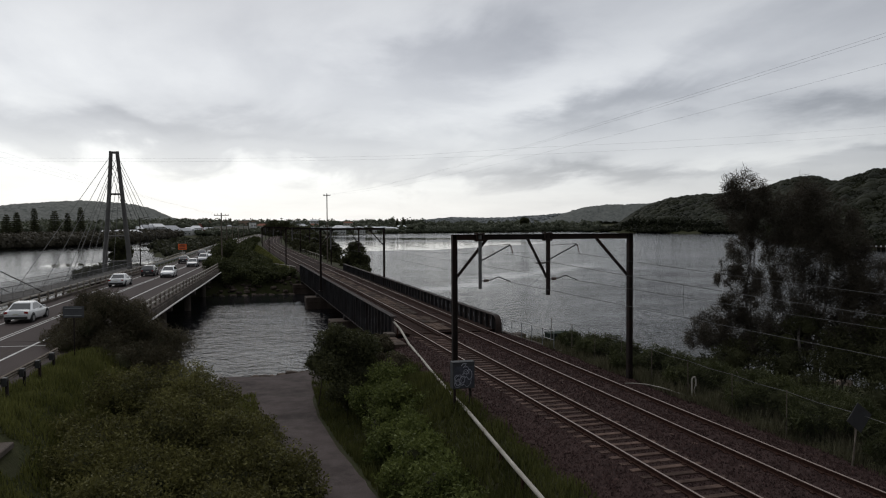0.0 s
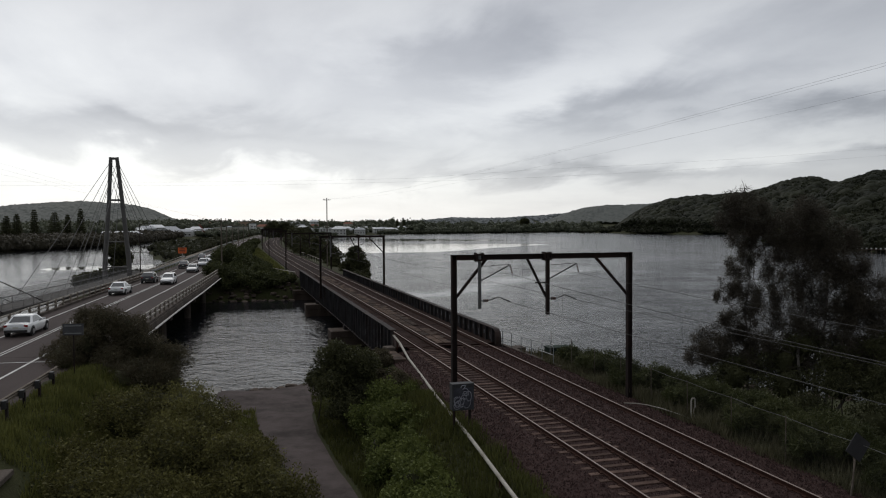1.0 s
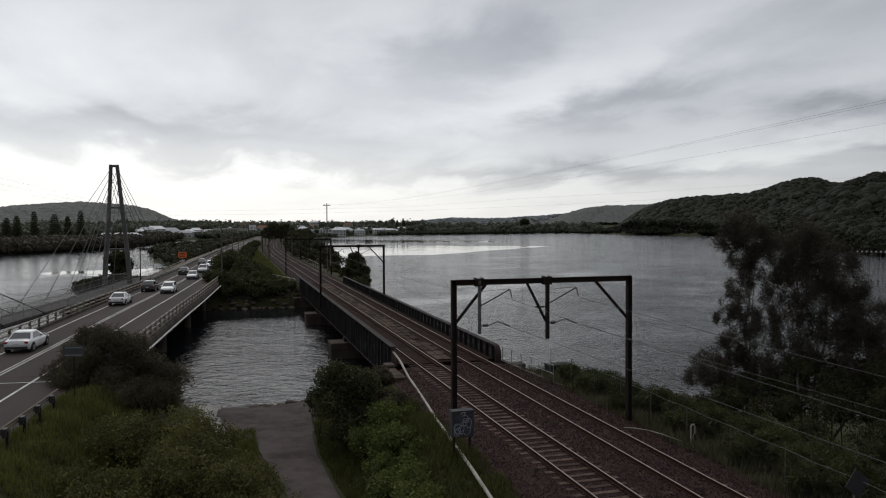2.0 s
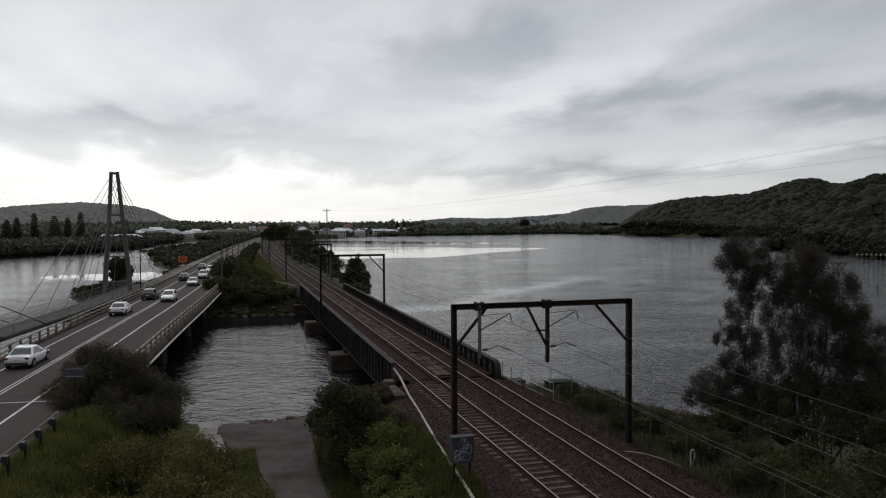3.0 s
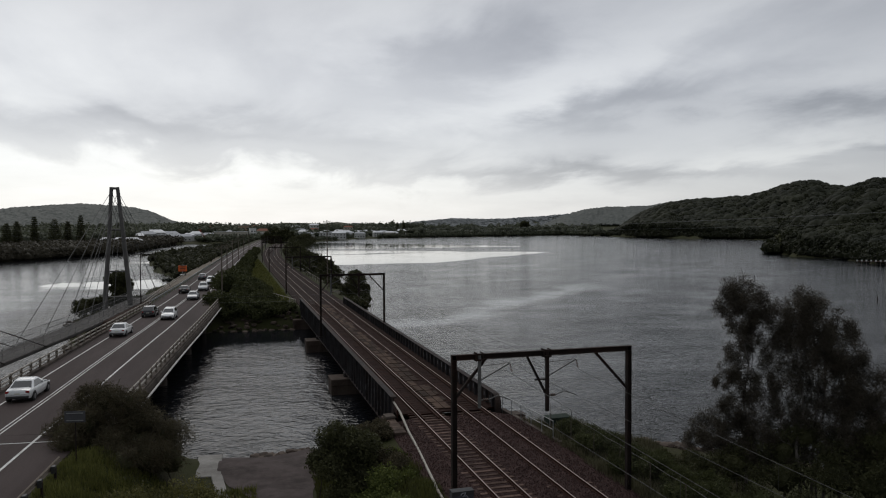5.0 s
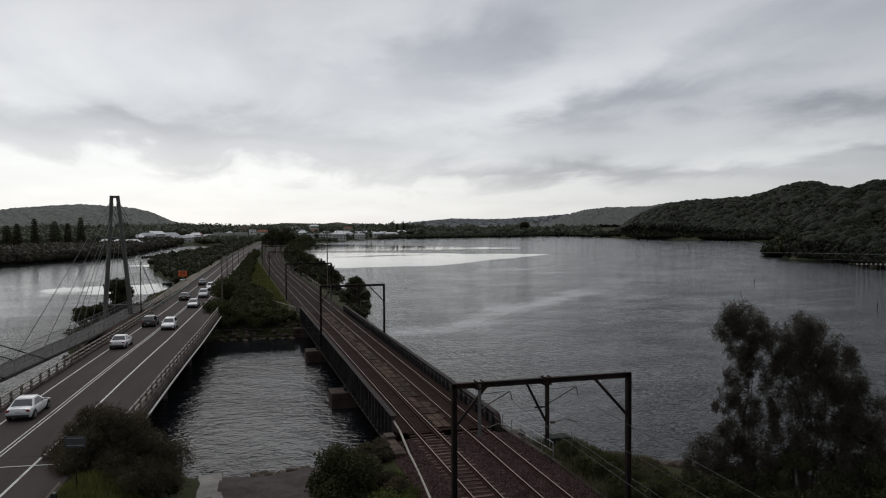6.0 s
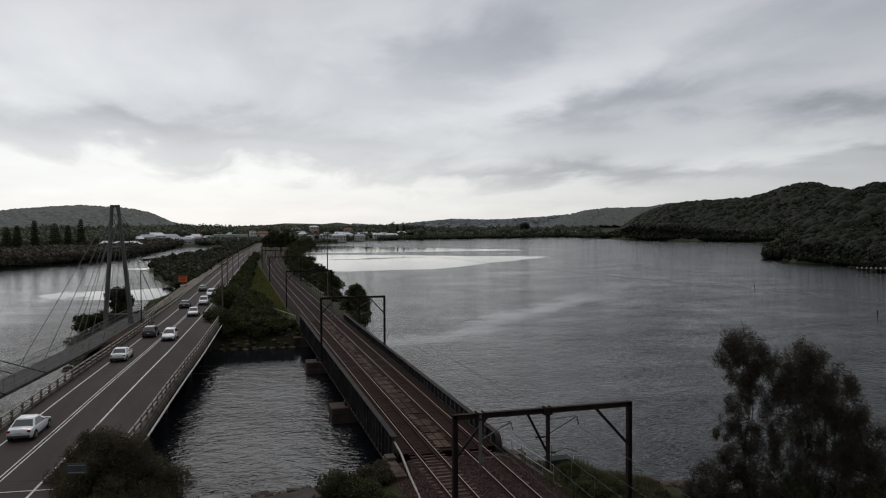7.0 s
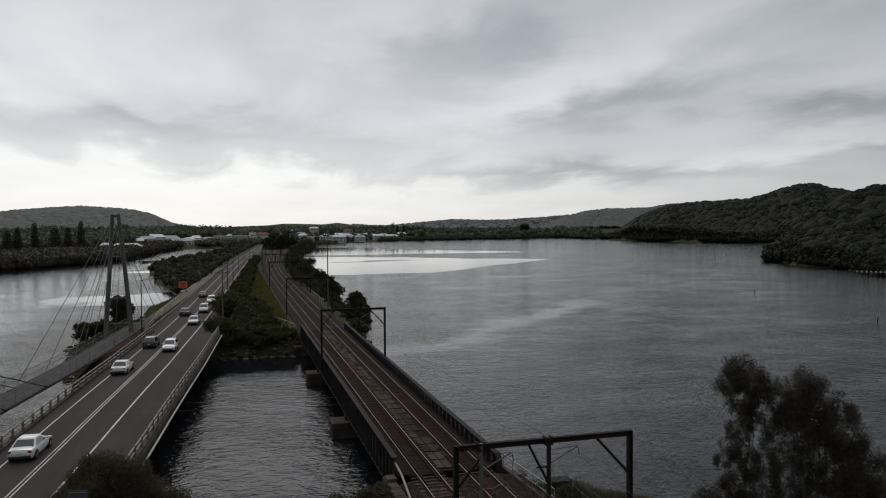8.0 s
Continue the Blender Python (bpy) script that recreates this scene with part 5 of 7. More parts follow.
def bush(clumps, leaves, size, mat, label, category="bush", name="bush", seed=1, base=None, group="", squash=0.85, stems=True, sub=5, aspect=0.45):
    """A shrub of many uneven leaf clumps on stems. clumps: (x, y, z, radius)."""
    rng = np.random.default_rng(seed)
    c = np.array(clumps, float)
    at = base or (float(c[:, 0].mean()), float(c[:, 1].mean()), float(land_height(c[:, 0].mean(), c[:, 1].mean())))
    t = thing(name, at, label, category, group)
    # break each clump into smaller ones, so that the outline is ragged
    cen, rad = [], []
    for x, y, z, r in c:
        for _ in range(sub):
            d = rng.normal(size=3)
            d /= np.linalg.norm(d)
            cen.append((x + d[0] * r * 0.72, y + d[1] * r * 0.72, z + abs(d[2]) * r * 0.65 * squash - 0.1 * r))
            q = r * rng.uniform(0.3, 0.58)
            rad.append((q, q, q * squash))
        cen.append((x, y, z))
        rad.append((r * 0.85, r * 0.85, r * 0.85 * squash))
    f = leaf_cloud("foliage", np.array(cen) - at, rad, int(leaves * 0.8), size * 1.06, mat, 0.1, 0.45, rng, aspect)
    f.parent = t
    # solid dark cores close the clumps; shade between leaves is in their colour
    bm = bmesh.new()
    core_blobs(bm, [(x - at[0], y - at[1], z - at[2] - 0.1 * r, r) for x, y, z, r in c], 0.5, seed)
    k = part("shade_core", bm, M_LEAF_DARK, t)
    if stems:
        pr = random.Random(seed)
        for x, y, z, r in c:
            gz = float(land_height(x, y))
            bm = bmesh.new()
            b0 = (x - at[0] + pr.uniform(-0.2, 0.2), y - at[1], gz - at[2] - 0.15)
            m0 = (x - at[0] + pr.uniform(-0.3, 0.3), y - at[1] + pr.uniform(-0.3, 0.3), (z + gz) / 2 - at[2])
            rod(bm, b0, m0, 0.02 + 0.025 * r, 6, 0.015 + 0.018 * r)
            rod(bm, m0, (x - at[0], y - at[1], z - at[2] + 0.3 * r), 0.015 + 0.018 * r, 6, 0.012)
            part("stem", bm, M_BARK, t)
    return t


BIG_BUSH = [(-17.8, 31.8, -1.3, 1.9), (-16.8, 36.2, -0.5, 2.0), (-14.6, 36.4, -0.3, 1.9), (-17.8, 29.7, -1.7, 2.1), (-14.7, 31.9, -1.3, 2.4), (-12.0, 31.2, -1.5, 2.0), (-10.6, 29.1, -2.1, 1.5), (-12.5, 28.2, -2.1, 2.3), (-15.5, 28.0, -2.0, 2.4), (-10.0, 27.2, -2.5, 1.1), (-14.2, 34.4, -0.8, 1.9), (-11.6, 33.0, -1.7, 1.2), (-13.3, 38.0, -1.2, 1.4), (-12.5, 25.0, -2.5, 2.0), (-16.5, 24.5, -2.0, 2.2)]
bush(BIG_BUSH[:4] + BIG_BUSH[8:9] + BIG_BUSH[10:11] + BIG_BUSH[14:], 78000, 0.125, M_LEAF_BUSH, "dense green shrub with olive leaf tips beside the track", seed=31, sub=9)
bush(BIG_BUSH[4:8] + BIG_BUSH[9:10] + BIG_BUSH[11:14], 78000, 0.125, M_LEAF_BUSH, "dense green shrub spreading towards the boat ramp", seed=32, sub=9)
bush([(-22.2, 49.0, 0.7, 1.3), (-21.2, 49.4, 1.5, 1.4), (-20.0, 49.0, 2.6, 1.5), (-18.8, 49.0, 2.2, 1.5), (-20.7, 47.6, 1.5, 1.3), (-21.6, 46.6, 0.6, 1.1), (-17.9, 48.6, 1.2, 1.7), (-16.4, 48.4, 0.2, 1.5), (-19.6, 47.6, 0.2, 2.0), (-17.6, 46.4, -0.5, 1.9), (-21.4, 48.0, -0.1, 1.1), (-15.9, 46.9, -0.9, 1.3), (-18.6, 45.0, -0.3, 1.5)], 60000, 0.3, M_LEAF_BROWN, "dark feathery shrub at the end of the road bridge", seed=33, sub=9, aspect=0.09)
bush([(-6.5, 42.7, 0.7, 1.4), (-5.5, 41.6, 0.5, 1.4), (-6.4, 41.8, -0.4, 1.7), (-7.4, 42.9, -0.6, 0.9), (-5.2, 40.6, -0.9, 1.5), (-6.3, 39.9, -1.6, 1.3), (-4.6, 43.2, -0.3, 1.2)], 34000, 0.16, M_LEAF_DARK, "dark rounded shrub beside the railway abutment", seed=34, sub=8)
bush([(-3.9, 39.0, -1.2, 1.5), (-2.7, 40.2, -1.2, 0.9), (-4.5, 35.6, -1.5, 1.6), (-5.3, 37.4, -1.8, 1.4), (-3.5, 42.6, -1.0, 1.1), (-3.6, 33.6, -1.4, 1.1), (-5.6, 34.0, -2.1, 1.1)], 34000, 0.15, M_LEAF_FRESH, "green shrub on the railway embankment slope", seed=35, sub=8)
bush([(x, y, float(land_height(x, y)) + h, r) for x, y, h, r in ((-4.6, 44.2, 0.4, 1.1), (-3.6, 42.4, 0.3, 0.9), (-3.1, 46.4, 0.3, 0.8), (-2.9, 48.2, 0.2, 0.7), (-3.9, 47.8, 0.4, 1.0), (-3.3, 40.6, 0.3, 0.8), (-3.2, 49.8, 0.3, 0.8))], 32000, 0.13, M_LEAF_BROWN, "dark shrub against the stone abutment", seed=46, sub=8)
bush([(-4.3, 30.8, -1.8, 1.3), (-5.2, 28.7, -2.0, 1.5), (-4.2, 26.9, -2.0, 1.2), (-6.0, 27.2, -2.5, 1.2), (-5.0, 25.4, -2.1, 1.5), (-4.5, 32.6, -1.8, 1.1), (-4.6, 23.2, -2.0, 1.2), (-5.6, 31.6, -2.3, 1.2), (-5.6, 21.6, -2.2, 1.3)], 46000, 0.15, M_LEAF_FRESH, "bright green shrub below the pale pipe rail", seed=36, sub=8)
BANK = [(8.0, 39.8, -0.4, 0.6), (7.9, 35.0, -0.35, 0.6), (8.1, 30.4, -0.3, 0.6), (8.2, 26.2, -0.25, 0.65), (8.1, 22.2, -0.2, 0.65), (8.0, 18.6, -0.2, 0.6), (8.6, 43.2, -0.5, 0.7), (8.9, 41.0, -0.35, 0.75), (9.0, 38.6, -0.2, 0.85), (8.7, 36.2, -0.2, 0.8), (8.9, 33.8, -0.1, 0.8), (9.0, 31.6, -0.15, 0.8), (9.3, 29.4, -0.2, 0.8), (9.4, 27.3, -0.1, 0.9), (9.4, 25.2, -0.1, 0.9), (9.3, 23.2, -0.1, 0.9), (9.2, 21.2, 0.0, 0.8), (9.4, 19.4, 0.0, 0.9), (10.6, 36.5, -0.9, 0.9), (10.9, 32.0, -0.8, 1.0), (11.0, 28.0, -0.7, 1.1), (11.0, 24.0, -0.6, 1.1)]
BANK = [(x, y, z + 0.42, r * 1.25) for x, y, z, r in BANK]
bush(BANK[:3] + BANK[6:12] + BANK[18:20], 34000, 0.26, M_LEAF_OLIVE, "low weedy scrub along the lake bank", seed=37, sub=7, aspect=0.14)
bush(BANK[3:6] + BANK[12:18] + BANK[20:], 34000, 0.26, M_LEAF_OLIVE, "low weedy scrub behind the wire fence", seed=38, sub=7, aspect=0.14)


def branchy_tree(at, clumps, trunks, leaves, size, mat, label, seed, droop=0.5, aspect=0.12, sub=9, name="tree", group="trees on the lake bank", inner=0.0):
    """A tree with tapered, forking trunks and hanging clumps of fine leaves with gaps."""
    rng = np.random.default_rng(seed)
    t = thing(name, at, label, "tree", group)
    cen, rad = [], []
    for x, y, z, r in clumps:
        for _ in range(sub):
            d = rng.normal(size=3)
            d /= np.linalg.norm(d)
            cen.append((x + d[0] * r * 1.0, y + d[1] * r * 1.0, z + d[2] * r * 0.8))
            q = r * rng.uniform(0.3, 0.7)
            rad.append((q * 0.8, q * 0.8, q * 1.15))
    crown = leaf_cloud("crown", np.array(cen) - at, rad, leaves, size, mat, droop, 0.2, rng, aspect)
    crown.parent = t
    bm = bmesh.new()
    tips = []
    for base, top, r0 in trunks:
        p, q = Vector(base), Vector(top)
        n, last = 6, Vector(base)
        for i in range(1, n + 1):
            f = i / n
            nxt = p.lerp(q, f) + Vector(rng.normal(size=3)) * 0.12 * (1 if i < n else 0)
            rod(bm, last - Vector(at), nxt - Vector(at), r0 * (1 - 0.8 * (i - 1) / n), 8, r0 * (1 - 0.8 * f))
            tips.append((nxt, r0 * (1 - 0.8 * f)))
            last = nxt
    part("trunk", bm, M_PALEBARK, t, smooth=True)
    for x, y, z, r in clumps:
        bm = bmesh.new()
        c = Vector((x, y, z))
        below = [(p, w) for p, w in tips if p.z < z + 0.3] or tips[:1]
        p, w = min(below, key=lambda s: (s[0] - c).length)
        mid = p.lerp(c, 0.5) + Vector((0, 0, -0.15 * (p - c).length)) + Vector(rng.normal(size=3)) * 0.1
        rod(bm, p - Vector(at), mid - Vector(at), max(0.025, w * 0.6), 6, max(0.02, w * 0.4))
        rod(bm, mid - Vector(at), c - Vector(at), max(0.02, w * 0.4), 6, 0.012)
        for _ in range(4):
            e = c + Vector(rng.normal(size=3)) * r * 0.6
            rod(bm, c.lerp(mid, 0.2) - Vector(at), e - Vector(at), 0.014, 4, 0.006)
        part("limb", bm, M_PALEBARK, t)
    return t


SLIM = [(15.0, 33.6, 2.4, 0.8), (14.0, 34.6, 2.4, 0.7), (14.7, 34.2, 9.4, 0.85), (14.0, 34.4, 8.9, 0.75), (15.4, 34.0, 8.6, 0.85), (14.6, 34.2, 7.8, 0.8), (15.1, 34.1, 6.9, 0.7), (14.5, 34.2, 6.0, 0.65), (14.1, 34.4, 5.2, 0.55), (13.6, 34.5, 4.4, 0.4), (14.8, 34.0, 4.4, 0.7), (14.3, 34.3, 3.1, 0.8), (13.2, 35.2, 1.8, 0.8), (12.9, 36.0, 0.9, 0.6), (14.2, 33.9, 1.6, 0.9)]
branchy_tree((14.4, 33.6, -1.3), SLIM, [((14.4, 33.6, -1.4), (14.8, 34.2, 8.8), 0.085), ((14.5, 33.5, -1.4), (15.2, 34.0, 6.5), 0.06)], 27000, 0.4, M_LEAF_OAK, "slim she-oak with a tufted crown at the water's edge", 41, droop=0.1, aspect=0.055, sub=15)
BROAD = [(16.8, 32.3, 8.5, 1.1), (17.9, 31.9, 8.2, 1.0), (16.2, 33.2, 7.9, 1.0), (17.5, 31.9, 7.4, 1.2), (18.5, 31.2, 7.4, 0.9), (16.6, 32.4, 6.6, 1.2), (18.4, 31.1, 6.5, 1.2), (15.8, 32.8, 5.9, 1.0), (17.4, 31.4, 5.6, 1.2), (19.0, 30.6, 5.6, 1.0), (16.3, 32.3, 4.8, 1.0), (18.5, 30.7, 4.9, 1.1), (15.4, 32.9, 4.4, 0.8), (20.0, 29.9, 4.6, 1.0), (17.2, 31.0, 4.1, 0.8), (19.2, 30.1, 3.7, 1.0), (20.6, 29.4, 3.2, 1.0), (15.0, 33.0, 3.5, 0.9), (16.6, 31.7, 3.1, 1.1), (18.3, 30.5, 3.9, 1.1), (14.8, 33.0, 1.0, 1.0), (15.8, 31.9, 1.3, 1.1), (13.6, 34.3, 0.5, 0.9), (17.7, 30.2, 1.3, 1.1), (13.0, 34.8, 1.3, 0.7), (19.0, 29.9, 2.7, 1.1), (15.8, 32.2, 3.2, 0.8), (18.0, 30.2, 2.8, 0.8), (21.0, 29.0, 2.0, 1.0), (16.9, 29.8, 2.2, 0.7), (15.2, 32.3, 2.2, 0.8), (19.8, 29.0, 1.8, 1.0)]
BROAD = [(16 + (x - 16) * (0.86 if x > 16 else 1), y, z, r * 0.92) for x, y, z, r in BROAD]
branchy_tree((16.0, 30.6, -1.3), BROAD, [((15.6, 30.7, -1.4), (16.6, 32.2, 7.9), 0.1), ((16.0, 30.6, -1.4), (17.8, 31.5, 7.8), 0.1), ((16.5, 30.4, -1.4), (19.0, 30.8, 6.8), 0.09), ((15.8, 30.5, -1.4), (15.3, 32.6, 4.8), 0.06), ((16.8, 30.1, -1.4), (20.0, 29.8, 4.2), 0.08), ((16.3, 30.5, -1.4), (17.2, 31.6, 6.5), 0.07)], 74000, 0.38, M_LEAF_OAK, "broad dark she-oak with bare forked stems", 42, droop=0.1, aspect=0.055, sub=16)
LOW = [(13.4, 33.2, 0.3, 1.2), (14.8, 31.0, 0.3, 1.4), (16.3, 29.2, 0.6, 1.5), (17.4, 28.0, 0.6, 1.6), (12.5, 30.4, -0.6, 1.1), (13.0, 35.2, -0.4, 0.8), (13.6, 28.0, -0.5, 1.4), (15.2, 26.0, -0.4, 1.4), (18.6, 29.6, 0.9, 1.4), (19.4, 27.6, 0.5, 1.5), (12.8, 25.0, -0.6, 1.2), (12.0, 33.4, -0.9, 0.8), (15.4, 31.8, 1.3, 1.4), (17.2, 30.4, 1.6, 1.5), (14.2, 33.4, 1.0, 1.1), (18.8, 29.4, 2.0, 1.5), (16.2, 31.2, 2.2, 1.1), (20.2, 28.6, 1.6, 1.5)]
bush(LOW, 48000, 0.18, M_LEAF_DARK, "dark undergrowth round the she-oak stems", seed=43, sub=8, aspect=0.25)

bush([(x, y, float(land_height(x, y)) + 0.2 * r, r) for x, y, r in ((10.6, 42.6, 0.7), (12.4, 42.2, 0.9), (11.2, 40.4, 0.9), (13.4, 39.6, 0.9), (12.0, 37.8, 0.9), (14.6, 43.6, 0.5), (15.6, 40.2, 0.8), (16.0, 44.0, 0.7), (17.0, 42.0, 0.8), (16.6, 40.4, 0.9), (14.4, 45.0, 0.7), (17.9, 43.6, 0.6), (18.4, 41.0, 0.8), (17.6, 38.4, 0.9), (15.4, 42.0, 0.7), (19.6, 39.4, 0.8))], 34000, 0.16, M_LEAF_DARK, "low weedy scrub between fence and shore rocks", seed=39, sub=7)

# causeway, seen across the channel
bush([(-12.6, 141, 2.6, 3.2), (-10.8, 136, 1.4, 2.6), (-13.2, 150, 2.0, 3.0), (-11.6, 131.5, 0.2, 2.6), (-12.6, 145, 3.2, 2.4), (-9.6, 140, 1.2, 2.2)], 26000, 0.42, M_LEAF_OLIVE, "tall olive thicket between road and railway", seed=51, sub=8)
bush([(x, y, float(land_height(x, y)) + 0.45 * r, r * 1.2) for x, y, r in ((-15.4, 123.6, 1.4), (-13.2, 122.8, 1.2), (-11.0, 123.2, 1.5), (-8.9, 122.7, 1.2), (-6.8, 123.2, 1.4), (-4.8, 122.9, 1.1), (-3.2, 123.6, 1.0), (-12.2, 125.4, 1.7), (-9.6, 125.8, 1.6), (-7.0, 125.6, 1.6), (-4.6, 125.8, 1.3), (-14.8, 126.2, 1.7))] + [(-8.5, 128.5, 0.1, 2.2), (-5.5, 128.0, -0.8, 1.9), (-11.6, 127.4, 0.2, 2.3), (-3.8, 127.6, -1.7, 1.2), (-13.6, 128.0, -0.6, 1.7), (-9.4, 131.5, -0.2, 1.9), (-6.6, 131.5, -0.8, 1.6), (-7.6, 135, -0.2, 1.8), (-5.0, 131, -1.0, 1.3), (-8.4, 139.5, 0.4, 1.9), (-8.8, 146, 0.6, 2.0), (-9.6, 153, 0.8, 2.0)], 46000, 0.34, M_LEAF_OLIVE, "olive scrub above the rocky shore", seed=52, sub=8)
bush([(-5.6, 136, -0.6, 1.6), (-6.4, 141, -0.2, 1.8), (-5.2, 145, -0.6, 1.4), (-6.6, 149, 0.0, 1.8), (-5.9, 155, -0.2, 1.6), (-7.0, 161, 0.2, 1.8), (-6.6, 168, 0.1, 1.6), (-8.4, 158, 0.6, 1.9), (-8.6, 166, 0.7, 1.9), (-4.6, 140, -0.9, 1.1)], 26000, 0.36, M_LEAF_OLIVE, "low olive scrub spreading towards the railway", seed=57, sub=8)
for k, y in enumerate(range(158, 420, 22)):
    x = lerp_rows(y, ROAD_X) + 6.2 + 0.4 * math.sin(k * 2.1)
    bush([(x, y, 0.6 + 0.5 * math.sin(k), 1.9), (x + 0.8, y + 7, 0.4, 1.8), (x + 0.2, y + 14, 0.7, 1.9), (x + 2.3 - 0.008 * (y - 158), y + 4, 0.2, 1.5), (x + 2.2 - 0.008 * (y - 158), y + 15, 0.3, 1.5)], 9000, 0.5, M_LEAF_OLIVE, "olive hedge-like scrub beside the causeway road", seed=60 + k, sub=6, stems=False, group="scrub along the causeway")
bush([(11.4, 146.5, 1.8, 2.4), (12.2, 145.0, -0.3, 2.2), (10.6, 148.0, 0.0, 2.0), (12.6, 142.0, -1.2, 1.3), (11.2, 146, 3.2, 1.5), (13.0, 146.4, 0.6, 1.5)], 15000, 0.4, M_LEAF_DARK, "dark rounded tree on the lake side of the railway", "tree", "tree", seed=81, sub=8)
for k, (x, y, z, r) in enumerate([(10.9, 208, 2.0, 3.4), (11.2, 190, 1.4, 2.8), (9.8, 226, 2.2, 3.2), (11.0, 176, -0.6, 1.7), (9.6, 245, 2.6, 3.2), (10.0, 268, 3.0, 3.4), (11.5, 300, 3.2, 3.6), (13.5, 335, 3.4, 3.6), (16.0, 370, 3.6, 3.8), (20, 405, 3.4, 3.8), (25, 440, 3.4, 4.0), (30, 475, 3.4, 4.0), (36, 515, 3.2, 4.2), (42, 555, 3.2, 4.2)]):
    bush([(x, y, z, r), (x + 0.8 * r, y + r, z - 1.2, r * 0.8), (x - 0.5 * r, y - 0.6 * r, z - 1.5, r * 0.75), (x + 0.2 * r, y - 0.9 * r, z - 2.0, r * 0.7), (x, y, z + 0.6 * r, r * 0.6)], 5500, 0.66, M_LEAF_DARK, "dark tree on the lake side of the railway", "tree", "tree", seed=90 + k, sub=8, group="trees beside the railway")
bush([(-31.6, 139, 4.0, 2.0), (-31.2, 139, 2.0, 2.0), (-31.4, 139, 0.2, 1.9), (-30.4, 140, 3.0, 1.5)], 15000, 0.4, M_LEAF_DARK, "dense dark tree behind the footbridge pylon", "tree", "tree", seed=101, sub=8)
bush([(-36.3, 142, -0.8, 1.9), (-34.6, 142, -0.2, 1.7), (-37.2, 138, -1.2, 1.4), (-29.0, 142, -0.4, 1.5), (-39.5, 150, -1.4, 1.6)], 12000, 0.36, M_LEAF_DARK, "low green scrub below the footbridge pylon", seed=102, sub=7)
bush([(-28.4, 118, -1.2, 1.2), (-29.6, 112, -1.5, 1.1), (-27.6, 123, -0.9, 1.2), (-30.4, 107, -2.0, 0.9)], 9000, 0.3, M_LEAF_DARK, "dark reddish scrub on the bank between road and footbridge", seed=103, sub=7)


def grass_patch(name, n, region, length, mat, label, seed, width=0.03):
    """Upright bent blades over a stretch of bank."""
    rng = np.random.default_rng(seed)
    x, y = rng.uniform(*region[0], n), rng.uniform(*region[1], n)
    ok = region[2](x, y) & (land_height(x, y) > WATER + 0.25)
    x, y = x[ok], y[ok]
    z = land_height(x, y)
    n = len(x)
    patch = 0.65 + 0.35 * np.sin(x * 1.3 + 2 * np.sin(y * 0.8)) * np.sin(y * 1.1)
    ln = length * patch * rng.uniform(0.5, 1.3, n)
    a = rng.uniform(0, 6.283, n)
    lean = rng.uniform(0.1, 0.6, n) * ln
    w = width * rng.uniform(0.6, 1.4, n)
    dx, dy = np.cos(a), np.sin(a)
    b1 = np.stack([x - dy * w, y + dx * w, z - 0.03], 1)
    b2 = np.stack([x + dy * w, y - dx * w, z - 0.03], 1)
    t = np.stack([x + dx * lean, y + dy * lean, z + ln], 1)
    v = np.stack([b1, b2, t], 1).reshape(-1, 3)
    ob = from_arrays(name, v, np.arange(3 * n).reshape(-1, 3), mat)
    return tagged(ob, label, "grass", kind="stuff")


grass_patch("long_grass", 60000, ((-24, -11), (18, 46), lambda x, y: (x > interp(y, ROAD_X) + 5.4) & ((x > -19.3) | (np.abs(y - 28.2) > 1.3))), 0.5, M_GRASS, "long green grass on the road embankment", 110, 0.035)
grass_patch("long_grass", 42000, ((-8, -1.2), (14, 49), lambda x, y: (x > np.interp(y, [14, 28, 40, 52], [-7.0, -6.95, -7.75, -7.2])) & (x < np.interp(y, [14, 30, 42, 44.5, 49], [-2.2, -2.0, -2.2, -3.4, -3.6]))), 0.45, M_GRASS_DULL, "long green grass on the railway embankment", 111, 0.03)
grass_patch("long_grass", 60000, ((6.9, 17), (14, 55), lambda x, y: x > 6.9 + 0.3 * np.sin(y)), 0.7, M_DEADGRASS, "rough weeds along the lake bank", 112, 0.03)
grass_patch("long_grass", 26000, ((-8, -2.2), (138, 330), lambda x, y: x > np.maximum(-7.6, interp(y, ROAD_X) + 8.0)), 0.55, M_GRASS, "olive grass strip beside the causeway railway", 113, 0.09)
grass_patch("long_grass", 16000, ((-40, -21), (126, 260), lambda x, y: (x < interp(y, ROAD_X) - 5.5) & (np.abs(x - np.interp(y, [139, 180, 200, 250, 314], [-28, -25.4, -24.2, -21.8, -18.6])) > 1.7)), 0.5, M_GRASS_DULL, "rough grass beside the causeway road", 114, 0.08)


# ---- vehicles, caught as they stand on the road ----
def paint(name, c, rough=0.25):
    m = material(name, c, tuple(v * 0.88 for v in c), 2, rough, 0.0, 0.02, 80, tuple(v * 0.7 for v in c), 0.35)
    m.node_tree.nodes["Principled BSDF"].inputs["Coat Weight"].default_value = 0.6
    return m


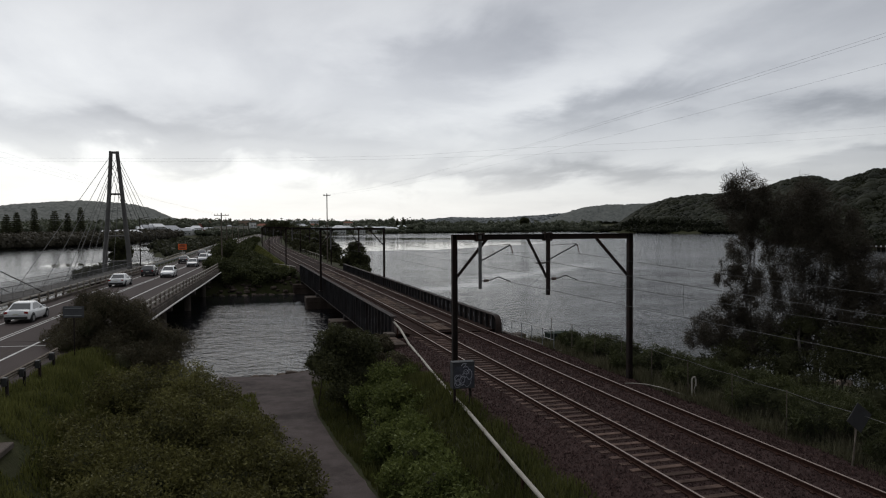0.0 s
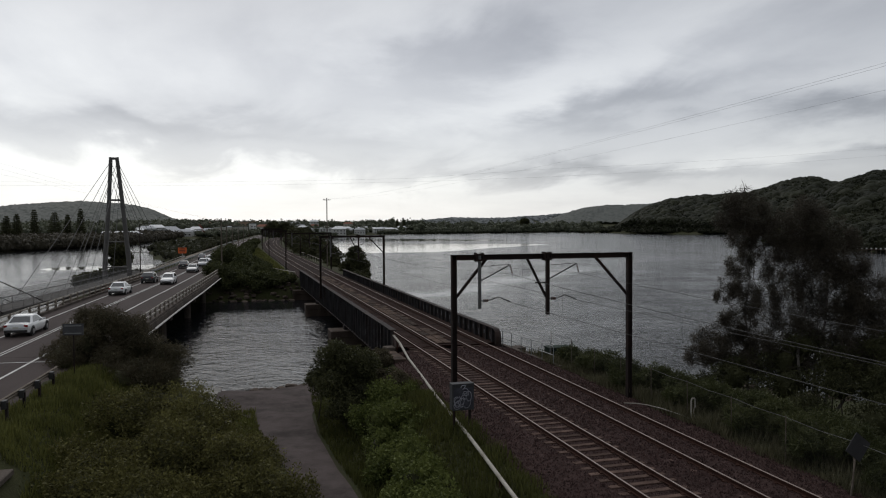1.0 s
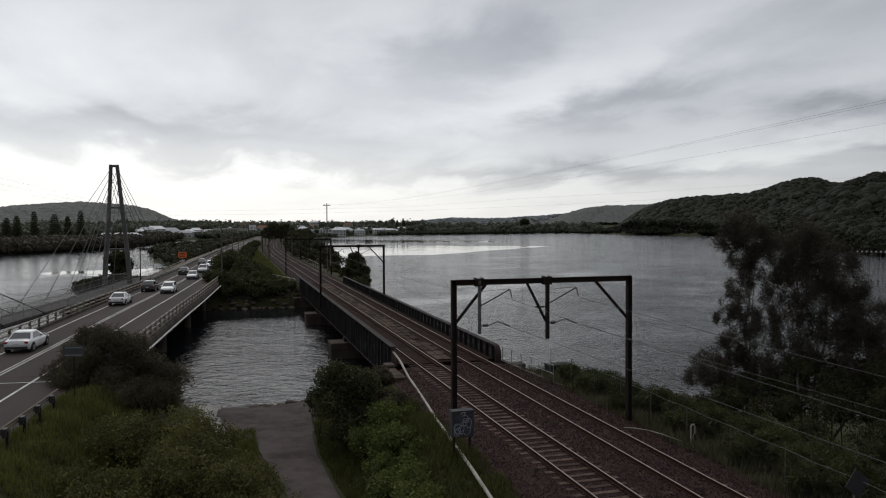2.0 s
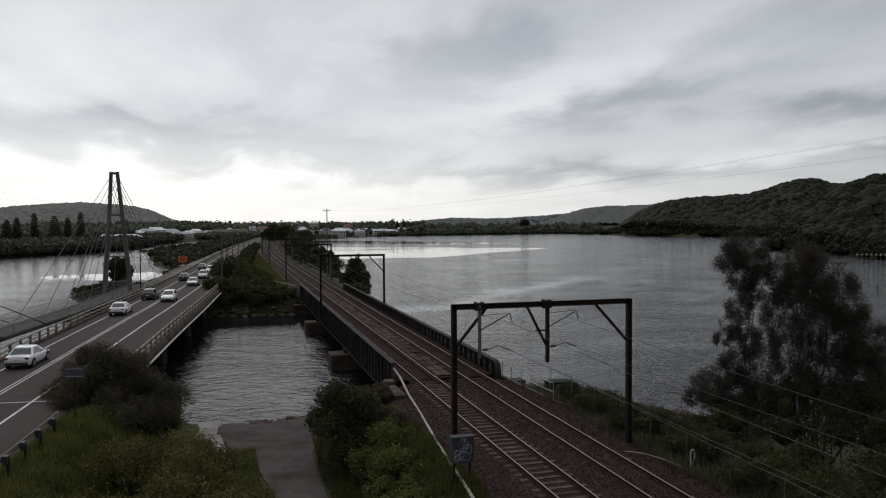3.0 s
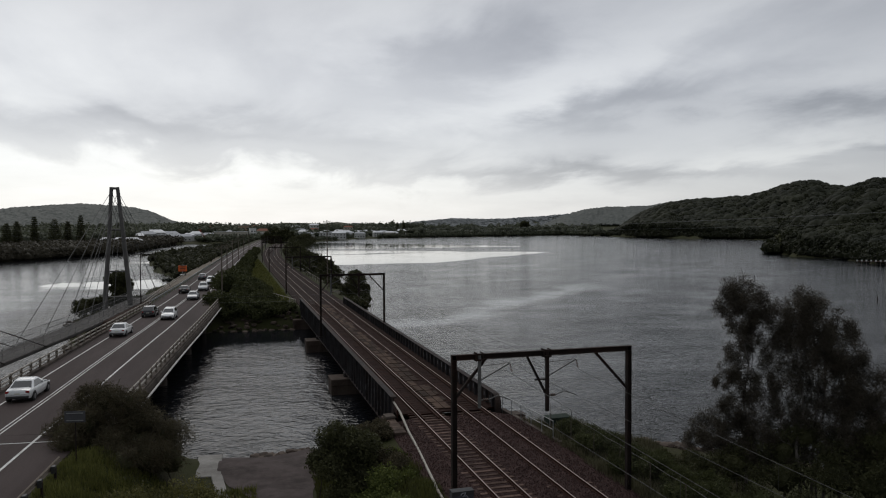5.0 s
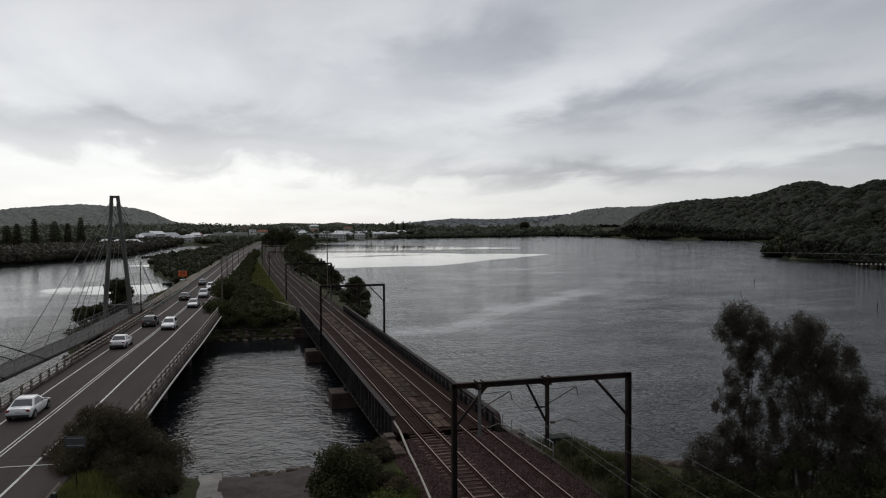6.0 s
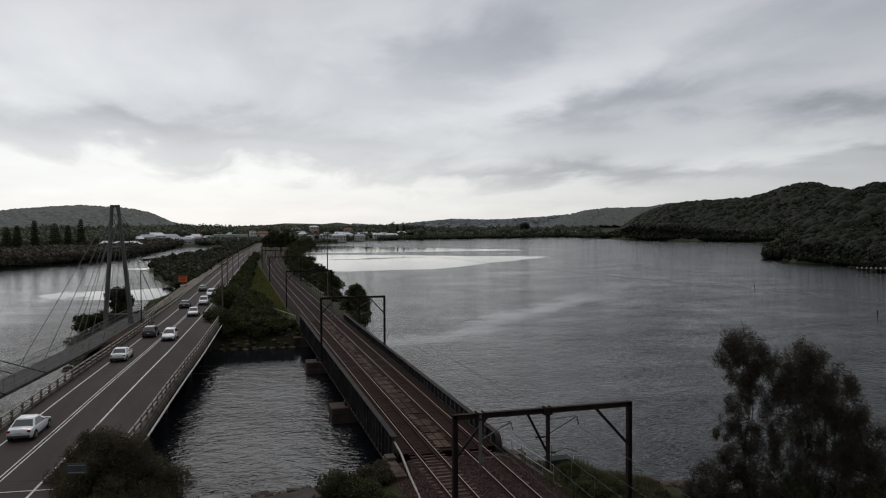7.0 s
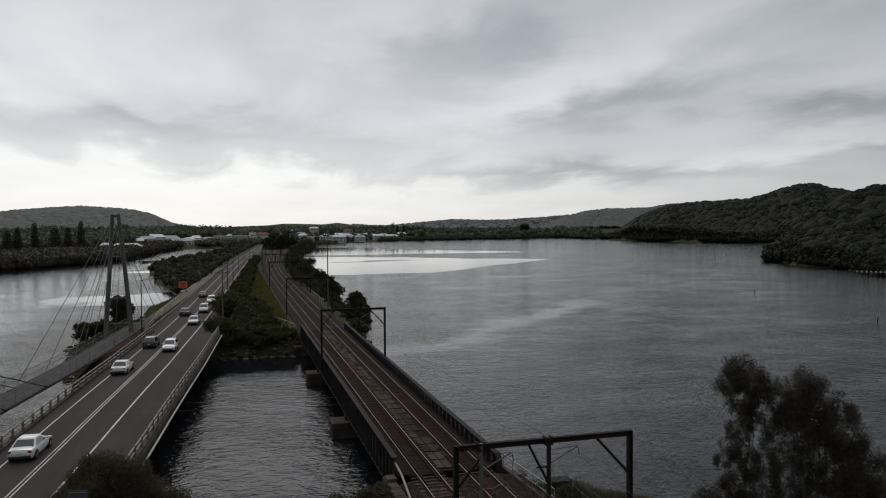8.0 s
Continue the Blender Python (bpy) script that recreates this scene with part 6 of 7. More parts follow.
P_WHITE, P_SILVER, P_DARK, P_BLUEGREY = paint("white_car_paint", (0.75, 0.76, 0.76)), paint("silver_car_paint", (0.42, 0.43, 0.45)), paint("black_car_paint", (0.025, 0.025, 0.028)), paint("grey_car_paint", (0.16, 0.17, 0.19))
M_GLASS = material("tinted_car_glass", (0.012, 0.014, 0.016), (0.02, 0.022, 0.025), 2, 0.06, 0, 0, 30, spec=0.7)
M_TYRE = material("tyre_rubber", (0.018, 0.018, 0.018), (0.03, 0.03, 0.03), 20, 0.9, 0, 0.3, 60)
M_RIM = material("alloy_rim", (0.3, 0.3, 0.31), (0.4, 0.4, 0.41), 10, 0.35, 0.8, 0.05, 60)
M_REDLAMP = material("red_tail_lamp", (0.22, 0.01, 0.01), (0.3, 0.015, 0.012), 10, 0.2, 0, 0, 60)
M_HEADLAMP = material("clear_head_lamp", (0.55, 0.56, 0.56), (0.7, 0.7, 0.7), 10, 0.15, 0, 0, 60)
M_BUMPER = material("black_trim", (0.02, 0.02, 0.02), (0.035, 0.035, 0.035), 6, 0.6, 0, 0.1, 60)
M_PLATE = material("number_plate", (0.5, 0.5, 0.44), (0.6, 0.6, 0.52), 10, 0.4, 0, 0, 60)


def loft(bm, secs):
    """Skins a row of cross sections (lists of points of equal length), closed at both ends."""
    rings = [[bm.verts.new(p) for p in s] for s in secs]
    k = len(rings[0])
    for a, b in zip(rings, rings[1:]):
        for j in range(k):
            bm.faces.new((a[j], a[(j + 1) % k], b[(j + 1) % k], b[j]))
    bm.faces.new(rings[0][::-1]), bm.faces.new(rings[-1])
    bmesh.ops.recalc_face_normals(bm, faces=bm.faces)


def panel(ob):
    """Sheet metal: soft over shallow bends, crisp at folds."""
    ob.data.set_sharp_from_angle(angle=math.radians(38))
    return ob


def car(at, heading, mat, label, style="sedan", L=4.6, W=1.8):
    """A car with its nose along +y before turning. Styles: sedan, hatch, suv, van."""
    c = thing("car" if style != "van" else "van", at, label, "car" if style != "van" else "van", "vehicles on the road")
    c.rotation_euler = (0, 0, heading)
    h = L / 2
    # lower body: y, half width, bottom, shoulder height, crown height
    if style == "van":
        rows = [(-h, 0.82, 0.45, 0.95, 1.0), (-h + 0.08, 0.93, 0.3, 1.0, 1.06), (0, 0.95, 0.26, 1.02, 1.08), (h - 0.7, 0.95, 0.26, 1.02, 1.08), (h - 0.15, 0.9, 0.3, 0.92, 0.98), (h, 0.74, 0.42, 0.7, 0.74)]
    else:
        sh = {"sedan": 0.86, "hatch": 0.9, "suv": 1.02}[style]
        tail = {"sedan": 0.92, "hatch": 0.96, "suv": 1.06}[style]
        rows = [(-h, 0.66, 0.42, 0.72, 0.78), (-h + 0.1, 0.8, 0.3, tail - 0.06, tail), (-h + 0.7, 0.88, 0.24, tail, tail + 0.05), (0, 0.9, 0.22, sh, sh + 0.05), (h - 1.3, 0.89, 0.24, sh - 0.02, sh + 0.06), (h - 0.5, 0.86, 0.26, sh - 0.12, sh - 0.05), (h - 0.1, 0.76, 0.3, 0.62, 0.68), (h, 0.6, 0.38, 0.52, 0.56)]
    k = W / 1.8
    bm = bmesh.new()
    loft(bm, [[(-w * k * 0.92, y, b), (w * k * 0.92, y, b), (w * k, y, b + 0.2), (w * k, y, s - 0.12), (w * k * 0.93, y, s), (w * k * 0.5, y, t), (-w * k * 0.5, y, t), (-w * k * 0.93, y, s), (-w * k, y, s - 0.12), (-w * k, y, b + 0.2)] for y, w, b, s, t in rows])
    body = panel(part("body", bm, mat, c, smooth=True))
    # cabin: base and roof outline along y
    if style == "van":
        yb, yt, zr, wb, wt = (-h + 0.02, h - 0.35), (-h + 0.15, h - 1.15), 2.22, 0.93, 0.84
        z0 = 1.02
    elif style == "sedan":
        yb, yt, zr, wb, wt, z0 = (-h + 0.75, h - 1.25), (-h + 1.45, h - 2.15), 1.44, 0.84, 0.62, 0.88
    elif style == "hatch":
        yb, yt, zr, wb, wt, z0 = (-h + 0.12, h - 1.05), (-h + 0.65, h - 1.95), 1.5, 0.84, 0.63, 0.92
    else:
        yb, yt, zr, wb, wt, z0 = (-h + 0.12, h - 1.2), (-h + 0.55, h - 2.0), 1.68, 0.86, 0.66, 1.02

    def ring(f, g=0.0):
        a = yb[0] + (yt[0] - yb[0]) * f - g
        b = yb[1] + (yt[1] - yb[1]) * f + g
        w = (wb + (wt - wb) * f) * k + g
        return a, b, w, z0 + (zr - 0.06 - z0) * f
    bm = bmesh.new()
    secs = []
    for f in (0, 0.5, 1.0):
        a, b, w, z = ring(f)
        secs.append([(-w, a, z), (-w * 0.94, a - 0.03, z), (w * 0.94, a - 0.03, z), (w, a, z), (w, b - 0.12, z), (w * 0.9, b, z), (-w * 0.9, b, z), (-w, b - 0.12, z)])
    a, b, w, z = ring(1.0)
    secs.append([(-w * 0.85, a + 0.12, zr), (-w * 0.8, a + 0.1, zr), (w * 0.8, a + 0.1, zr), (w * 0.85, a + 0.12, zr), (w * 0.85, b - 0.24, zr), (w * 0.75, b - 0.14, zr), (-w * 0.75, b - 0.14, zr), (-w * 0.85, b - 0.24, zr)])
    loft(bm, secs)
    panel(part("cabin", bm, mat, c, smooth=True))

    def pane(name, corners):
        bm = bmesh.new()
        v = [Vector(p) for p in corners]
        n = (v[1] - v[0]).cross(v[2] - v[0]).normalized() * 0.012
        lo, hi = [bm.verts.new(p - n) for p in v], [bm.verts.new(p + n) for p in v]
        bm.faces.new(hi), bm.faces.new(lo[::-1])
        for i in range(4):
            bm.faces.new((lo[i], lo[(i + 1) % 4], hi[(i + 1) % 4], hi[i]))
        bmesh.ops.recalc_face_normals(bm, faces=bm.faces)
        part(name, bm, M_GLASS, c, "dark tinted glass")
    lo, hi = ring(0.1), ring(0.9)
    pane("windscreen", [(-lo[2] * 0.86, lo[1], lo[3]), (lo[2] * 0.86, lo[1], lo[3]), (hi[2] * 0.86, hi[1], hi[3]), (-hi[2] * 0.86, hi[1], hi[3])])
    pane("rear_window", [(-lo[2] * 0.86, lo[0] - 0.03, lo[3]), (lo[2] * 0.86, lo[0] - 0.03, lo[3]), (hi[2] * 0.86, hi[0] - 0.03, hi[3]), (-hi[2] * 0.86, hi[0] - 0.03, hi[3])])
    n = 3 if style == "van" else 2
    for s in (-1, 1):
        for i in range(n):
            def at_y(r, f):
                return r[0] + 0.18 + (r[1] - 0.34 - r[0] - 0.18) * f
            f0, f1 = i / n + 0.008, (i + 1) / n - 0.008
            pane("side_window", [(s * lo[2], at_y(lo, f0), lo[3]), (s * lo[2], at_y(lo, f1), lo[3]), (s * hi[2], at_y(hi, f1), hi[3]), (s * hi[2], at_y(hi, f0), hi[3])])
        bm = bmesh.new()
        box(bm, (s * (lo[2] + 0.12), lo[1] - 0.35, lo[3] + 0.05), (0.2, 0.1, 0.14), None, 0.02)
        part("wing_mirror", bm, mat, c)
        for y in (-h + 0.85, h - 0.88):
            bm = bmesh.new()
            rod(bm, (s * 0.7 * k, y, 0.34), (s * 0.905 * k, y, 0.34), 0.385, 20)
            part("wheel_arch", bm, M_BUMPER, c)
            bm = bmesh.new()
            rod(bm, (s * 0.68 * k, y, 0.31), (s * 0.915 * k, y, 0.31), 0.31, 18)
            wl = part("wheel", bm, M_TYRE, c)
            bm = bmesh.new()
            rod(bm, (s * 0.88 * k, y, 0.31), (s * 0.925 * k, y, 0.31), 0.2, 14)
            part("rim", bm, M_RIM, wl)
        bm = bmesh.new()
        box(bm, (s * 0.62 * k, h - 0.16, 0.62 if style != "van" else 0.8), (0.34, 0.2, 0.14), None, 0.03)
        part("headlight", bm, M_HEADLAMP, c)
        bm = bmesh.new()
        box(bm, (s * 0.66 * k, -h + 0.06, 0.78 if style != "van" else 0.85), (0.24, 0.12, 0.16 if style != "van" else 0.34), None, 0.02)
        part("tail_light", bm, M_REDLAMP, c)
    for y, z, w in ((-h + 0.02, 0.42, 1.5), (h - 0.04, 0.36, 1.3)):
        bm = bmesh.new()
        box(bm, (0, y, z), (w * k, 0.14, 0.18), None, 0.04)
        part("bumper", bm, M_BUMPER, c)
    bm = bmesh.new()
    box(bm, (0, -h - 0.005 if style != "van" else -h - 0.04, 0.66), (0.37, 0.02, 0.12))
    part("number_plate", bm, M_PLATE, c)
    return c


def on_road(y, off, away=True):
    p = road_at(y, off, 0.03)
    turn = math.atan2(-(lerp_rows(y + 2, ROAD_X) - lerp_rows(y - 2, ROAD_X)), 4)
    return p, turn + (0 if away else math.pi)


for y, off, away, mat, style, L, W, label in (
    (61.0, -1.7, True, P_WHITE, "sedan", 4.75, 1.82, "white sedan driving away on the road bridge"),
    (92.0, -1.8, True, P_WHITE, "sedan", 4.6, 1.82, "white coupe driving away on the road bridge"),
    (107.0, 1.3, False, P_WHITE, "hatch", 4.3, 1.76, "white hatchback coming over the road bridge"),
    (111.0, -1.8, True, P_DARK, "hatch", 4.4, 1.8, "black hatchback driving away on the road bridge"),
    (135.5, 1.25, False, P_SILVER, "sedan", 4.6, 1.8, "silver sedan coming along the causeway road"),
    (150.0, -1.8, True, P_DARK, "sedan", 4.7, 1.82, "dark sedan driving away along the causeway road"),
    (154.5, 1.25, False, P_SILVER, "suv", 4.5, 1.82, "silver wagon coming along the causeway road"),
    (172.5, 1.3, False, P_WHITE, "suv", 4.5, 1.82, "white car coming along the causeway road"),
    (188.0, -1.8, True, P_BLUEGREY, "sedan", 4.6, 1.8, "grey sedan far along the causeway road"),
):
    p, turn = on_road(y, off, away)
    car(p, turn, mat, label, style, L, W)


# ---- roadside ----
def guard_rail():
    g = thing("guard_rail", road_at(34, 5.9), "steel guard rail with dark offset blocks beside the road", "guard rail")
    o = Vector(g.location)
    pts = [Vector(road_at(y, 5.75, 0.62)) for y in np.linspace(16, 42.5, 12)]
    bm = bmesh.new()
    sweep(bm, [tuple(p - o) for p in pts], [(-0.02, -0.16), (0.03, -0.12), (-0.02, -0.05), (0.03, 0.0), (-0.02, 0.05), (0.03, 0.12), (-0.02, 0.16), (-0.045, 0.16), (0.0, 0.12), (-0.045, 0.05), (0.0, 0.0), (-0.045, -0.05), (0.0, -0.12), (-0.045, -0.16)])
    part("rail_beam", bm, M_RAILPOST, g)
    for y in np.arange(17, 42.5, 2.0):
        p = Vector(road_at(y, 5.98, 0)) - o
        bm = bmesh.new()
        box(bm, (p.x, p.y, p.z - 0.1), (0.1, 0.16, 1.5))
        ps = part("post", bm, M_STEEL, g)
        bm = bmesh.new()
        box(bm, (p.x - 0.08, p.y, p.z + 0.58), (0.2, 0.34, 0.36), None, 0.02)
        part("offset_block", bm, M_BUMPER, ps, "black plastic offset block")


guard_rail()


def road_sign(at, w, h, zc, label, mat, tilt=0.0, post_h=None):
    s = thing("road_sign", at, label, "road sign")
    bm = bmesh.new()
    rod(bm, (0, 0.05, -0.3), (0, 0.05, zc + h / 2 - 0.05), 0.035, 10)
    part("post", bm, M_STEEL, s)
    bm = bmesh.new()
    box(bm, (0, 0, zc), (w, 0.02, h), None, 0.004)
    part("panel", bm, mat, s, "dull grey back of the sign panel")
    bm = bmesh.new()
    for d in (-0.2, 0.2):
        box(bm, (0, -0.025, zc + d), (w * 0.8, 0.03, 0.04))
    part("stiffening_rail", bm, M_GALV, s)
    s.rotation_euler = (0, 0, math.radians(tilt))
    return s


M_SIGNBACK = material("dull_aluminium", (0.055, 0.056, 0.062), (0.085, 0.087, 0.093), 3, 0.6, 0.2, 0.05, 40)
road_sign((-20.55, 43.6, 0.25), 1.1, 0.62, 2.6, "grey back of a road sign on a post", M_SIGNBACK, -12)

# orange message board by the causeway
M_ORANGE = material("orange_board", (0.75, 0.12, 0.02), (0.85, 0.17, 0.03), 3, 0.5, 0, 0.05, 40)
vms = thing("message_sign_trailer", (-25.0, 205, 0.1), "orange electronic message board on a trailer beside the road", "road sign")
for nm, c, s, mt in (("board", (0, 0, 2.0), (2.1, 0.18, 1.5), M_ORANGE), ("mast", (0, 0.1, 0.8), (0.18, 0.18, 1.3), M_GALV), ("trailer", (0, 0, 0.35), (1.3, 2.0, 0.2), M_GALV), ("solar_panel", (0, 0, 2.85), (1.1, 0.9, 0.06), M_BUMPER)):
    bm = bmesh.new()
    box(bm, c, s, None, 0.02)
    part(nm, bm, mt, vms)
for z in (2.4, 2.0, 1.6):
    bm = bmesh.new()
    box(bm, (0, -0.1, z), (1.5, 0.02, 0.16))
    part("text_bar", bm, M_BUMPER, vms)
for s in (-1, 1):
    bm = bmesh.new()
    rod(bm, (s * 0.7, 0, 0.3), (s * 0.85, 0, 0.3), 0.3, 14)
    part("wheel", bm, M_TYRE, vms)


def power_pole(at, h, label, arm=2.2, arms=1, mat=None, turn=0.0, r=0.14):
    p = thing("power_pole", at, label, "power pole", "poles along the causeway")
    bm = bmesh.new()
    rod(bm, (0, 0, -0.5), (0, 0, h), r, 10, r * 0.7)
    part("pole", bm, mat or M_WOODPOLE, p)
    for i in range(arms):
        bm = bmesh.new()
        box(bm, (0, -0.12, h - 0.45 - 0.8 * i), (arm, 0.1, 0.12))
        ca = part("cross_arm", bm, M_WOODPOLE, p)
        for x in (-0.46, -0.28, 0.28, 0.46):
            bm = bmesh.new()
            rod(bm, (x * arm, -0.12, h - 0.39 - 0.8 * i), (x * arm, -0.12, h - 0.2 - 0.8 * i), 0.045, 8)
            part("insulator", bm, M_INSUL, ca)
    p.rotation_euler = (0, 0, math.radians(turn))
    return p


power_pole((7.4, 159.6, -0.8), 15.2, "tall timber power pole on the lake side of the railway", 1.6, 1, None, -20)
for k, (x, y, z, h) in enumerate([(-14.1, 134.5, 0.2, 10.2), (-13.6, 186, 0, 9.6), (-12.3, 236, 0, 9.6), (-10.2, 286, 0, 9.6), (-7.6, 338, 0, 9.6), (-4.2, 392, 0, 9.6)]):
    power_pole((x, y, z - 0.6), h, "timber power pole between causeway road and railway", 2.6, 1 if k else 1, None, 20)


def street_lamp(at, h, label):
    s = thing("street_lamp", at, label, "street lamp")
    bm = bmesh.new()
    rod(bm, (0, 0, -0.5), (0, 0, h), 0.1, 10, 0.06)
    part("post", bm, M_STEEL, s)
    bm = bmesh.new()
    rod(bm, (0, 0, h - 0.1), (1.4, 0.2, h + 0.25), 0.04, 8)
    part("arm", bm, M_STEEL, s)
    bm = bmesh.new()
    box(bm, (1.6, 0.22, h + 0.26), (0.6, 0.2, 0.1), None, 0.03)
    part("lamp_head", bm, M_GALV, s)


street_lamp((-26.7, 128.5, 0.2), 8.6, "dark slim lamp post beside the footbridge landing")

# causeway fences: pale rail across the scrub at the bridge end, timber rail by the footbridge landing
def post_rail(name, pts, label, h, step, mat, r=0.04, rails=(1.0, 0.5)):
    f = thing(name, pts[0], label, "fence")
    o = Vector(pts[0])
    for k in rails:
        bm = bmesh.new()
        chain(bm, [tuple(Vector(p) - o + Vector((0, 0, h * k))) for p in pts], r, 6)
        part("rail", bm, mat, f)
    for a, b in zip(pts, pts[1:]):
        a, b = Vector(a), Vector(b)
        n = max(1, round((b - a).length / step))
        for i in range(n + 1):
            q = a.lerp(b, i / n) - o
            bm = bmesh.new()
            rod(bm, q - Vector((0, 0, 0.3)), q + Vector((0, 0, h)), r * 1.1, 6)
            part("post", bm, mat, f)
    return f


post_rail("fence", [(-1.9, 129.5, -0.6), (-4.2, 139.5, -0.6), (-6.8, 150.4, -0.6)], "pale pipe fence at the end of the railway bridge", 1.0, 3.6, M_PIPE, 0.055, (1.0,))
post_rail("fence", [(-26.2, 128, 0.2), (-26.0, 150, 0.1), (-25.4, 178, 0.0), (-24.4, 205, 0.0)], "pale timber fence along the causeway footpath", 0.9, 2.6, M_PIPE, 0.05)
post_rail("fence", [(7.4, 168, -0.4), (7.5, 200, -0.4), (7.4, 232, -0.4)], "pale pipe fence beside the far railway track", 1.0, 4.0, M_PIPE, 0.045, (1.0,))
for s, y0, y1 in ((-4.6, 127, 420), (5.0, 127, 300)):
    g = thing("guard_rail", road_at(y0, s), "galvanised guard rail along the causeway road", "guard rail")
    o = Vector(g.location)
    bm = bmesh.new()
    sweep(bm, [tuple(Vector(road_at(y, s, 0.6)) - o) for y in np.linspace(y0, y1, 40)], [(-0.03, -0.15), (0.03, -0.15), (0.03, 0.15), (-0.03, 0.15)])
    part("rail_beam", bm, M_GALV, g)
    bm = bmesh.new()
    for y in np.arange(y0 + 1, y1, 4):
        p = Vector(road_at(y, s * 1.02, 0)) - o
        box(bm, (p.x, p.y, p.z + 0.2), (0.12, 0.12, 0.8))
    q = part("posts", bm, M_GALV, g)
    q["kind"] = "stuff"

# ---- railway side ----
pipe = thing("pipe_rail", (-2.4, 34, -1.4), "weathered pale pipe handrail on short posts beside the track", "handrail")
PR = [(-1.35, 50.9, 0.62), (-1.3, 49.0, 0.35), (-1.4, 46.0, -0.2), (-1.55, 43.0, -0.38), (-2.25, 36.0, -0.4), (-2.85, 28.8, -0.4), (-3.5, 22.5, -0.4), (-4.2, 15.0, -0.42)]
bm = bmesh.new()
chain(bm, [(x + 2.4, y - 34, z + 1.4) for x, y, z in PR], 0.075, 10)
part("pipe", bm, M_PIPE, pipe)
for y in np.arange(16, 50, 2.6):
    x, z = np.interp(y, [p[1] for p in PR[::-1]], [p[0] for p in PR[::-1]]), np.interp(y, [p[1] for p in PR[::-1]], [p[2] for p in PR[::-1]])
    bm = bmesh.new()
    box(bm, (x + 2.4, y - 34, z + 1.4 - 0.55), (0.09, 0.09, 1.2))
    part("post", bm, M_RAIL, pipe)

M_DARKBOX = material("dull_cabinet_paint", (0.024, 0.025, 0.027), (0.042, 0.043, 0.046), 3, 0.75, 0.0, 0.05, 40)
cab = thing("equipment_cabinet", (-2.6, 30.7, -0.5), "grey steel trackside cabinet covered in graffiti", "cabinet")
bm = bmesh.new()
box(bm, (0, 0, 1.36), (1.0, 0.42, 1.14), None, 0.015)
part("body", bm, M_DARKBOX, cab)
bm = bmesh.new()
box(bm, (0, 0, 1.945), (1.02, 0.44, 0.03), None, 0.008)
part("roof", bm, M_DARKBOX, cab)
for x in (-0.36, 0.36):
    bm = bmesh.new()
    box(bm, (x, 0, 0.35), (0.09, 0.09, 0.95))
    part("leg", bm, M_STEEL, cab)
rng = random.Random(3)
bm = bmesh.new()
box(bm, (0.0, -0.2125, 1.32), (0.88, 0.004, 0.9))
part("graffiti_fill", bm, material("lilac_grey_spray_paint", (0.022, 0.023, 0.032), (0.055, 0.057, 0.073), 5, 0.7, 0, 0.1, 30, (0.02, 0.02, 0.028), 0.8), cab, "smeared lilac-grey paint")
bm = bmesh.new()
for i in range(14):
    p = Vector((rng.uniform(-0.4, 0.3), -0.218, rng.uniform(0.95, 1.75)))
    a = rng.uniform(0, 6.3)
    pts = [tuple(p)]
    for _ in range(rng.randint(4, 8)):
        a += rng.uniform(0.3, 1.1)
        p = p + Vector((0.1 * math.cos(a), 0, 0.12 * math.sin(a)))
        p.x, p.z = min(max(p.x, -0.45), 0.45), min(max(p.z, 0.86), 1.88)
        pts.append(tuple(p))
    chain(bm, pts, rng.uniform(0.008, 0.02), 4)
part("graffiti", bm, material("pale_spray_paint", (0.22, 0.225, 0.26), (0.32, 0.325, 0.36), 9, 0.7, 0, 0.1, 30, (0.1, 0.1, 0.12), 0.6), cab, "pale spray-painted bubble scrawl")

post_rail("handrail", [(6.62, 50.2, -0.4), (7.2, 42.6, -0.4)], "galvanised pipe handrail at the end of the girder", 1.1, 1.5, M_GALV, 0.022)
bm = bmesh.new()
bar(bm, (6.75, 50.6, -0.75), (7.35, 41.8, -0.8), 0.3, 0.8)
tagged(part("retaining_kerb", bm, M_CONC), "stained concrete kerb holding the ballast above the lake", "kerb", kind="structure")
M_GREENBOX = material("dark_green_paint", (0.018, 0.028, 0.021), (0.03, 0.041, 0.033), 3, 0.85, 0, 0.05, 40)
gb = thing("equipment_cabinet", (8.9, 45.6, -1.75), "dark green steel cabinet on the lake bank", "cabinet")
for nm, c, s in (("body", (0, 0, 1.35), (1.6, 0.9, 1.0)), ("lid", (0, 0, 1.88), (1.7, 1.0, 0.06)), ("base", (0, 0, 0.5), (1.4, 0.7, 0.9))):
    bm = bmesh.new()
    box(bm, c, s, None, 0.02)
    part(nm, bm, M_GREENBOX if nm != "base" else M_CONC, gb)
for x in (-0.8, 0.8):
    bm = bmesh.new()
    rod(bm, (x, -0.5, 0), (x, -0.5, 2.3), 0.03, 8)
    part("post", bm, M_GALV, gb)


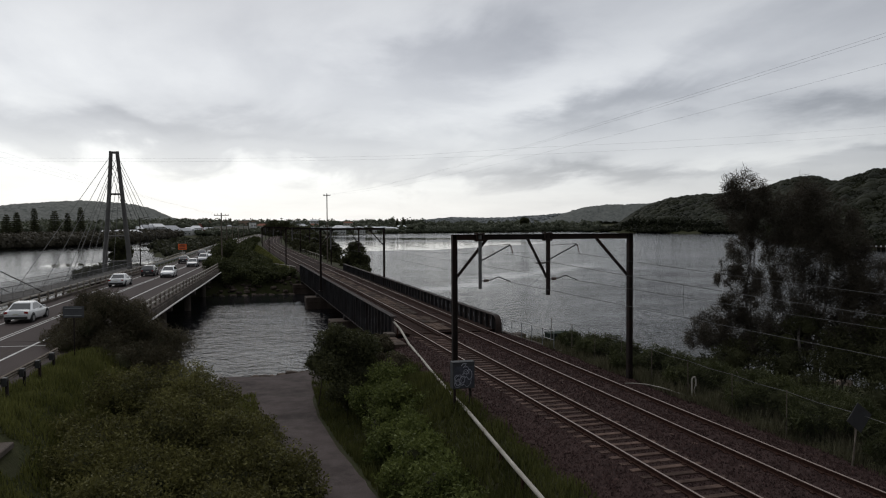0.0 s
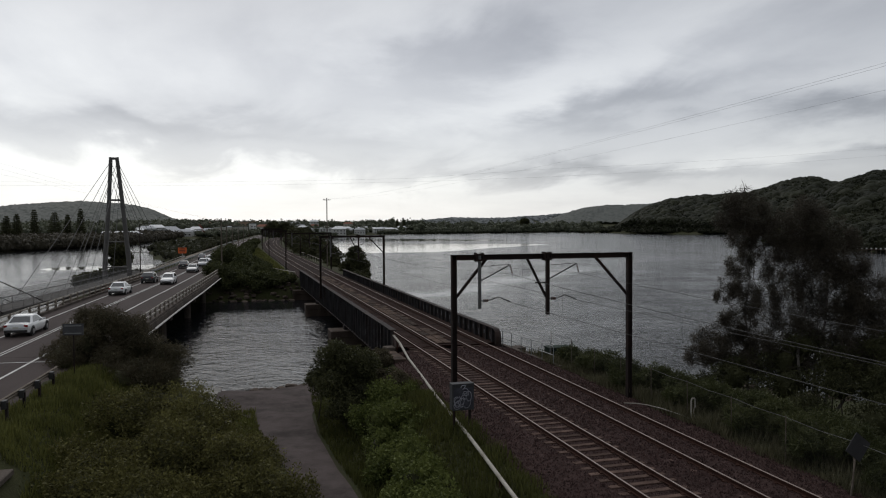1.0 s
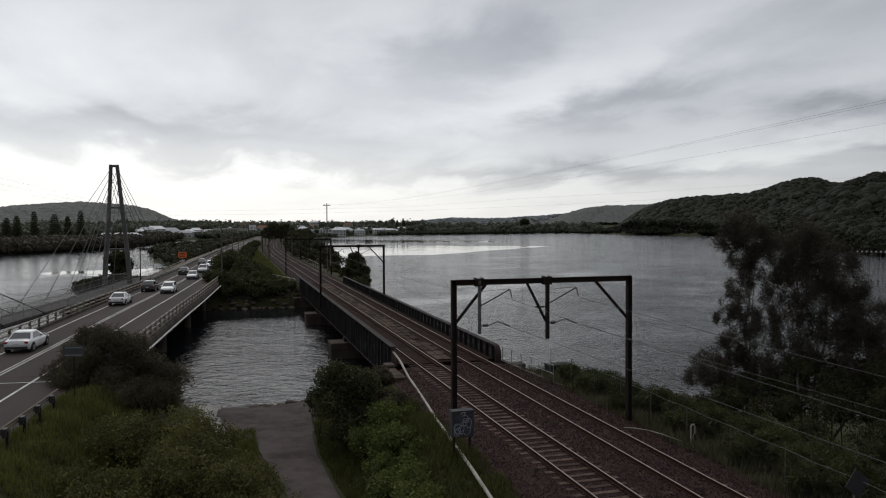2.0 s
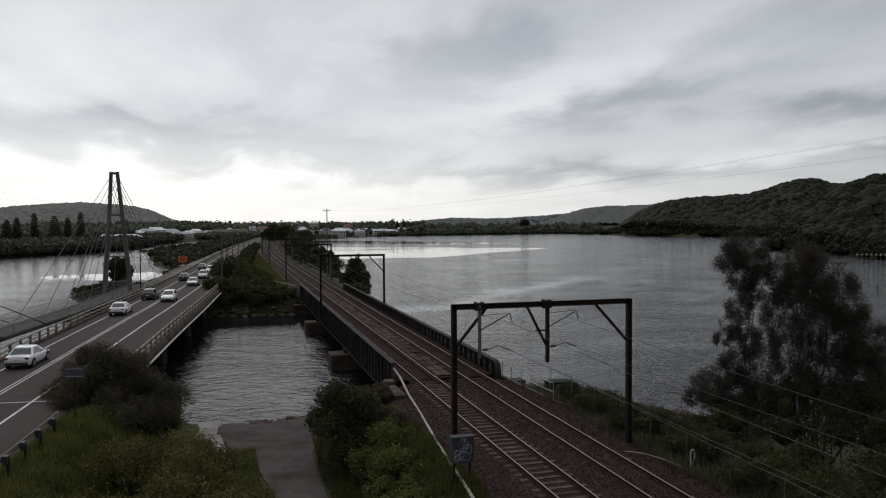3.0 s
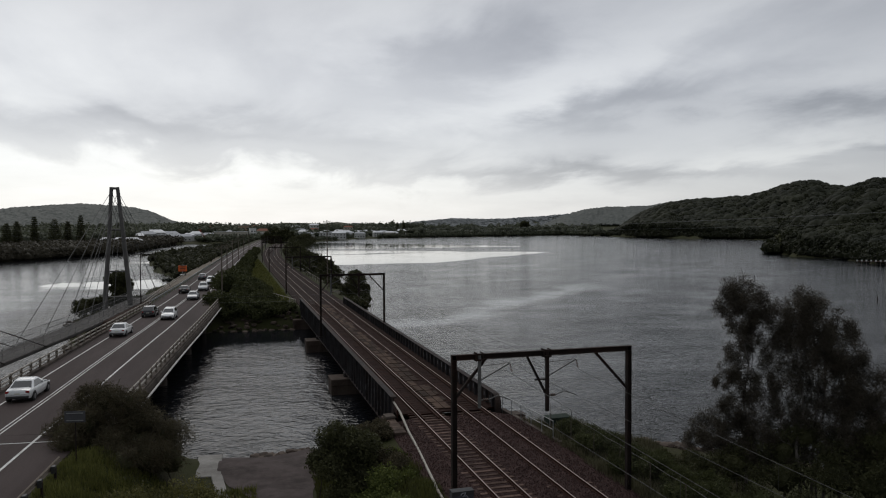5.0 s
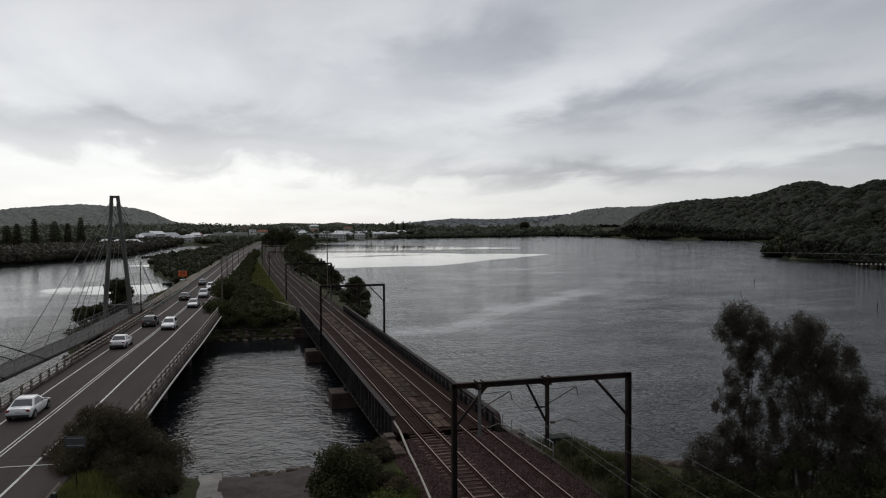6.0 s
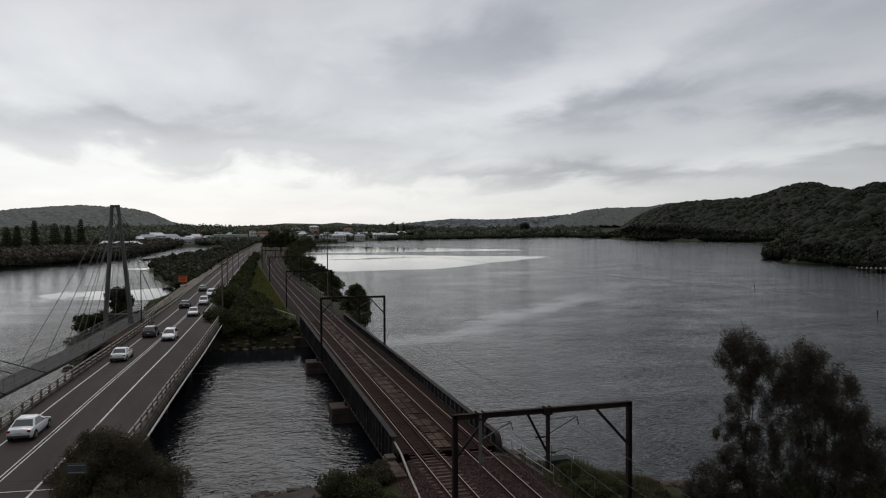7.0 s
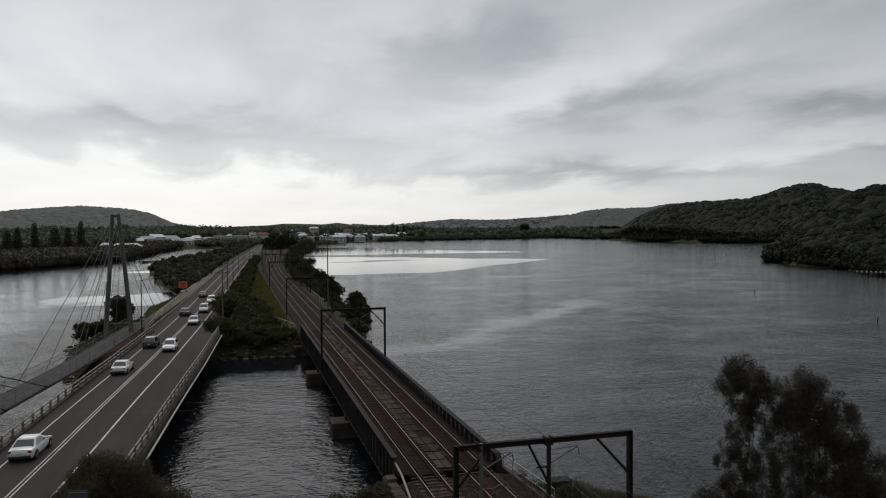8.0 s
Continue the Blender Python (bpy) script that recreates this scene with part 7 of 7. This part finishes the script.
def wire_fence():
    f = thing("wire_fence", (7.5, 27, -0.5), "sagging wire mesh fence along the lake bank", "fence")
    ys = np.arange(13, 45.1, 3.2)
    for i, y in enumerate(ys):
        bm = bmesh.new()
        rod(bm, (7.6 + 0.03 * (y - 27) - 7.5, y - 27, -0.3), (7.6 + 0.03 * (y - 27) - 7.5 + 0.04 * math.sin(i), y - 27, 1.75), 0.018, 8)
        part("post", bm, M_WOODPOLE, f)
    for z in (1.7,):
        bm = bmesh.new()
        sweep(bm, [(7.6 + 0.03 * (y - 27) - 7.5, y - 27, z - 0.05 * (i % 2)) for i, y in enumerate(np.arange(13, 45.1, 1.6))], [(-0.007, -0.007), (0.007, -0.007), (0.007, 0.007), (-0.007, 0.007)])
        part("top_rail", bm, M_MAST, f, "thin dull top rail")
    bm = bmesh.new()
    sweep(bm, [(7.6 + 0.03 * (y - 27) - 7.5, y - 27, 0) for y in np.arange(13, 45.1, 1.6)], [(-0.003, 0.05), (0.003, 0.05), (0.003, 1.68), (-0.003, 1.68)])
    part("mesh", bm, M_FENCE, f, "thin rusty wire mesh")


def thin_mesh():
    m = bpy.data.materials.new("chain_mesh")
    m.use_nodes = True
    b = m.node_tree.nodes["Principled BSDF"]
    b.inputs["Base Color"].default_value = (0.14, 0.14, 0.13, 1)
    b.inputs["Alpha"].default_value = 0.012
    return m


M_FENCE = thin_mesh()
wire_fence()

hoop = thing("vent_hoop", (7.6, 28.5, -0.6), "white bent pipe hoop beside the track", "pipe")
bm = bmesh.new()
chain(bm, [(-0.1, 0, -0.2), (-0.1, 0, 1.05), (-0.06, 0, 1.16), (0.06, 0, 1.16), (0.1, 0, 1.05), (0.1, 0, 0.75)], 0.035, 8)
part("pipe", bm, M_PIPE, hoop)
bm = bmesh.new()
chain(bm, [(0.08, 0, 0.8), (0.02, 0.02, 0.55), (0.16, 0, 0.1), (0.18, 0, -0.2)], 0.015, 6)
part("cable", bm, M_PIPE, hoop)
cable = thing("loose_cable", (6.4, 30.5, -0.3), "pale loose cable lying over the ballast", "cable")
bm = bmesh.new()
chain(bm, [(-0.6, 0.9, 0.1), (-0.3, 0.3, 0.2), (0.0, -0.2, 0.22), (0.35, -0.8, 0.18), (0.9, -1.7, 0.02), (1.1, -2.0, -0.1)], 0.022, 6)
part("strand", bm, M_PIPE, cable)

M_DULLSIGN = material("grimy_sign_back", (0.02, 0.019, 0.021), (0.036, 0.035, 0.038), 3, 0.7, 0.1, 0.05, 40)
hx = thing("trackside_sign", (7.15, 19.0, -0.7), "dull grey back of a diamond sign on a leaning post", "sign")
bm = bmesh.new()
bmesh.ops.create_cone(bm, cap_ends=True, segments=4, radius1=0.5, radius2=0.5, depth=0.02, matrix=pose(0, 0, 1.85, 90, 0, 0) @ pose(0, 0, 0, 0, 0, 8))
part("panel", bm, M_DULLSIGN, hx)
bm = bmesh.new()
rod(bm, (-0.3, 0.02, -0.1), (0.0, 0.04, 1.9), 0.022, 8)
part("post", bm, M_RAILPOST, hx)

# ---- boat ramp, track and shore ----
bm = bmesh.new()
PATH_L = [(14, -9.6, -7.2), (22, -9.4, -7.0), (28, -9.6, -7.1), (34, -9.9, -7.6), (40, -10.6, -7.9), (44, -11.2, -7.8), (47, -12.6, -7.2), (50, -13.4, -6.6), (53.6, -13.2, -6.4), (56, -13.0, -6.4)]
PY = [p[0] for p in PATH_L]
rows = []
for y in np.arange(14, 55.5, 0.7):
    l, r = np.interp(y, PY, [p[1] for p in PATH_L]), np.interp(y, PY, [p[2] for p in PATH_L])
    row = []
    for i in range(11):
        x = l + (r - l) * i / 10 + (0.1 * noise.noise((y * 0.9, i, 0)) if i in (0, 10) else 0)
        z = max(float(land_height(x, y)) + 0.05, -3.02 + 0.03 * math.sin(x * 2 + y) if y < 51 else -3.02 - 0.16 * (y - 51))
        row.append(bm.verts.new((x, y, z)))
    rows.append(row)
for a, b in zip(rows, rows[1:]):
    for i in range(10):
        bm.faces.new((a[i], a[i + 1], b[i + 1], b[i]))
tagged(part("access_track", bm, M_TRACKWAY, smooth=True), "worn grey bitumen track down to the boat ramp", "track", kind="structure")
bm = bmesh.new()
for i, (x, y, sx, sy) in enumerate(((-13.9, 51.5, 1.6, 4.6), (-13.2, 47.4, 0.7, 4.0), (-13.0, 44.6, 1.0, 2.2))):
    box(bm, (x, y, -3.08 + 0.01 * i), (sx, sy, 0.3), Matrix.Rotation(0.1 * i, 3, "Z"), 0.03)
tagged(part("boat_ramp_slab", bm, M_PALECONC), "pale broken concrete slab beside the boat ramp", "concrete slab")
bm = bmesh.new()
rod(bm, (0, 0, -0.3), (0, 0, 1.0), 0.035, 8)
bol = thing("bollard", (-12.26, 42.6, -3.0), "thin dark steel post beside the boat ramp", "bollard")
part("post", bm, M_STEEL, bol)
bm = bmesh.new()
box(bm, (-22.4, 28.3, float(land_height(-20.8, 28.3)) + 0.1), (3.6, 1.5, 0.22), Matrix.Rotation(-0.06, 3, "Z"), 0.03)
box(bm, (-20.1, 28.1, float(land_height(-20.0, 28.1)) + 0.06), (0.7, 1.5, 0.22), Matrix.Rotation(-0.06, 3, "Z"), 0.03)
tagged(part("concrete_slab", bm, M_CONC), "pale concrete footpath slab in the grass", "concrete slab")


def rocks(name, n, where, size, label, seed):
    rng = np.random.default_rng(seed)
    bm0 = bmesh.new()
    bmesh.ops.create_icosphere(bm0, subdivisions=2, radius=1)
    bv = np.array([v.co[:] for v in bm0.verts])
    bf = np.array([[v.index for v in f.verts] for f in bm0.faces])
    bm0.free()
    V, F = [], []
    for k in range(n):
        x, y = where(rng)
        s = rng.uniform(*size) * np.array([1, rng.uniform(0.6, 1), rng.uniform(0.4, 0.7)])
        q = np.sign(bv) * np.abs(bv) ** 0.7 * (1 + 0.3 * (rng.random((len(bv), 1)) - 0.5)) * s
        a = rng.uniform(0, 6.28)
        q = np.stack([q[:, 0] * math.cos(a) - q[:, 1] * math.sin(a), q[:, 0] * math.sin(a) + q[:, 1] * math.cos(a), q[:, 2]], 1)
        V.append(q + (x, y, max(float(land_height(x, y)), WATER - 0.1) + 0.1 * s[2]))
        F.append(bf + k * len(bv))
    ob = from_arrays(name, np.concatenate(V), np.concatenate(F), M_ROCK)
    return tagged(ob, label, "rocks", kind="stuff")


rocks("shore_rocks", 80, lambda g: (g.uniform(-17, -2), 120.2 + g.uniform(-0.6, 3.0)), (0.15, 0.55), "dark tumbled rocks along the far channel bank", 201)
rocks("shore_rocks", 230, lambda g: (lambda x: (x, interp(x, NEAR_SHORE) + g.uniform(-1.2, 1.6)))(g.uniform(9, 27)), (0.25, 0.62), "dark broken rocks along the lake bank", 202)
rocks("shore_rocks", 45, lambda g: (lambda x: (x, interp(x, NEAR_SHORE) + g.uniform(-1.0, 0.2)))(g.uniform(-11, -6)), (0.2, 0.5), "flat dark stones at the edge of the ramp", 203)
rocks("shore_rocks", 90, lambda g: (lambda y: (interp(y, CAUSEWAY_R) - g.uniform(-0.5, 2.0), y))(g.uniform(124, 240)), (0.3, 0.8), "dark rocks below the far railway", 204)
rocks("shore_rocks", 60, lambda g: (lambda y: (interp(y, CAUSEWAY_L) + g.uniform(-0.5, 2.0), y))(g.uniform(106, 175)), (0.3, 0.7), "dark rocks below the footbridge landing", 205)


# ---- marks in the lake ----
def buoy(x, y, h, label):
    b = thing("channel_marker", (x, y, WATER), label, "channel marker", "markers in the lake")
    bm = bmesh.new()
    rod(bm, (0, 0, -2), (0, 0, h), 0.09, 8, 0.07)
    part("pile", bm, M_STEEL, b)
    bm = bmesh.new()
    rod(bm, (0, 0, h - 0.6), (0, 0, h), 0.17, 8, 0.1)
    part("top_mark", bm, M_STEEL, b)


buoy(136.8, 184.5, 1.4, "thin dark channel marker pile standing in the lake")
buoy(240, 296, 1.5, "small dark channel marker in the lake")
buoy(117, 122.3, 1.3, "dark channel marker pile in the lake")

# ---- town beyond the causeway ----
M_WALLS = [material("render_white", (0.5, 0.5, 0.48), (0.6, 0.6, 0.58), 0.3, 0.85, 0, 0.1, 5), material("brick_tan", (0.28, 0.2, 0.15), (0.36, 0.27, 0.2), 0.3, 0.9, 0, 0.1, 5), material("weatherboard_cream", (0.4, 0.38, 0.32), (0.48, 0.46, 0.4), 0.3, 0.9, 0, 0.1, 5)]
M_ROOFS = [material("roof_grey", (0.3, 0.31, 0.33), (0.4, 0.41, 0.43), 0.4, 0.6, 0.1, 0.1, 4), material("roof_red", (0.2, 0.09, 0.065), (0.28, 0.13, 0.09), 0.4, 0.8, 0, 0.1, 4), material("roof_white", (0.55, 0.56, 0.57), (0.68, 0.69, 0.7), 0.4, 0.5, 0.1, 0.1, 4)]


def house(x, y, w, d, h, wall, roof, label, turn=0.0, flat=False, base=None):
    z = float(land_height(x, y)) if base is None else base
    b = thing("house" if not flat else "building", (x, y, z), label, "house" if not flat else "building", "buildings of the town")
    bm = bmesh.new()
    box(bm, (0, 0, h / 2 - 0.4), (w, d, h + 0.8))
    wl = part("wall", bm, wall, b)
    bm = bmesh.new()
    if flat:
        box(bm, (0, 0, h + 0.15), (w + 0.6, d + 0.6, 0.3))
    else:
        e, rh = 0.5, 0.22 * d + 0.6
        v = [bm.verts.new(p) for p in ((-w / 2 - e, -d / 2 - e, h), (w / 2 + e, -d / 2 - e, h), (w / 2 + e, d / 2 + e, h), (-w / 2 - e, d / 2 + e, h), (-w / 2 + d * 0.3, 0, h + rh), (w / 2 - d * 0.3, 0, h + rh))]
        for f in ((0, 1, 5, 4), (1, 2, 5), (2, 3, 4, 5), (3, 0, 4), (3, 2, 1, 0)):
            bm.faces.new([v[i] for i in f])
    part("roof", bm, roof, b)
    n = max(2, int(w / 3.2))
    for s in range(max(1, int(h / 3))):
        for i in range(n):
            bm = bmesh.new()
            box(bm, (-w / 2 + (i + 0.5) * w / n, -d / 2 - 0.02, 1.6 + 3 * s), (1.5, 0.08, 1.2))
            part("window", bm, M_GLASS, wl)
    b.rotation_euler = (0, 0, math.radians(turn))


rng = random.Random(77)


def spot(px_bearing, dist):
    a = math.radians(px_bearing)
    return -12.2 + dist * math.sin(a), dist * math.cos(a)


for brg, dist, w, d, h, wl, rf, flat, tx in (
    (-5.5, 760, 24, 12, 7, 0, 2, False, "white waterfront building with a pale roof"), (-4.4, 790, 20, 12, 6, 0, 0, False, "white boatshed with a grey roof by the channel"),
    (-3.4, 770, 18, 10, 5, 0, 0, False, "grey waterfront shed beside the channel"), (-2.6, 790, 14, 10, 7, 0, 2, False, "white house by the channel"), (-1.7, 800, 16, 10, 5, 2, 0, False, "cream house by the channel"),
    (-0.1, 800, 40, 14, 8.2, 2, 2, True, "long cream building with a broad white roof"), (0.9, 905, 18, 16, 12, 1, 0, True, "tan brick block of flats"),
    (2.2, 880, 16, 10, 6, 2, 1, False, "cream house with a red roof"), (3.3, 860, 14, 10, 6, 1, 1, False, "brick house with a red roof"),
    (5.0, 905, 20, 10, 6, 0, 0, False, "white two-storey house by the lake"), (6.0, 980, 18, 10, 6, 2, 1, False, "cream house with a red roof"), (7.0, 940, 26, 12, 5, 0, 2, False, "pale low building with a white roof"),
    (7.9, 985, 22, 12, 6, 0, 2, False, "white building with a pale roof"), (8.8, 960, 30, 12, 5, 0, 0, False, "long pale shed by the lake"), (9.7, 1010, 18, 10, 6, 2, 0, False, "cream house beside the lake"),
    (10.5, 1015, 20, 10, 6, 0, 2, False, "white two-storey house by the lake"), (11.3, 1040, 20, 11, 6, 2, 0, False, "cream house among trees"), (12.0, 1030, 26, 11, 5, 0, 2, False, "white low building by the shore"), (12.7, 1075, 24, 12, 7, 0, 2, False, "white building beside the lake"),
    (26.2, 1215, 26, 10, 5, 0, 2, False, "white lakeside house on the far shore"), (27.0, 1180, 22, 10, 5, 0, 0, False, "pale lakeside house on the far shore"),
    (-8.6, 640, 12, 8, 4, 2, 2, False, "low pale house behind the mangroves"), (-7.0, 700, 26, 10, 5, 0, 2, False, "white roofed shed behind the mangroves"),
    (4.3, 820, 16, 10, 5, 0, 2, False, "white house near the lake shore"), (5.5, 830, 22, 10, 5, 0, 0, False, "pale waterfront house by the lake"), (6.4, 885, 18, 9, 5, 2, 2, False, "cream house with a pale roof by the lake"), (7.4, 905, 16, 9, 6, 0, 0, False, "white house above the shore scrub"), (8.3, 975, 30, 12, 6, 0, 2, False, "long white lakeside building"), (9.2, 1000, 22, 10, 6, 0, 2, False, "white lakeside house with a pale roof"), (10.1, 1045, 24, 10, 6, 2, 2, False, "cream lakeside house with a pale roof"), (11.0, 1030, 20, 10, 5, 0, 2, False, "white lakeside house beside trees"),
    (25.6, 1225, 14, 9, 5, 0, 2, False, "small white house on the far shore"), (26.6, 1210, 30, 9, 5, 0, 2, False, "long white house on the far shore"),
    (-5.95, 705, 17, 10, 7, 0, 0, False, "white two-storey house at the water's edge"), (-4.95, 735, 10, 9, 6.5, 0, 2, True, "white flat-roofed house by the channel"), (-4.1, 770, 22, 9, 5, 0, 0, False, "grey boatshed over the channel edge"), (-3.1, 775, 12, 9, 6, 0, 2, False, "white boatshed beside the moorings"), (-2.6, 785, 14, 8, 4, 2, 0, False, "cream shed beside the moorings"),
    (-7.3, 600, 24, 9, 4.2, 0, 2, False, "low house with a broad white roof"),
    (1.45, 805, 7, 9, 11.5, 0, 0, True, "pale tower beside the long building"), (2.2, 800, 26, 10, 6.5, 0, 2, True, "long white building behind the road"), (0.1, 880, 20, 10, 5, 2, 0, False, "cream house below the long building"),
    (5.3, 850, 24, 10, 7, 0, 2, False, "white house with a broad pale roof"), (6.6, 845, 34, 12, 8, 0, 2, True, "long low building with a white flat roof"), (7.9, 870, 26, 12, 8.5, 0, 2, False, "white hall with a pale roof by the lake"), (9.5, 930, 22, 10, 7, 0, 0, False, "white house above the lake scrub"), (10.9, 975, 22, 10, 7.5, 0, 2, False, "white two-storey house above the lake"), (11.8, 995, 20, 10, 7, 2, 2, False, "cream house with a pale roof above the lake"), (4.6, 930, 18, 10, 10, 2, 0, False, "cream house on rising ground"), (6.0, 1010, 20, 10, 12, 0, 2, False, "white house on rising ground among trees"), (8.6, 1040, 20, 10, 12, 2, 1, False, "cream house with a red roof on rising ground"),
    (4.2, 1040, 16, 10, 6, 1, 1, False, "brick house among trees"), (1.6, 1020, 18, 10, 7, 1, 1, False, "brick house among trees"), (-2.0, 980, 22, 12, 7, 2, 1, False, "cream house with a red roof among trees"),
):
    x, y = spot(brg, dist)
    k = 0.6 if 3.5 < brg < 13 else 0.85
    house(x, y, w * k, d * k, h * (0.5 + 0.5 * k), M_WALLS[wl], M_ROOFS[rf], tx, rng.uniform(-18, 18), flat)
for brg, dist, tx in ((47.2, 352, "pale house on the headland"), (46.6, 372, "pale roofed house above the jetty")):
    x, y = spot(brg, dist)
    house(x, y, 6.5, 5, 2.6, M_WALLS[2], M_ROOFS[0], tx, 40)

jet = thing("jetty", (*spot(46.3, 336), WATER), "timber jetty with white piles below the headland", "jetty")
jet.rotation_euler = (0, 0, radians(-46))
bm = bmesh.new()
box(bm, (0, 0, 1.5), (12, 3, 0.25))
part("deck", bm, M_PLANK, jet)
for x in np.arange(-5.6, 6, 1.6):
    bm = bmesh.new()
    rod(bm, (x, -1.4, -3), (x, -1.4, 1.5), 0.1, 8)
    part("pile", bm, M_WOODPOLE, jet)
for x in np.arange(-5.6, 6, 1.6):
    bm = bmesh.new()
    box(bm, (x, -1.5, 1.9), (0.6, 0.2, 0.6))
    part("fender_board", bm, M_WALLS[0], jet, "white painted board")
crane = thing("crane", (*spot(-1.9, 752), -2.5), "red lattice crane boom on the waterfront", "crane")
bm = bmesh.new()
for s in (-0.6, 0.6):
    bar(bm, (s, 0, 2), (s - 6, 0, 13), 0.35, 0.35)
for i in range(8):
    f = i / 8
    bar(bm, (-0.6 - 6 * f, 0, 2 + 11 * f), (0.6 - 6 * (f + 0.1), 0, 2 + 11 * (f + 0.1)), 0.2, 0.2)
part("boom", bm, material("crane_red", (0.35, 0.05, 0.035), (0.42, 0.07, 0.05), 1, 0.5), crane)
bm = bmesh.new()
box(bm, (0, 0, 1.2), (4, 3, 2.4), None, 0.1)
part("cab", bm, M_WALLS[0], crane)


def pine(x, y, h, seed, wide):
    """A tall tiered pine: whorls of short level branches that narrow upwards."""
    z = float(land_height(x, y))
    t = thing("pine_tree", (x, y, z), "tall dark tiered pine on the far bank", "tree", "pines on the far bank")
    bm = bmesh.new()
    rod(bm, (0, 0, -0.5), (0, 0, h), 0.45, 8, 0.1)
    part("trunk", bm, M_BARK, t)
    g = np.random.default_rng(seed)
    cen, rad = [], []
    zz = h * 0.12
    while zz < h:
        w = (1 - zz / h) ** 0.6 * h * wide + 0.9
        for a in np.arange(0, 6.28, 0.9) + g.uniform(0, 1):
            cen.append((0.6 * w * math.cos(a), 0.6 * w * math.sin(a), zz))
            rad.append((0.45 * w, 0.45 * w, 0.5))
        zz += 1.3
    c = leaf_cloud("crown", cen, rad, 3000, 1.0, M_LEAF_DARK, 0.0, 0.3, g)
    c.parent = t


for k, (brg, dist, h) in enumerate(((-14.71, 545, 17), (-13.08, 570, 22), (-11.86, 580, 20), (-11.06, 585, 19), (-10.25, 590, 23), (-14.12, 550, 18), (12.4, 1110, 17), (12.9, 1115, 17))):
    pine(*spot(brg, dist), h, 300 + k, (0.22, 0.13, 0.25, 0.15, 0.14, 0.2, 0.16, 0.16)[k])
# one tall spreading tree over the far shore wood
x, y = spot(22.3, 1180)
bush([(x, y, 15, 7), (x - 4, y, 12, 5), (x + 4, y, 13, 5)], 5000, 1.6, M_LEAF_DARK, "tall spreading tree above the far shore wood", "tree", "tree", seed=333, sub=6)

# power lines crossing high over the railway
pl = thing("power_line", (0, 28, 10), "thin high power lines sagging across the sky", "power line")
for k, (dy, dz) in enumerate(((0, 0), (0.6, 0.35))):
    pts = []
    for i in range(31):
        x = -75 + 150 * i / 30
        pts.append((x, 1.6 - 0.19 * (x + 5) + dy, 0.02 + dz * (1 if x > -5 else 0.5) + 0.00135 * (x + 16) ** 2 * (1 if x > -16 else 0.4)))
    bm = bmesh.new()
    sweep(bm, pts, [(-0.0015, -0.0015), (0.0015, -0.0015), (0.0015, 0.0015), (-0.0015, 0.0015)])
    part("cable", bm, M_SKYWIRE, pl)


def span(name, a, b, sag, label):
    """Cables slung between two supports: pairs of end points."""
    w = thing(name, a[0], label, "power line")
    o = Vector(a[0])
    for p, q in zip(a, b):
        p, q = Vector(p), Vector(q)
        pts = [tuple(p.lerp(q, i / 24) - o - Vector((0, 0, 4 * sag * (i / 24) * (1 - i / 24)))) for i in range(25)]
        bm = bmesh.new()
        sweep(bm, pts, [(-0.0025, -0.0025), (0.0025, -0.0025), (0.0025, 0.0025), (-0.0025, 0.0025)])
        part("cable", bm, M_SKYWIRE, w)


span("power_line", [(6.8, 159.5, 14.15), (7.1, 159.6, 14.15), (8.0, 159.8, 14.15)], [(8.2, -20, 14.7), (8.6, -20, 14.7), (11.0, -20, 14.3)], 1.6, "thin power lines running along the railway to a tall pole")
span("power_line", [(-15.2, 134.3, 9.35), (-14.3, 134.5, 9.35), (-13.2, 134.7, 9.35)], [(-44, 10, 18.6), (-43, 10, 17.2), (-42, 10, 16.0)], 0.6, "thin power lines slung across the road to a timber pole")

# dark weeds between the far track and the lake
bush([(9.2 + 0.5 * math.sin(k * 1.7), 129 + 5.2 * k, -0.9 + 0.25 * math.sin(k * 2.3), 1.1 + 0.25 * math.sin(k)) for k in range(17)] + [(10.8, 134 + 8 * k, -1.5, 1.3) for k in range(9)], 24000, 0.36, M_LEAF_DARK, "low dark weeds beside the far railway track", seed=371, sub=7, stems=False)

# tall trees where the railway bends out of sight
for k, (x, y, h) in enumerate(((13, 585, 10), (18, 600, 13), (24, 590, 12), (29, 604, 13), (34, 612, 10), (21, 620, 14))):
    bush([(x, y, h * 0.7, h * 0.26), (x - 1.8, y - 1, h * 0.45, h * 0.28), (x + 1.9, y, h * 0.4, h * 0.28), (x, y + 1, h * 0.15, h * 0.28), (x - 1.5, y, h * 0.02, h * 0.22), (x + 2, y - 1, h * 0.05, h * 0.22)], 5000, 0.9, M_LEAF_DARK, "tall dark tree where the railway bends away", "tree", "tree", seed=350 + k, sub=8, group="trees at the railway bend")
